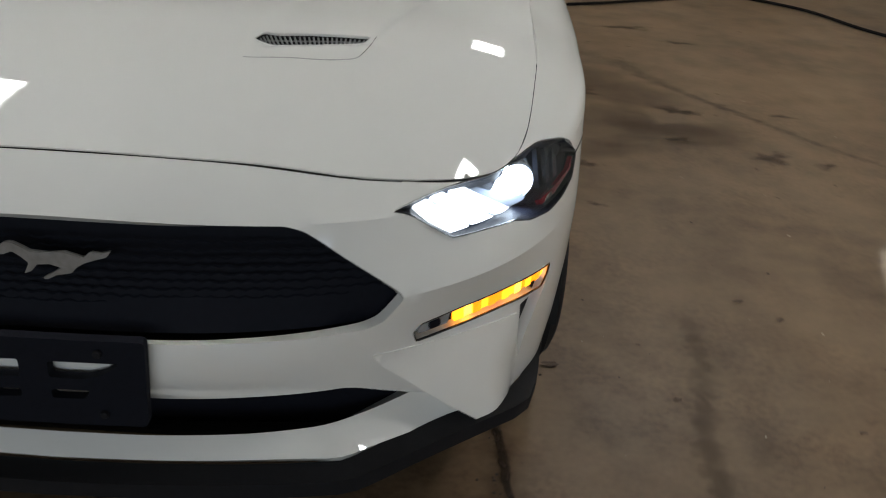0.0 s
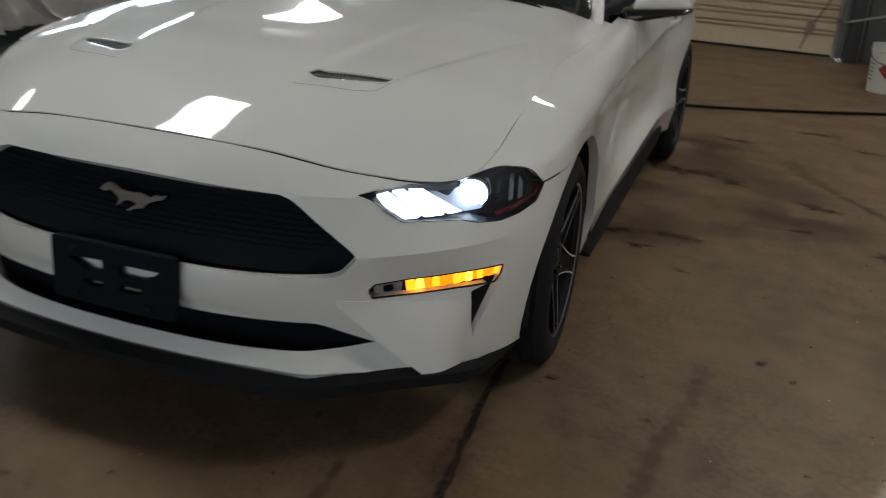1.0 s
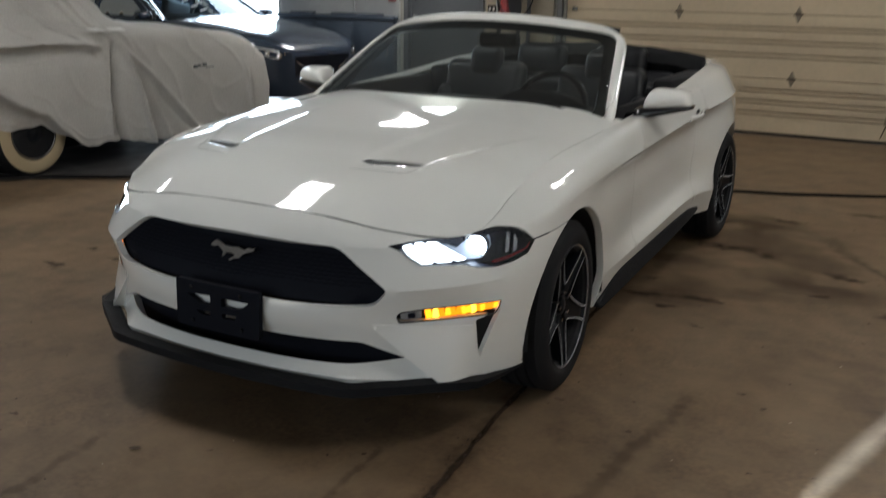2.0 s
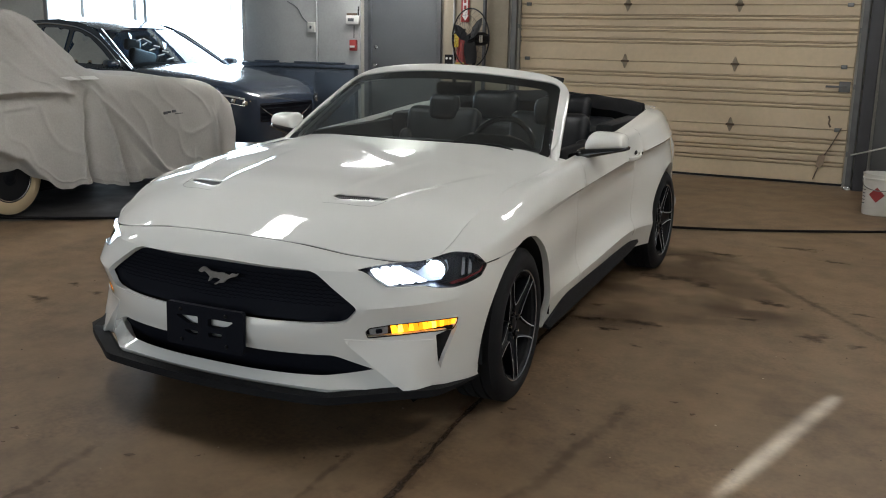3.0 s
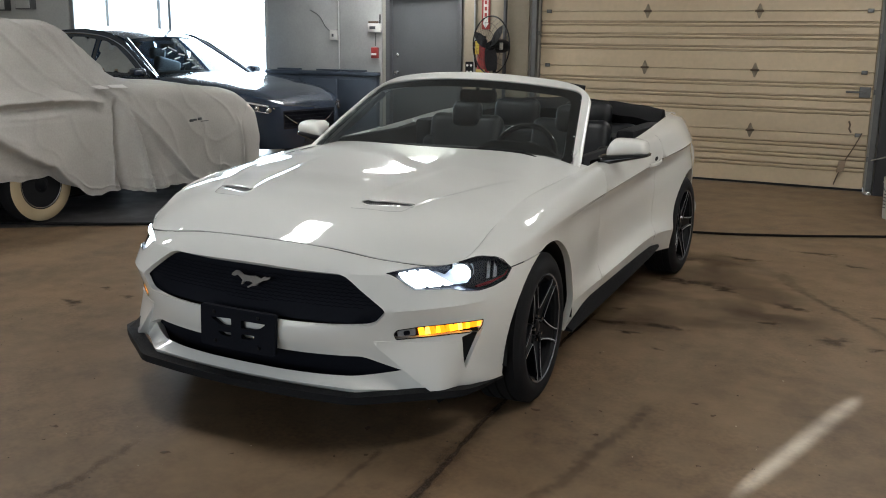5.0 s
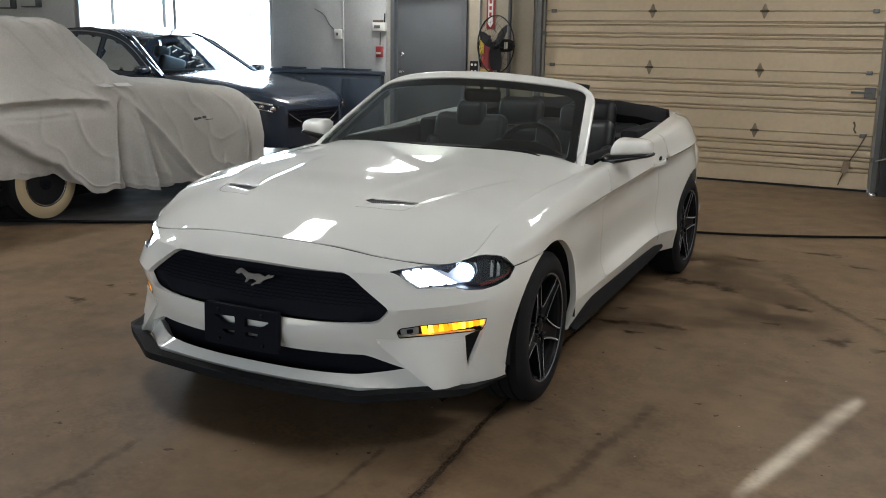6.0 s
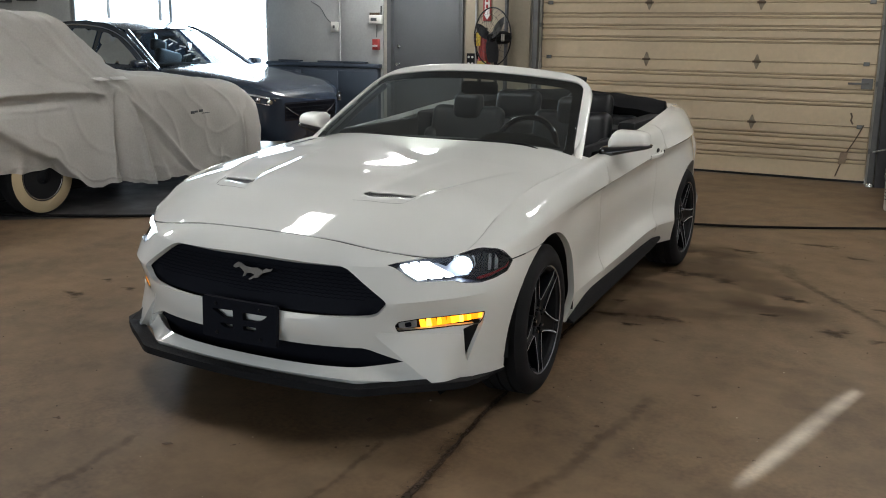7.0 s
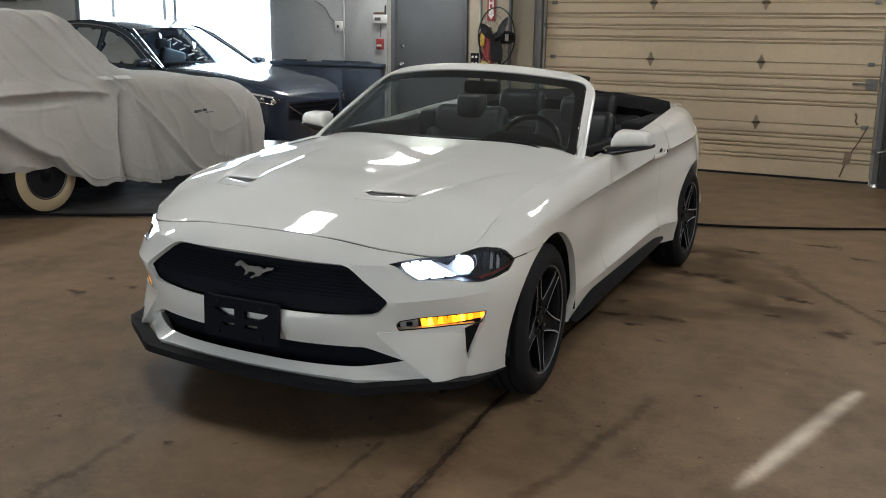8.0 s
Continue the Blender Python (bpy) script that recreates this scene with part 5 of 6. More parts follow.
thing("wall_cable", tube(curve_points([(-5.25, NORTH - .035, 1.90), (-5.10, NORTH - .035, 1.82), (-5.00, NORTH - .035, 1.68), (-4.90, NORTH - .035, 1.60)], 12), .006, 6), GREY_DOOR, "thin loose cable on the wall", "cable")
out = tagged(new("outlet_box"), "dark double power outlet on the wall", "outlet")
out.location = (-2.84, NORTH - .03, 1.18)
part("outlet_plate", box((-.055, -.03, -.085), (.055, 0, .085), .005), BLACK_TRIM, out)
for dz in (-.04, .04):
    for dx in (-.025, .025):
        part("socket", lathe([(.015, 0), (.015, -.004), (0, -.004)], 14, "Y"), WHITE_PLASTIC, out, m=Matrix.Translation((dx, -.03, dz)))

# red arrow sign over the extinguisher
sign = tagged(new("extinguisher_sign"), "tall red and white arrow sign pointing down", "sign")
sign.location = (-2.635, NORTH - .03, 1.76)
part("sign_panel", box((-.055, -.008, -.10), (.055, 0, .55), .002), RED_PAINT, sign)
part("sign_arrow", plate_from([(-.032, .53), (.032, .53), (.032, -.02), (.045, -.02), (0, -.085), (-.045, -.02), (-.032, -.02)], .002, lambda u, v, w: (u, -.0095 - w, v)), WHITE_PLASTIC, sign, "white arrow")
for k in range(6):
    part("letter_bar", box((-.016, -.0135, .05 + k * .075), (.016, -.0115, .095 + k * .075), .0005), RED_PAINT, sign, "plain red bar of lettering")
ext = tagged(new("fire_extinguisher"), "red fire extinguisher with a yellow tag on the wall", "fire extinguisher")
ext.location = (-2.62, NORTH - .12, 1.10)
part("cylinder", lathe([(0, 0), (.06, .004), (.075, .02), (.075, .33), (.06, .39), (.025, .42), (.02, .45), (0, .45)], 28, "Z"), RED_PAINT, ext)
part("valve", box((-.03, -.03, .45), (.03, .02, .48), .005), GLOSS_BLACK, ext)
part("hose", tube(curve_points([(-.03, 0, .46), (-.10, -.02, .42), (-.11, -.02, .25), (-.09, -.01, .10)], 14), .012, 8), GLOSS_BLACK, ext)
part("inspection_tag", box((-.075, -.088, .26), (-.02, -.080, .42), .002), material("yellow_tag", (0.55, 0.40, 0.05), rough=0.6), ext, "yellow paper tag")
part("foot_tag", box((-.06, -.083, .0), (.06, -.076, .08), .002), material("yellow_label", (0.45, 0.36, 0.10), rough=0.6), ext, "pale yellow label")

# pedestal fan
fan = tagged(new("pedestal_fan"), "black wire-guard pedestal fan standing before the wall", "fan")
fan.matrix_world = pose(-2.35, NORTH - .50, 0, 0, 0, -26)
WIRE = material("black_wire", (0.02, 0.02, 0.022), rough=0.4, metal=0.6)
FAN_Z, FAN_R = 1.475, .335
part("fan_base", lathe([(0, 0), (.24, 0), (.25, .015), (.22, .035), (.04, .05), (0, .05)], 32, "Z"), WIRE, fan)
part("fan_pole", tube([(0, .06, .04), (0, .06, FAN_Z - .02)], .022, 12), WIRE, fan)
guard = part("fan_guard", tube([(FAN_R * math.cos(2 * math.pi * k / 48), 0, FAN_Z + FAN_R * math.sin(2 * math.pi * k / 48)) for k in range(48)], .008, 8, closed=True), WIRE, fan)
bm = bmesh.new()
for k in range(28):
    a = 2 * math.pi * k / 28
    path = [(r * math.cos(a + .3 * r), -d, FAN_Z + r * math.sin(a + .3 * r)) for r, d in ((FAN_R, 0), (.28, .06), (.18, .085), (.07, .09))]
    tube(path, .0014, 5, bm=bm)
for r, d in ((.07, .09), (.18, .085), (.26, .066)):
    tube([(r * math.cos(2 * math.pi * k / 36), -d, FAN_Z + r * math.sin(2 * math.pi * k / 36)) for k in range(36)], .002, 5, closed=True, bm=bm)
part("guard_wire", bm, WIRE, guard)
for k in range(3):
    a = radians(40 + 120 * k)
    bm = bmesh.new()
    rows = []
    for i, r in enumerate(np.linspace(.05, .30, 6)):
        w = .05 + .09 * math.sin(math.pi * (i + 1) / 7)
        rows.append([bm.verts.new((r * math.cos(a + s * w / r * .6), s * .03 - .02, FAN_Z + r * math.sin(a + s * w / r * .6))) for s in (-1, 0, 1)])
    for p, q in zip(rows, rows[1:]):
        for i in range(2):
            bm.faces.new((p[i], p[i + 1], q[i + 1], q[i]))
    bmesh.ops.solidify(bm, geom=bm.faces[:], thickness=.004)
    part("fan_blade", smooth(bm), material("fan_blade_dark", (0.03, 0.03, 0.034), rough=0.45), fan)
part("fan_motor", lathe([(0, -.05), (.04, -.045), (.07, .02), (.078, .06), (.078, .20), (.06, .25), (0, .26)], 28, "Y"), BLACK_TRIM, fan, m=Matrix.Translation((0, 0, FAN_Z - .01)))
part("motor_label", box((.0765, .07, FAN_Z - .05), (.081, .12, FAN_Z + .03), .001), WHITE_PLASTIC, fan, "pale motor label")

# low dark cabinet along the wall
cab = tagged(new("low_cabinet"), "long dark blue-grey steel cabinet against the wall", "cabinet")
cab.location = (-5.0, NORTH - .03, 0)
NAVY = material("dark_blue_steel", (0.045, 0.06, 0.085), rough=0.45, blot=0.3, blot_scale=4)
part("cabinet_body", box((-.95, -.09, .02), (.84, 0, 1.04), .01), NAVY, cab)
part("cabinet_top", box((-.97, -.105, 1.045), (.86, 0, 1.10), .012), NAVY, cab)
for x in (-.66, -.06, .54):
    d = part("cabinet_door", box((x - .285, -.103, .08), (x + .285, -.092, 1.0), .005), NAVY, cab)
    part("handle", tube([(x + .22, -.11, .60), (x + .22, -.11, .74)], .008, 8), GALV, d)
for x in (-.55, .1, .5):
    thing("flat_board", box((cab.location.x + x - .2, NORTH - .13, 1.103), (cab.location.x + x + .16, NORTH - .05, 1.125), .004), NAVY, "thin dark board lying on the cabinet", "board", "boards on the cabinet")

# ---- daylight beyond the open bay ----
SKYGLOW = material("bright_daylight", (0.8, 0.8, 0.8), rough=1.0, emit=(0.80, 0.93, 1.0), emit_power=4.0)
bm = bmesh.new()
bm.faces.new([bm.verts.new(p) for p in ((-30, 26, -0.5), (12, 26, -0.5), (12, 26, 14), (-30, 26, 14))])
thing("backdrop", bm, SKYGLOW, "bright overexposed daylight beyond the bay", "sky", kind="structure")
ALUMINIUM = material("pale_frame", (0.5, 0.52, 0.54), rough=0.4, metal=0.4)
thing("window_post", box((-7.86, NORTH + .05, 0), (-7.80, NORTH + .12, 2.4), .006), ALUMINIUM, "pale upright post in the open bay", "post", kind="structure")
thing("trim", box((-6.02, NORTH - .03, 0), (-5.96, NORTH + .2, 2.4), .006), PANEL, "pale jamb of the open bay", "trim", kind="structure")
thing("trim", box((-9.80, NORTH - .03, 0), (-9.72, NORTH + .2, 2.4), .006), PANEL, "pale jamb of the open bay", "trim", kind="structure")
fence = tagged(new("fence"), "chain-link fence panel standing outside the bay", "fence", kind="structure")
fence.location = (-11.6, NORTH + 1.6, 0)
for x in (-.3, .9, 2.1):
    part("post", tube([(x, 0, 0), (x, 0, 2.4)], .03, 8), ALUMINIUM, fence)
bm = bmesh.new()
for k in range(34):
    for s in (1, -1):
        x0 = -.3 + k * .12
        tube([(x0, .01 * s, 0), (x0 + s * 1.2, .01 * s, 2.4)], .004, 4, bm=bm)
part("mesh_wire", bm, ALUMINIUM, fence)

# ---- covered saloon ----
CLOTH = material("car_cover_cloth", (0.53, 0.505, 0.47), rough=0.92, blot=0.3, blot_scale=1.6, grain=0.2, grain_scale=60, dark=(0.27, 0.25, 0.22), bump=0.3, bump_scale=45)
SALOON_X = -5.33


def cover_top(y):
    return float(curve_at([0.4, 1.0, 1.6, 2.2, 3.1, 3.45, 3.75, 4.12, 4.8, 5.3, 5.65, 5.85], [.95, 1.15, 1.22, 1.66, 1.74, 1.70, 1.46, 1.19, 1.14, 1.07, .97, .86], np.array([y]))[0])


def cover_shoulder(y):
    return float(curve_at([0.4, 1.0, 3.0, 4.0, 5.0, 5.6, 5.85], [.85, 1.02, 1.12, 1.10, 1.03, .92, .80], np.array([y]))[0])


# folds on the near side as lines of (distance along, way up the side), their height and width
FOLDS = [
    ([(2.0, .475), (2.5, .492), (2.9, .497), (3.3, .487), (3.52, .468)], .062, .022),
    ([(2.0, .445), (2.5, .465), (2.9, .468), (3.3, .460)], -.048, .024),
    ([(2.2, .435), (2.7, .425), (3.1, .435)], .020, .018),
    ([(2.5, .655), (2.9, .655), (3.3, .625), (3.6, .58)], -.022, .035),
    ([(3.68, .485), (3.66, .40), (3.63, .30), (3.66, .15), (3.70, .0)], -.11, .030),
    ([(3.62, .47), (3.54, .30), (3.54, .12), (3.56, .0)], .028, .030),
    ([(3.72, .485), (3.80, .40), (3.91, .28), (4.00, .12), (4.04, .0)], .075, .024),
    ([(3.86, .40), (4.02, .26), (4.12, .10), (4.14, .0)], -.055, .030),
    ([(4.02, .32), (4.20, .14), (4.26, .0)], .022, .026),
    ([(3.73, .48), (3.92, .40), (4.16, .315), (4.44, .20), (4.66, .09), (4.78, .0)], .046, .020),
    ([(4.10, .30), (4.40, .17), (4.62, .05)], -.030, .035),
    ([(4.95, .0), (5.02, .10), (5.05, .2)], .018, .026),
    ([(5.38, .40), (5.43, .25), (5.45, .10), (5.46, .0)], .030, .022),
    ([(5.46, .38), (5.52, .22), (5.53, .0)], -.030, .026),
]


def fold(y, w, pts, wide):
    """Height of a sharp fold at (y, w): 1 on its line, thinning out at its upper end."""
    best, at, walked = 9.0, 0.0, 0.0
    for (y0, w0), (y1, w1) in zip(pts, pts[1:]):
        dy, dw = y1 - y0, (w1 - w0) * 1.7
        size = math.hypot(dy, dw)
        k = min(1.0, max(0.0, ((y - y0) * dy + (w - w0) * 1.7 * dw) / size ** 2))
        d = math.hypot(y - y0 - k * dy, (w - w0) * 1.7 - k * dw)
        if d < best:
            best, at = d, walked + k * size
        walked += size
    if best > wide * 6:
        return 0.0
    return math.exp(-(best / wide) ** 1.15) * min(1, at / .18 + .15) * min(1, (walked - at) / .12 + (.2 if pts[-1][1] > .01 else 1))


def cover_point(y, v):
    """v from 0 (near hem) over the car to 1 (far hem)."""
    side = 1 if v < .5 else -1
    w = (v if v < .5 else 1 - v) * 2
    end = min(1.0, max(0.0, (5.93 - y) / .5)) ** .42
    sh, tp = cover_shoulder(y), cover_top(y)
    hem = .40 if y < 2.85 else .40 - .25 * min((y - 2.85) / .42, 1) - .09 * min(max((y - 3.27) / .8, 0), 1)
    hem += .055 * min(max((y - 3.0) / .5, 0), 1)
    hem += .012 * math.sin(y * 9) + .006 * math.sin(y * 31)
    half = .93 * (.80 + .20 * end)
    cab_w = .60
    prof = [(0.0, half * .99, hem), (.12, half * 1.01, hem + .10), (.42, half, .80 * sh), (.52, half * .955, sh - .03), (.60, half * .86, sh + .04 * (tp - sh > .02)), (.72, cab_w * 1.02 if tp - sh > .25 else half * .66, sh + (tp - sh) * .55), (.82, cab_w * .86 if tp - sh > .25 else half * .45, sh + (tp - sh) * .88), (1.0, 0, tp)]
    p = curve_at([q[0] for q in prof], np.array([q[1:] for q in prof]), np.array([w]))[0]
    x, z = p
    # small waves at the hem and slight unevenness all over
    x += .004 * max(0, 1 - w / .5) * math.sin(y * 9 + 2 * math.sin(y * 3.1)) + .007 * max(0, 1 - w / .14) * math.sin(y * 37 + 3 * math.sin(y * 5))
    x += .008 * noise.noise(Vector((y * 2.2, w * 4, 3 * side)))
    z += .012 * noise.noise(Vector((y * 2.4 + w * 3, w * 5, 1))) * (1 if w > .45 else .3)
    crease = 1 - abs(noise.noise(Vector((y * 1.9 + w * 2.4, w * 4.0 - y * .9, 7 + side))))
    x += .010 * crease ** 12 * (w < .55)
    z += .012 * crease ** 12 * (w >= .55)
    if side > 0:
        for pts, deep, wide in FOLDS:
            x += deep * fold(y, w, pts, wide)
        # the flap edge that runs down to the hem, over a layer that hangs further in
        yc = 2.15 + .92 * (1 - w / .40)
        over = 1 / (1 + math.exp(-(y - yc) / .012))
        fade = (1 if w < .40 else max(0, 1 - (w - .4) / .04))
        x += fade * (over * .075 * math.exp(-max(0, y - yc) / .55) - (1 - over) * .030 * max(0, 1 - w / .4))
        # long creases drawn from the roof down to the shoulder
        if w > .42 and 2.2 < y < 4.2:
            for y0, lean, deep in ((2.35, 1.6, .018), (2.62, 2.0, .030), (2.98, 1.9, .034), (3.20, 1.4, .026), (3.44, 1.1, .020)):
                d = abs(y - y0 - lean * (.86 - w)) / .030
                x += deep * math.exp(-d ** 1.3) * min(1, (w - .42) / .08) * min(1, max(0, .95 - w) / .1)
    return Vector((SALOON_X + side * x, y, z))


saloon = tagged(new("covered_saloon"), "old saloon under a grey cloth cover, whitewall tyre showing", "car")
SALOON_AT = Matrix.Translation((-4.233, 2.623, 0)) @ Matrix.Scale(.968, 4) @ Matrix.Translation((4.45, -2.80, 0))
saloon.matrix_world = SALOON_AT
bm = bmesh.new()
NY = 400
VS = [.5 * k / 150 for k in range(150)] + [.5 + .5 * k / 40 for k in range(41)]
ys = [0.45 + (5.93 - 0.45) * (1 - (1 - k / NY) ** 1.25) for k in range(NY + 1)]
grid = [[bm.verts.new(cover_point(y, v)) for v in VS] for y in ys]
for a, b in zip(grid, grid[1:]):
    for p, q, r, s in zip(a, a[1:], b[1:], b):
        bm.faces.new((p, s, r, q))
for row, flip in ((grid[0], 1), (grid[-1], 0)):
    c = sum((v.co for v in row), Vector()) / len(row)
    cv = bm.verts.new((c.x, c.y + (.03 if not flip else -.05), .55))
    for p, q in zip(row, row[1:]):
        bm.faces.new((p, q, cv) if flip else (q, p, cv))
bmesh.ops.recalc_face_normals(bm, faces=bm.faces)
for f in bm.faces:
    f.smooth = True
cover = part("cloth_cover", bm, CLOTH, saloon, "grey fabric car cover with hanging folds")
bars = [(4.64, .755, .055, .028), (4.70, .76, .045, .020), (4.765, .765, .055, .026), (4.84, .738, .11, .008)]
for y, z, w, h in bars:
    q = max((p for k in (-w / 2, 0, w / 2) for p in [min((cover_point(y + k, .5 * v) for v in np.linspace(.1, .5, 80)), key=lambda p: abs(p.z - z))]), key=lambda p: p.x)
    part("print_bar", box((q.x + .001, y - w / 2, z - h / 2), (q.x + .006, y + w / 2, z + h / 2), .001), GREY_DOOR, cover, "small dark bar of unreadable print")
WHITEWALL = material("whitewall_rubber", (0.43, 0.34, 0.21), rough=0.6, blot=0.35, blot_scale=7, dark=(0.42, 0.32, 0.18))


def whitewall(y, x):
    hub = new("wheel")
    hub.parent = saloon
    tagged(hub, "whitewall tyre on a chromed wheel")
    part("tyre", lathe([(.20, -.08), (.24, -.09), (.31, -.085), (.335, -.06), (.34, 0), (.335, .06), (.318, .082), (.318, .0822)], 56), RUBBER, hub)
    part("whitewall_band", lathe([(.318, .082), (.29, .094), (.24, .096), (.218, .088), (.214, .07)], 56), WHITEWALL, hub, "yellowed white sidewall")
    part("rim", lathe([(.216, .075), (.208, .082), (.185, .06), (.165, .055), (.15, .065), (.13, .05), (.11, .055), (.09, .075), (.05, .09), (0, .095)], 48), RIM_BLACK, hub, "dark wheel with bright ribs")
    for k in range(20):
        a = 2 * math.pi * k / 20
        part("rim_rib", box((.062, -.003, .10), (.070, .003, .188), .002), LAMP_RING, hub, m=Matrix.Rotation(a, 4, "X"))
    part("beauty_ring", lathe([(.190, .066), (.196, .080), (.206, .084), (.209, .078), (.200, .070), (.190, .066)], 48), CHROME, hub)
    part("hub_cap", lathe([(.05, .080), (.047, .092), (.03, .100), (0, .103)], 32), RIM_BLACK, hub)
    hub.matrix_basis = Matrix.Translation((x, y, .335))


for y in (2.80, 5.10):
    whitewall(y, SALOON_X + .80)
    # near-black box across the axle, added as shade behind the wheel
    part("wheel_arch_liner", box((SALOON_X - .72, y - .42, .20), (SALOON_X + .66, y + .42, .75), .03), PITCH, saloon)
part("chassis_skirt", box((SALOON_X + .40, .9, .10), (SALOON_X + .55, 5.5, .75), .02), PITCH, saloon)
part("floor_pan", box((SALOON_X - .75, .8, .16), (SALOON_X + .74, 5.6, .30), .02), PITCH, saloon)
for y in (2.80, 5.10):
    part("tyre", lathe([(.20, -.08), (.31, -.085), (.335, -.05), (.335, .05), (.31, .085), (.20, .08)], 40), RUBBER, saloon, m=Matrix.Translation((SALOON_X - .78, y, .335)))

PAPER = material("white_paper", (0.72, 0.70, 0.66), rough=0.7, blot=0.15, blot_scale=20)
for y, _, yaw in ((3.50, 0, 12), (3.72, 0, -18)):
    v = min((cover_point(y, .5 * w) for w in np.linspace(.40, .75, 60)), key=lambda p: abs(p.z - 1.10))
    thing("paper_card", box((-.05, -.075, 0), (.05, .075, .004), .001), PAPER, "small white card lying on the cloth cover", "card", "cards on the cover", m=SALOON_AT @ Matrix.Translation(v + Vector((.02, 0, .034))) @ pose(0, 0, 0, 0, 14, yaw))

# pale cloth hanging beside the open bay
bm = bmesh.new()
rows = []
for i in range(15):
    z = 1.96 - .40 * i / 14
    wide = .045 + .085 * min(1, i / 5) - .02 * max(0, (i - 11) / 3)
    rows.append([bm.verts.new((-6.20 + k * wide, 7.97 + .018 * math.sin(k * 7 + i * .25) - .01 * i / 14, z + .012 * math.sin(k * 5) * (i > 12))) for k in np.linspace(-1, 1, 13)])
for p, q in zip(rows, rows[1:]):
    for k in range(12):
        bm.faces.new((p[k], p[k + 1], q[k + 1], q[k]))
bmesh.ops.solidify(bm, geom=bm.faces[:], thickness=.004)
rag = thing("hanging_cloth", smooth(bm, 60), material("pale_blue_cloth", (0.70, 0.76, 0.78), rough=0.9, blot=0.3, blot_scale=8), "pale blue-green cloth hanging at the edge of the bay", "cloth")
part("cloth_hook", tube([(-6.20, 7.965, 1.95), (-6.16, 7.985, 1.99), (-6.05, 8.02, 2.0), (-5.97, 8.062, 2.0)], .006, 6), GALV, rag)

# ---- black crossover standing in the open bay ----
NAVY_BLACK = material("dark_car_paint", (0.020, 0.031, 0.053), rough=0.25, coat=1.0)
DARK_GLASS = glass_material("tinted_glass", (0.75, 0.85, 0.9), 0.8)
suv = tagged(new("parked_crossover"), "black crossover with white marks on its windshield", "car")
suv.matrix_world = pose(-4.40, 6.76, 0, 0, 0, -8)
U_ = [0, .08, .25, .7, 1.55, 2.4, 3.3, 4.3, 4.75, 4.9]
HALF = [.50, .62, .74, .83, .87, .88, .88, .86, .78, .66]
BELT = [.74, .80, .87, .95, 1.01, 1.03, 1.05, 1.07, 1.05, .95]
TOPZ = [.76, .83, .91, 1.00, 1.09, 1.05, 1.06, 1.08, 1.06, .96]


def along(vals, u):
    return float(curve_at(U_, vals, np.array([u]))[0])


bm = bmesh.new()
rows = []
for u in np.concatenate([np.linspace(0, .3, 8), np.linspace(.36, 4.6, 60), np.linspace(4.65, 4.9, 8)]):
    hw, bt, tp = along(HALF, u), along(BELT, u), along(TOPZ, u)
    half = [(hw * .90, .24), (hw * .97, .32), (hw * 1.0, .50), (hw * .985, .62), (hw * 1.0, .74), (hw * .985, bt - .10), (hw * .955, bt - .03), (hw * .90, bt + .005), (hw * .70, bt + (tp - bt) * .55), (hw * .40, tp - .004), (0, tp)]
    pts = [(-u, -y, z) for y, z in half] + [(-u, y, z) for y, z in half[-2::-1]]
    rows.append([bm.verts.new(p) for p in pts])
for a, b in zip(rows, rows[1:]):
    for i in range(len(a) - 1):
        bm.faces.new((a[i], a[i + 1], b[i + 1], b[i]))
bm.faces.new(rows[0])
bm.faces.new(rows[-1][::-1])
bmesh.ops.recalc_face_normals(bm, faces=bm.faces)
part("body_shell", smooth(bm, 50), NAVY_BLACK, suv)


def cabin_side(s):
    def fn(u, z):
        return np.stack([-u, s * (.845 - .36 * (z - 1.0) ** 1.15 - .02 * ((u - 2.8) / 1.6) ** 2), z], -1)
    return fn


frame_out = [(1.76, 1.02), (2.56, 1.46), (2.86, 1.555), (3.45, 1.62), (4.25, 1.59), (4.80, 1.06)]
win_f = rounded([(2.12, 1.065), (2.42, 1.25), (2.70, 1.39), (2.95, 1.46), (3.08, 1.475), (3.12, 1.075)], .03)
win_r = rounded([(3.22, 1.08), (3.18, 1.485), (3.50, 1.515), (3.76, 1.515), (3.84, 1.09)], .03)
win_q = rounded([(3.92, 1.10), (3.80, 1.51), (4.18, 1.47), (4.42, 1.14)], .03)
zlift = lambda poly: [(u, max(z, 1.001)) for u, z in poly]
for s in (-1, 1):
    bm = patch(cabin_side(s), zlift(frame_out), [zlift(w) for w in (win_f, win_r, win_q)], step=.03, flange=.010)
    if s < 0:
        bmesh.ops.reverse_faces(bm, faces=bm.faces)
    part("cabin_frame", bm, NAVY_BLACK, suv)
    for w in (win_f, win_r, win_q):
        part("side_window", patch(cabin_side(s), zlift(w), [], step=.1, flange=0), DARK_GLASS, suv, "tinted side window")
    part("window_trim", tube([tuple(p) for p in cabin_side(s * 1.012)(*np.array(curve_points([(1.93, 1.03), (2.26, 1.24), (2.58, 1.40), (2.92, 1.50), (3.4, 1.555), (3.9, 1.56), (4.3, 1.50), (4.55, 1.25)], 24)).T)], .012, 6), CHROME, suv, "bright window trim")


def top_skin(pts):
    """A pane between two bowed edges: front (u, z) and rear (u, z) with half widths."""
    (u0, z0, w0), (u1, z1, w1) = pts
    def fn(a, b):
        w = w0 + (w1 - w0) * b
        return np.stack([-(u0 + (u1 - u0) * b) - .10 * a**2, a * w, z0 + (z1 - z0) * b - .03 * a**2 + .03 * b * (1 - b)], -1)
    return fn


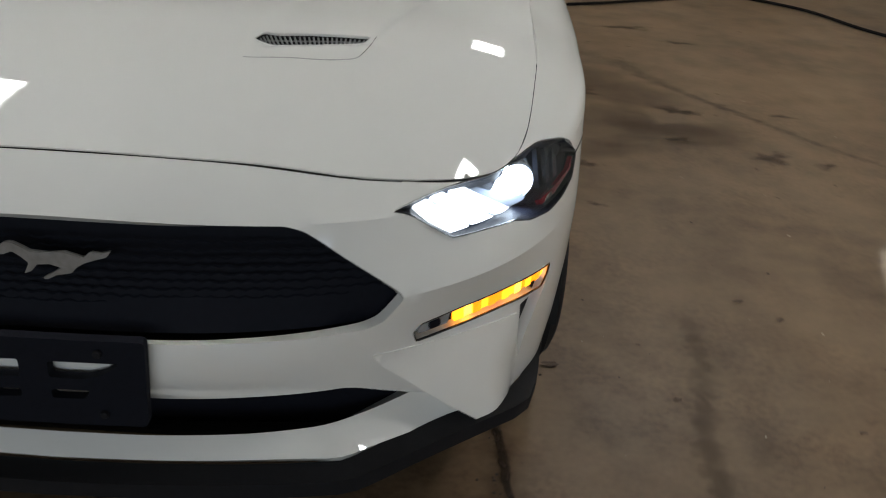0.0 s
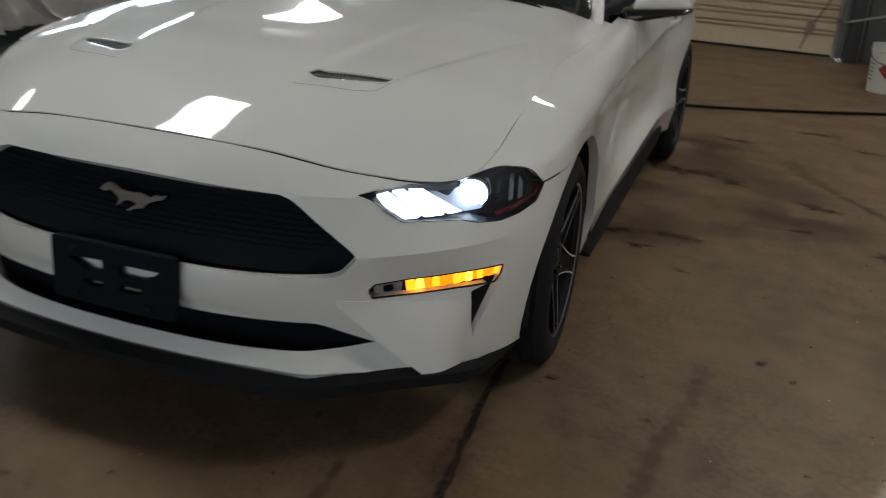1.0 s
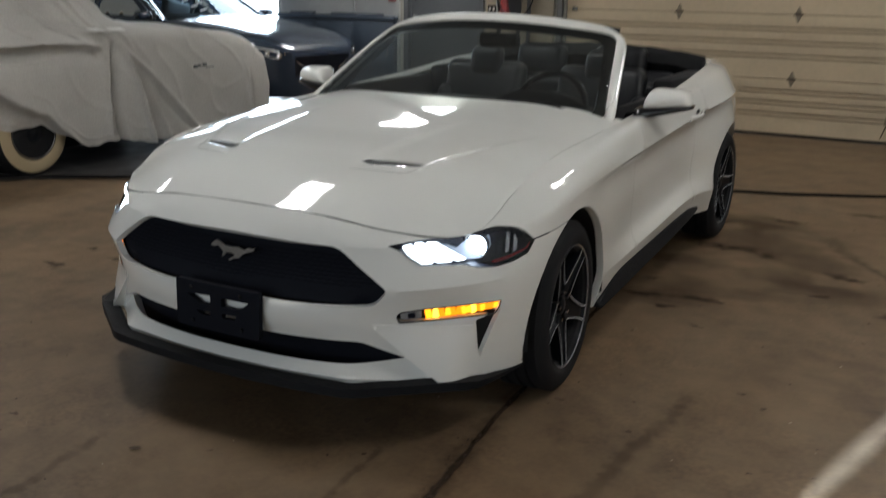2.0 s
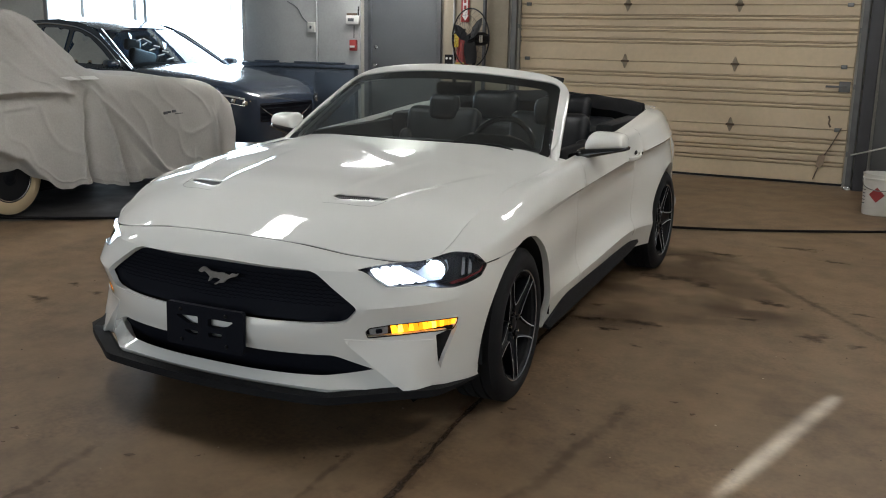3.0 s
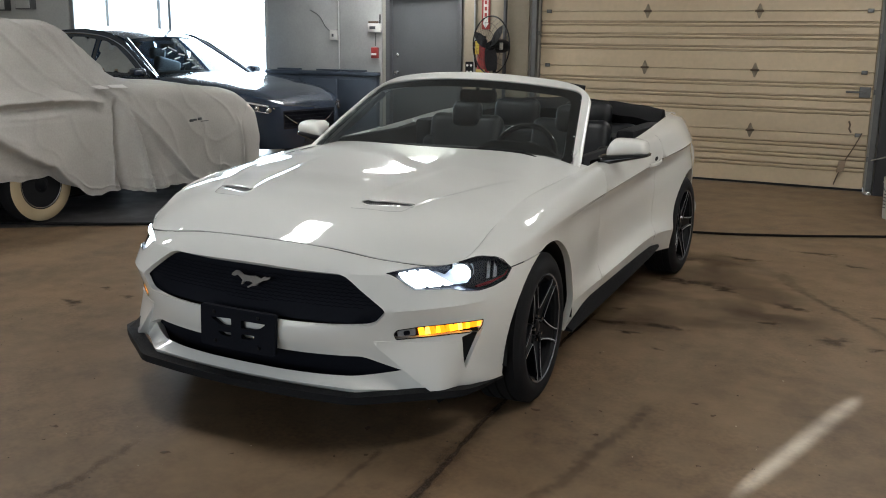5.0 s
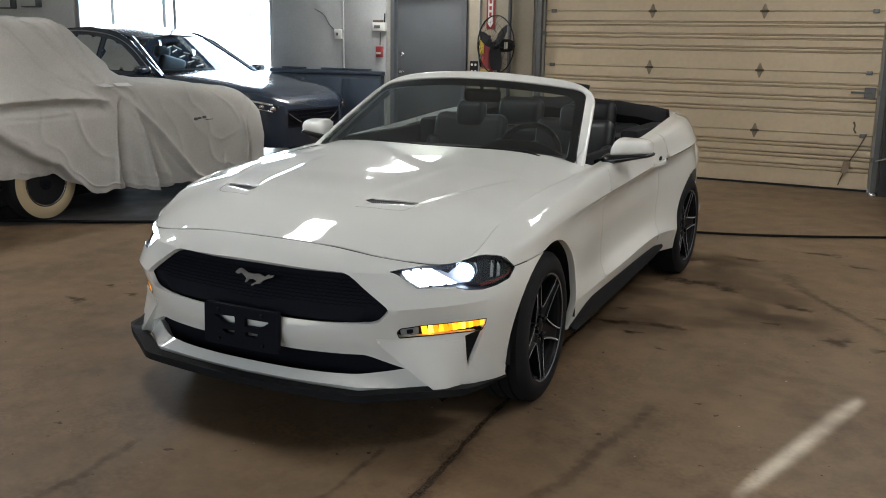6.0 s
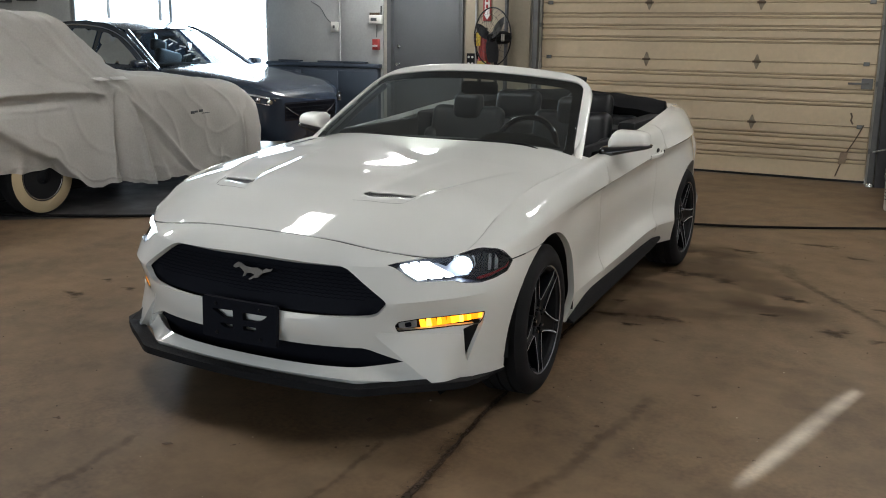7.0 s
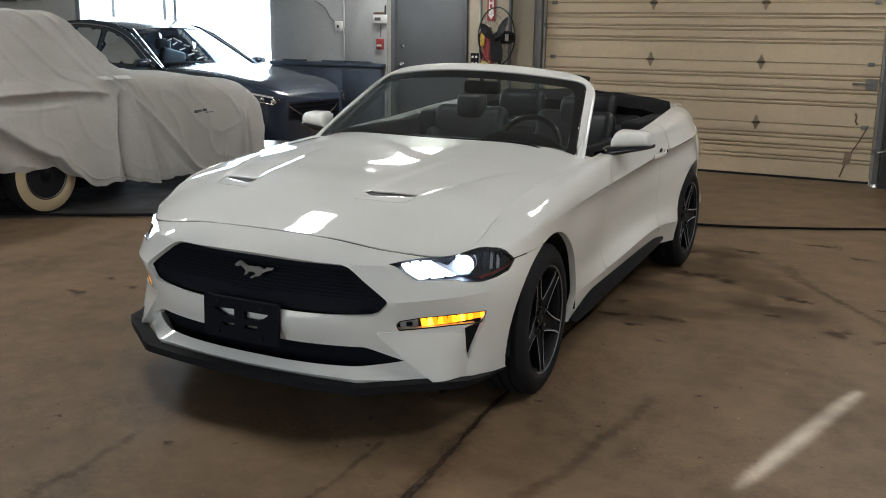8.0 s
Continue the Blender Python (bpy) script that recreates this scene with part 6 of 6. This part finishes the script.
SQUARE = [(-1, 0), (1, 0), (1, 1), (-1, 1)]
part("windshield", patch(top_skin(((1.74, 1.07, .80), (2.56, 1.525, .60))), SQUARE, [], step=.1, flange=0), DARK_GLASS, suv, "clear sloping windshield")
part("rear_window", patch(top_skin(((4.72, 1.08, .72), (4.3, 1.55, .56))), SQUARE, [], step=.1, flange=0), DARK_GLASS, suv)
def crown(a, b):
    """The roof, highest over the seats."""
    return np.stack([-(2.54 + 1.78 * b) - .10 * a**2 * (1 - b), a * (.61 - .04 * b), 1.53 + .045 * b + .42 * b * (1 - b) - .045 * a**2], -1)


part("roof", patch(crown, SQUARE, [], step=.08, flange=.05), NAVY_BLACK, suv)
for s in (-1, 1):
    part("windshield_pillar", tube([tuple(p) for p in top_skin(((1.74, 1.06, .80), (2.56, 1.515, .60)))(np.full(8, s * 1.0), np.linspace(0, 1, 8))], .032, 8), NAVY_BLACK, suv)
    part("rear_pillar", tube([tuple(p) for p in top_skin(((4.74, 1.06, .74), (4.3, 1.55, .56)))(np.full(8, s * 1.0), np.linspace(0, 1, 8))], .05, 8), NAVY_BLACK, suv)
# white paint-pen strokes, as plain bars
CHALK = material("white_marker", (0.8, 0.8, 0.8), rough=0.8)
pane = top_skin(((1.74, 1.075, .80), (2.56, 1.53, .60)))
for k, (a0, b0, a1, b1) in enumerate([(-.52, .62, -.40, .66), (-.50, .50, -.36, .56), (-.34, .68, -.26, .56), (-.46, .36, -.32, .40), (-.28, .48, -.18, .44), (-.40, .22, -.24, .26), (-.22, .34, -.12, .30), (-.30, .12, -.14, .16)]):
    part("marker_bar", tube([tuple(p + np.array([.006, 0, .008])) for p in pane(np.linspace(a0, a1, 4), np.linspace(b0, b1, 4))], .009, 5), CHALK, suv, "plain white marker bar")
# cabin contents
for y in (-.38, .38):
    part("seat", seat_piece(.44, .12, .50, .05), LEATHER, suv, m=pose(-3.22, y, .73, 0, 14, 90))
    part("seat_headrest", seat_piece(.26, .09, .17, .04), LEATHER, suv, m=pose(-3.32, y, 1.20, 0, 8, 90))
part("back_seat", seat_piece(1.2, .14, .42, .05), LEATHER, suv, m=pose(-3.9, 0, .73, 0, 14, 90))
part("dashboard", box((-2.45, -.72, .98), (-1.95, .72, 1.08), .03), DASH, suv)
part("steering_wheel", lathe([(.18 + .014 * math.cos(radians(45 * k)), .014 * math.sin(radians(45 * k))) for k in range(9)], 32, "X"), LEATHER, suv, m=pose(-2.50, .36, 1.10, 0, 22, 0))
part("inner_mirror", box((-2.60, -.12, 1.37), (-2.57, .12, 1.43), .012), GLOSS_BLACK, suv)
# front: lamps, grille, mirrors
for s in (-1, 1):
    hl = new("headlamp")
    hl.parent = suv
    tagged(hl, "clear headlamp with a bright strip")
    path = [(-.10, s * .60, .70), (-.20, s * .68, .725), (-.42, s * .785, .76)]
    part("lamp_body", sweep(path, round_profile(.05, .13, .02), up=(0, 0, 1)), LAMP_BLACK, hl)
    part("lamp_strip", sweep([(x + .028, y + s * .02, z + .045) for x, y, z in path], round_profile(.03, .026, .006)), CHROME, hl)
    part("lamp_strip", sweep([(x + .030, y + s * .022, z - .035) for x, y, z in path], round_profile(.02, .012, .004)), CHROME, hl)
    for x, y, z in (path[0], path[1]):
        part("lamp_bulb", lathe([(0, .04), (.025, .035), (.035, .015), (.035, 0)], 20), CHROME, hl, m=Matrix.Translation((x + .01, y + s * .012, z)))
    part("side_mirror", box((-2.05, s * .98 - .09, 1.045), (-1.90, s * .98 + .09, 1.145), .04, 3), NAVY_BLACK, suv)
    part("chrome_wing", tube([(-.05, s * .57, .725), (-.01, s * .46, .66), (.012, s * .34, .58), (.016, s * .24, .53)], .009, 8), CHROME, suv, "chrome strip beside the grille")
gr = part("grille", box((-.05, -.46, .46), (.004, .46, .70), .02), GRILLE_BLACK, suv, "black grille with dark bars")
for k in range(5):
    part("grille_bar", tube([(.004, -.44, .49 + .045 * k), (.012, 0, .49 + .045 * k), (.004, .44, .49 + .045 * k)], .006, 6), GRILLE_BLACK, gr)
for x in (-.98, -3.85):
    for s in (-1, 1):
        w = new("wheel")
        w.parent = suv
        part("tyre", lathe([(.23, -.10), (.32, -.11), (.35, -.08), (.352, 0), (.35, .08), (.32, .11), (.23, .10)], 48, "Y"), RUBBER, w)
        part("rim", lathe([(.235, -.09), (.20, -.09), (.06, -.10), (0, -.10)], 40, "Y"), GALV, w)
        part("rim", lathe([(.235, .09), (.20, .09), (.06, .10), (0, .10)], 40, "Y"), GALV, w)
        w.matrix_basis = Matrix.Translation((x, s * .78, .352))
        tagged(w, "dark tyre on a grey alloy wheel")

# ---- things by the right-hand pier ----
PAIL = material("white_pail_plastic", (0.60, 0.58, 0.53), rough=0.45, blot=0.3, blot_scale=7, dark=(0.36, 0.33, 0.28))


def make_pail(label, x, y, r=.145, h=.37):
    p = tagged(new("plastic_pail"), label, "pail", "pails by the wall")
    part("pail_body", lathe([(0, 0), (r * .90, 0), (r * .92, .01), (r, h * .86), (r * 1.05, h * .87), (r * 1.05, h * .90), (r * 1.01, h * .91), (r * 1.04, h * .97), (r * 1.05, h), (r * .99, h), (r * .96, h * .9), (r * .88, .012), (0, .012)], 40, "Z"), PAIL, p)
    part("pail_handle", tube(curve_points([(-r * 1.06, 0, h * .84), (-r * .9, -r * .5, h * .70), (0, -r * 1.12, h * .62), (r * .9, -r * .5, h * .70), (r * 1.06, 0, h * .84)], 16), .004, 6), GALV, p)
    p.location = (x, y, 0)
    return p


pail = make_pail("white plastic pail with a red diamond label", 2.19, 6.55)
c, rr = radians(-98), .1455
bm = bmesh.new()
grid = {}
for i in range(9):
    for j in range(9):
        a, b = (i - 4) / 4 * .034, (j - 4) / 4 * .034
        u, v, wide = a - b, a + b, rr * (1 + .05 * (a + b) / .3)
        grid[i, j] = bm.verts.new((wide * math.cos(c + u / rr), wide * math.sin(c + u / rr), .19 + v))
for i in range(8):
    for j in range(8):
        bm.faces.new((grid[i, j], grid[i + 1, j], grid[i + 1, j + 1], grid[i, j + 1]))
part("hazard_diamond", bm, RED_PAINT, pail, "red diamond hazard label")
for k in range(5):
    a = radians(-150)
    part("print_bar", box((-.02, -.0035, .10 + .03 * k), (.02, .0, .108 + .03 * k), .0005), GREY_DOOR, pail, "plain grey bar of print", m=Matrix.Translation((.142 * math.cos(a), .142 * math.sin(a), 0)) @ Matrix.Rotation(a + math.pi / 2, 4, "Z"))
make_pail("white plastic pail standing behind another", 2.45, 6.95)
make_pail("grimy plastic pail beside an old tyre", 2.50, 6.52, .12, .32)
tyre = tagged(new("old_tyre"), "worn black tyre standing against the wall", "tyre")
part("tyre_body", tyre_bm(.22, .33, .20), RUBBER, tyre)
tyre.matrix_world = pose(2.98, 6.35, .328, 0, 8, 25)
broom = tagged(new("long_handle"), "brown wooden handle leaning on the wall", "broom")
part("stick", tube([(2.34, 7.0, .02), (2.52, 7.92, 1.75)], .016, 8), material("brown_wood", (0.22, 0.12, 0.06), rough=0.6, blot=0.4, blot_scale=8), broom)
part("broom_head", box((2.22, 6.94, .005), (2.46, 7.04, .07), .01), DARK_RUBBER, broom)
rack = tagged(new("tool_stand"), "low black steel stand with odds and ends", "stand")
for x in (2.24, 2.70):
    for y in (6.85, 7.25):
        part("leg", tube([(x, y, 0), (x, y, .62)], .014, 8), BLACK_TRIM, rack)
part("shelf", box((2.2, 6.8, .50), (2.75, 7.3, .53), .004), BLACK_TRIM, rack)
for x, y, h in ((2.30, 6.92, .10), (2.42, 7.05, .07), (2.58, 6.95, .13)):
    thing("small_canister", lathe([(0, 0), (.05, 0), (.052, .005), (.052, h), (.03, h + .02), (0, h + .02)], 20, "Z"), material("dull_blue_tin", (0.06, 0.09, 0.16), rough=0.4, blot=0.3, blot_scale=20), "small dark tin on a low stand", "tin", "tins on the stand", m=Matrix.Translation((x, y, .53)))
part("rod", tube([(1.86, 7.90, .36), (2.22, 7.27, .535)], .008, 8), WHITE_PLASTIC, rack, "thin pale rod")
thing("floor_puck", lathe([(0, 0), (.045, 0), (.045, .02), (.03, .04), (0, .042)], 20, "Z"), CHROME, "small bright metal stop on the floor", "door stop", m=Matrix.Translation((1.86, 7.86, 0)))

# ---- on the floor ----
CABLE = material("black_cable", (0.008, 0.007, 0.007), rough=0.7, spec=0.1)
thing("floor_cable", tube(curve_points([(-.9, 4.72, .013), (.3, 4.86, .013), (.73, 4.94, .013), (1.02, 5.02, .013), (1.5, 5.22, .013), (2.12, 5.54, .013), (2.65, 5.78, .013), (3.05, 5.50, .013), (3.35, 4.90, .013), (3.8, 4.3, .013)], 70), .0105, 8), CABLE, "thin black cable lying on the floor", "cable")
thing("floor_cable", tube(curve_points([(-6.8, 1.6, .013), (-5.4, 2.05, .013), (-4.45, 2.40, .013), (-3.81, 2.71, .013), (-3.0, 3.2, .013), (-2.0, 3.7, .013)], 50), .012, 8), CABLE, "thin black cable lying on the floor", "cable")
def stain_material(name, colour, strength, ragged=0.9, scale=22.0, rough=0.55):
    """Dirt that thins out towards its edge."""
    m = material(name, colour, rough=rough, spec=0.2, grain=0.4, grain_scale=30)
    N, L = m.node_tree.nodes, m.node_tree.links
    bsdf, out = N["Principled BSDF"], N["Material Output"]
    fade, tex, co = N.new("ShaderNodeAttribute"), N.new("ShaderNodeTexNoise"), N.new("ShaderNodeTexCoord")
    fade.attribute_name = "fade"
    tex.inputs["Scale"].default_value, tex.inputs["Detail"].default_value = scale, 8
    L.new(co.outputs["Object"], tex.inputs["Vector"])
    spread, add, ramp = N.new("ShaderNodeMapRange"), N.new("ShaderNodeMath"), N.new("ShaderNodeMapRange")
    spread.inputs[1].default_value, spread.inputs[2].default_value = 0.25, 0.75
    spread.inputs[3].default_value, spread.inputs[4].default_value = -ragged / 2, ragged / 2
    L.new(tex.outputs["Fac"], spread.inputs[0])
    L.new(fade.outputs["Fac"], add.inputs[0])
    L.new(spread.outputs[0], add.inputs[1])
    ramp.inputs[1].default_value, ramp.inputs[2].default_value, ramp.inputs[4].default_value = 0.30, 1.05, strength
    L.new(add.outputs[0], ramp.inputs[0])
    clear, mix = N.new("ShaderNodeBsdfTransparent"), N.new("ShaderNodeMixShader")
    L.new(ramp.outputs[0], mix.inputs[0])
    L.new(clear.outputs[0], mix.inputs[1])
    L.new(bsdf.outputs[0], mix.inputs[2])
    L.new(mix.outputs[0], out.inputs[0])
    return m


TAR = stain_material("crack_dirt", (0.056, 0.036, 0.025), 0.92, 0.6, 45)
OIL = stain_material("oil_stain", (0.050, 0.032, 0.021), 0.62, 0.9, 20)
FAINT = stain_material("faint_stain", (0.070, 0.046, 0.029), 0.33, 0.8, 18)
DAMP = stain_material("old_oil_patch", (0.085, 0.051, 0.029), 0.50, 0.5, 3.5)


def floor_crack(pts, width, seed, mat=TAR, height=.0020):
    """A ragged dirt-filled crack, thinning to both sides."""
    bm = bmesh.new()
    fade = bm.verts.layers.float.new("fade")
    prev = None
    n = 260
    wide = (-1.35, -.55, .55, 1.35) if mat is TAR else (-2, -.35, .35, 2)
    for i, (x, y) in enumerate(curve_points(pts, n)):
        rough_edge = [.85 + .55 * noise.noise(Vector((i * .11, seed, 4 + side))) + .35 * noise.noise(Vector((i * .37, seed, 9 + side))) for side in (0, 1)]
        w = width * (1 + 1.8 * max(0, 1 - i / 100))
        x += .006 * math.sin(i * .08 + seed) + .003 * noise.noise(Vector((i * .2, seed, 2)))
        end = min(1, i / 34, (n - 1 - i) / 34)
        row = [bm.verts.new((x + k * w * rough_edge[k > 0], y, height)) for k in wide]
        for v, f in zip(row, (0, 1, 1, 0)):
            v[fade] = f * end * (.90 + .22 * noise.noise(Vector((i * .035, seed, 0))))
        if prev:
            for a in range(3):
                bm.faces.new((prev[a], prev[a + 1], row[a + 1], row[a]))
        prev = row
    return thing("floor_crack", bm, mat, "dark dirt-filled crack in the concrete" if mat is TAR else "faint dirty line along the concrete", "crack", "cracks in the floor", kind="structure")


floor_crack([(.93, -1.3), (.90, -.60), (.872, -.20), (.842, .20), (.815, .53), (.80, .80), (.76, 1.4), (.70, 2.6)], .0145, 1)
floor_crack([(.95, -1.4), (.90, -.60), (.86, -.0), (.79, .66), (.75, 1.2)], .05, 11, FAINT, .0012)
floor_crack([(.62, -1.0), (.59, -.34), (.59, -.06), (.55, .23)], .016, 2, FAINT)
floor_crack([(-.22, -1.1), (-.26, -.76), (-.27, -.56), (-.30, -.38), (-.33, -.20)], .026, 3, FAINT)
floor_crack([(1.18, -.75), (1.20, -.35), (1.23, .0), (1.29, .23), (1.32, .53), (1.36, .79), (1.40, 1.2)], .032, 4, FAINT)
floor_crack([(1.50, 4.0), (1.60, 3.70), (1.89, 3.19), (2.10, 2.91), (2.28, 2.64), (2.6, 2.3)], .035, 5, FAINT)


def scatter(name, places, seed, colour, label):
    """Many small crumbs lying on the floor, as one mesh."""
    r0 = random.Random(seed)
    verts, faces = [], []
    for x, y, q in places:
        base, turn = len(verts), 6.28 * r0.random()
        for k in range(5):
            a = turn + 6.28 * k / 5
            verts.append((x + q * (.7 + .6 * r0.random()) * math.cos(a), y + q * (.7 + .6 * r0.random()) * math.sin(a), .0008))
        verts.append((x, y, .0008 + q * .7))
        faces += [(base + k, base + (k + 1) % 5, base + 5) for k in range(5)]
    me = bpy.data.meshes.new(name)
    me.from_pydata(verts, [], faces)
    me.materials.append(material(name, colour, rough=0.8))
    tagged(new(name, me), label, "grit", kind="stuff")


r0 = random.Random(19)
beside = []
for _ in range(170):
    y = -1.0 + 1.7 * r0.random() ** 1.5
    beside.append((.885 - .085 * (y + .5) + r0.gauss(0, .022 + .012 * max(0, .2 - y)), y, .0012 + .0035 * r0.random() ** 2))
scatter("crack_grit", beside, 20, (0.04, 0.03, 0.024), "dark crumbs of dirt along the cracked concrete")
loose = [(-2.6 + 5.4 * r0.random(), -1.2 + 6.2 * r0.random(), .0012 + .0052 * r0.random() ** 4) for _ in range(620)]
scatter("floor_grit", loose, 21, (0.05, 0.036, 0.026), "dark grit strewn over the concrete")
pale = [(-1.0 + 3.6 * r0.random(), -1.2 + 4.6 * r0.random(), .001 + .004 * r0.random() ** 4) for _ in range(130)]
scatter("pale_chips", pale, 22, (0.42, 0.36, 0.28), "pale chips of concrete strewn over the floor")


def blotch(x, y, r, seed, z=.0030, stretch=1.0):
    """A spot that fades out from its middle."""
    rr = random.Random(seed)
    ph = [rr.random() * 6.28 for _ in range(5)]
    bm = bmesh.new()
    fade = bm.verts.layers.float.new("fade")
    mid = bm.verts.new((x, y, z))
    mid[fade] = 1.0
    rings = []
    for f, value in ((.5, .85), (1.0, .40), (1.45, 0.0)):
        ring = []
        for k in range(28):
            a = 2 * math.pi * k / 28
            q = f * r * (1 + .30 * math.sin(2 * a + ph[0]) + .22 * math.sin(3 * a + ph[1]) + .14 * math.sin(5 * a + ph[2]))
            v = bm.verts.new((x + q * math.cos(a) * stretch, y + q * math.sin(a), z))
            v[fade] = value
            ring.append(v)
        rings.append(ring)
    for k in range(28):
        bm.faces.new((mid, rings[0][k], rings[0][(k + 1) % 28]))
        for p, q in zip(rings, rings[1:]):
            bm.faces.new((p[k], q[k], q[(k + 1) % 28], p[(k + 1) % 28]))
    return bm


SPOTS = [(.82, 2.48, .022, 1.8), (.86, 2.19, .044, 1.8), (1.00, 2.05, .030, 1.8), (1.14, 2.25, .048, 2.0), (1.03, 3.31, .085, 1.8), (1.28, 3.23, .050, 1.6), (2.02, 2.43, .060, 1.6), (1.98, 4.32, .040, 1.8), (1.25, 4.17, .055, 1.8), (1.72, 3.00, .055, 1.6), (1.20, 1.85, .022, 1.6), (-2.16, 1.33, .028, 1.6), (-1.90, 1.25, .032, 1.5), (1.72, 4.64, .060, 1.8), (1.65, 2.60, .025, 1.8), (2.22, 2.38, .032, 1.6), (2.22, 3.01, .032, 1.6), (-2.09, 1.00, .048, 1.6)]
for i, (x, y, r, st) in enumerate(SPOTS):
    thing("oil_spot", blotch(x, y, r, i, stretch=st), OIL, "dark oil stain on the concrete", "stain", "oil stains on the floor", kind="structure")
for i, (x, y, r, st) in enumerate([(.98, 4.05, .30, 1.1), (1.22, 3.42, .34, 1.4), (1.02, 2.35, .24, 1.5), (1.55, 2.75, .22, 1.5), (.70, 3.0, .26, 1.2)]):
    thing("oil_patch", blotch(x, y, r, 60 + i, z=.0014 + .0002 * i, stretch=st), DAMP, "broad faded brown oil patch on the concrete", "stain", "oil patches on the floor", kind="structure")
LEAF = material("dry_leaf", (0.10, 0.065, 0.04), rough=0.8, blot=0.4, blot_scale=40)
for i, (x, y, r) in enumerate([(-.14, -.30, .022), (.09, -.19, .012), (.42, .27, .022), (.45, -.02, .010), (.55, .05, .010), (1.55, 1.18, .022), (1.65, 1.08, .014), (1.27, .65, .014), (1.21, .90, .008), (1.70, .56, .014), (1.89, .63, .008), (.96, .78, .022), (.97, 1.64, .010), (1.91, 2.29, .012), (1.91, 2.00, .011), (-.64, -.44, .010), (-.71, -.33, .020), (.81, 2.46, .018)]):
    r0 = random.Random(40 + i)
    r *= .66
    bm = bmesh.new()
    ring = []
    for k in range(9):
        a = 2 * math.pi * k / 9
        q = r * (.7 + .6 * r0.random())
        ring.append(bm.verts.new((q * 1.5 * math.cos(a), q * .8 * math.sin(a), .004 + .006 * r0.random())))
    c = bm.verts.new((0, 0, .009))
    for k in range(9):
        bm.faces.new((ring[k], ring[(k + 1) % 9], c))
    thing("dry_leaf", bm, LEAF, "small curled dry leaf on the floor", "leaf", "dry leaves on the floor", m=pose(x, y, -.002, 0, 0, r0.random() * 360))


# near-black sheet over the concrete round the covered saloon
DARK_CONCRETE = material("dark_concrete", (0.022, 0.021, 0.023), rough=0.5, blot=0.5, blot_scale=1.4, dark=(0.045, 0.040, 0.037), grain=0.4, grain_scale=14, rough_vary=0.12)
rr = random.Random(77)
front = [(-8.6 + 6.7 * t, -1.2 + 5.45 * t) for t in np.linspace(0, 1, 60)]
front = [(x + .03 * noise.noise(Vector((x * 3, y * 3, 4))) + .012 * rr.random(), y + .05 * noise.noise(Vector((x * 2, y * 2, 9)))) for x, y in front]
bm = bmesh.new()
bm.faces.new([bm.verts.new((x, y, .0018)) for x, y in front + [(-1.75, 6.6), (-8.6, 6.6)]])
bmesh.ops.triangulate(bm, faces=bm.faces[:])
thing("dark_floor_area", bm, DARK_CONCRETE, "dark concrete round the covered saloon", "floor", kind="structure")

# ---- ceiling lamps: open fixtures with six tubes ----
HOUSING = material("lamp_housing_white", (0.7, 0.7, 0.68), rough=0.4)
TUBE_GLOW = material("fluorescent_tube", (0.9, 0.9, 0.9), rough=0.4, emit=(0.98, 0.99, 0.985), emit_power=LAMP_POWER)


def make_fixture(height):
    fx = tagged(new("ceiling_lamp"), "lit six-tube fluorescent lamp hanging from the ceiling", "lamp", "ceiling lamps")
    part("lamp_case", box((-.28, -.58, .03), (.28, .58, .09), .01), HOUSING, fx)
    for k in range(6):
        x = -.2225 + .089 * k
        part("tube", tube([(x, -.53, 0), (x, .53, 0)], .042, 8), TUBE_GLOW, fx, "glowing tube")
    for y in (-.4, .4):
        part("hanger", tube([(0, y, .08), (0, y, TOP - height)], .006, 6), GALV, fx)
    fx.location.z = height
    return fx


fx = make_fixture(LAMPS[0][2])
fx.location.x, fx.location.y = LAMPS[0][:2]
fx.rotation_euler.z = radians(-18)
for x, y, z in LAMPS[1:]:
    if z == LAMPS[0][2]:
        copy_thing(fx, Matrix.Translation((x, y, z)))
    else:
        # out of view, hung low to put its reflection on the hood
        low = make_fixture(z)
        low.location.x, low.location.y = x, y
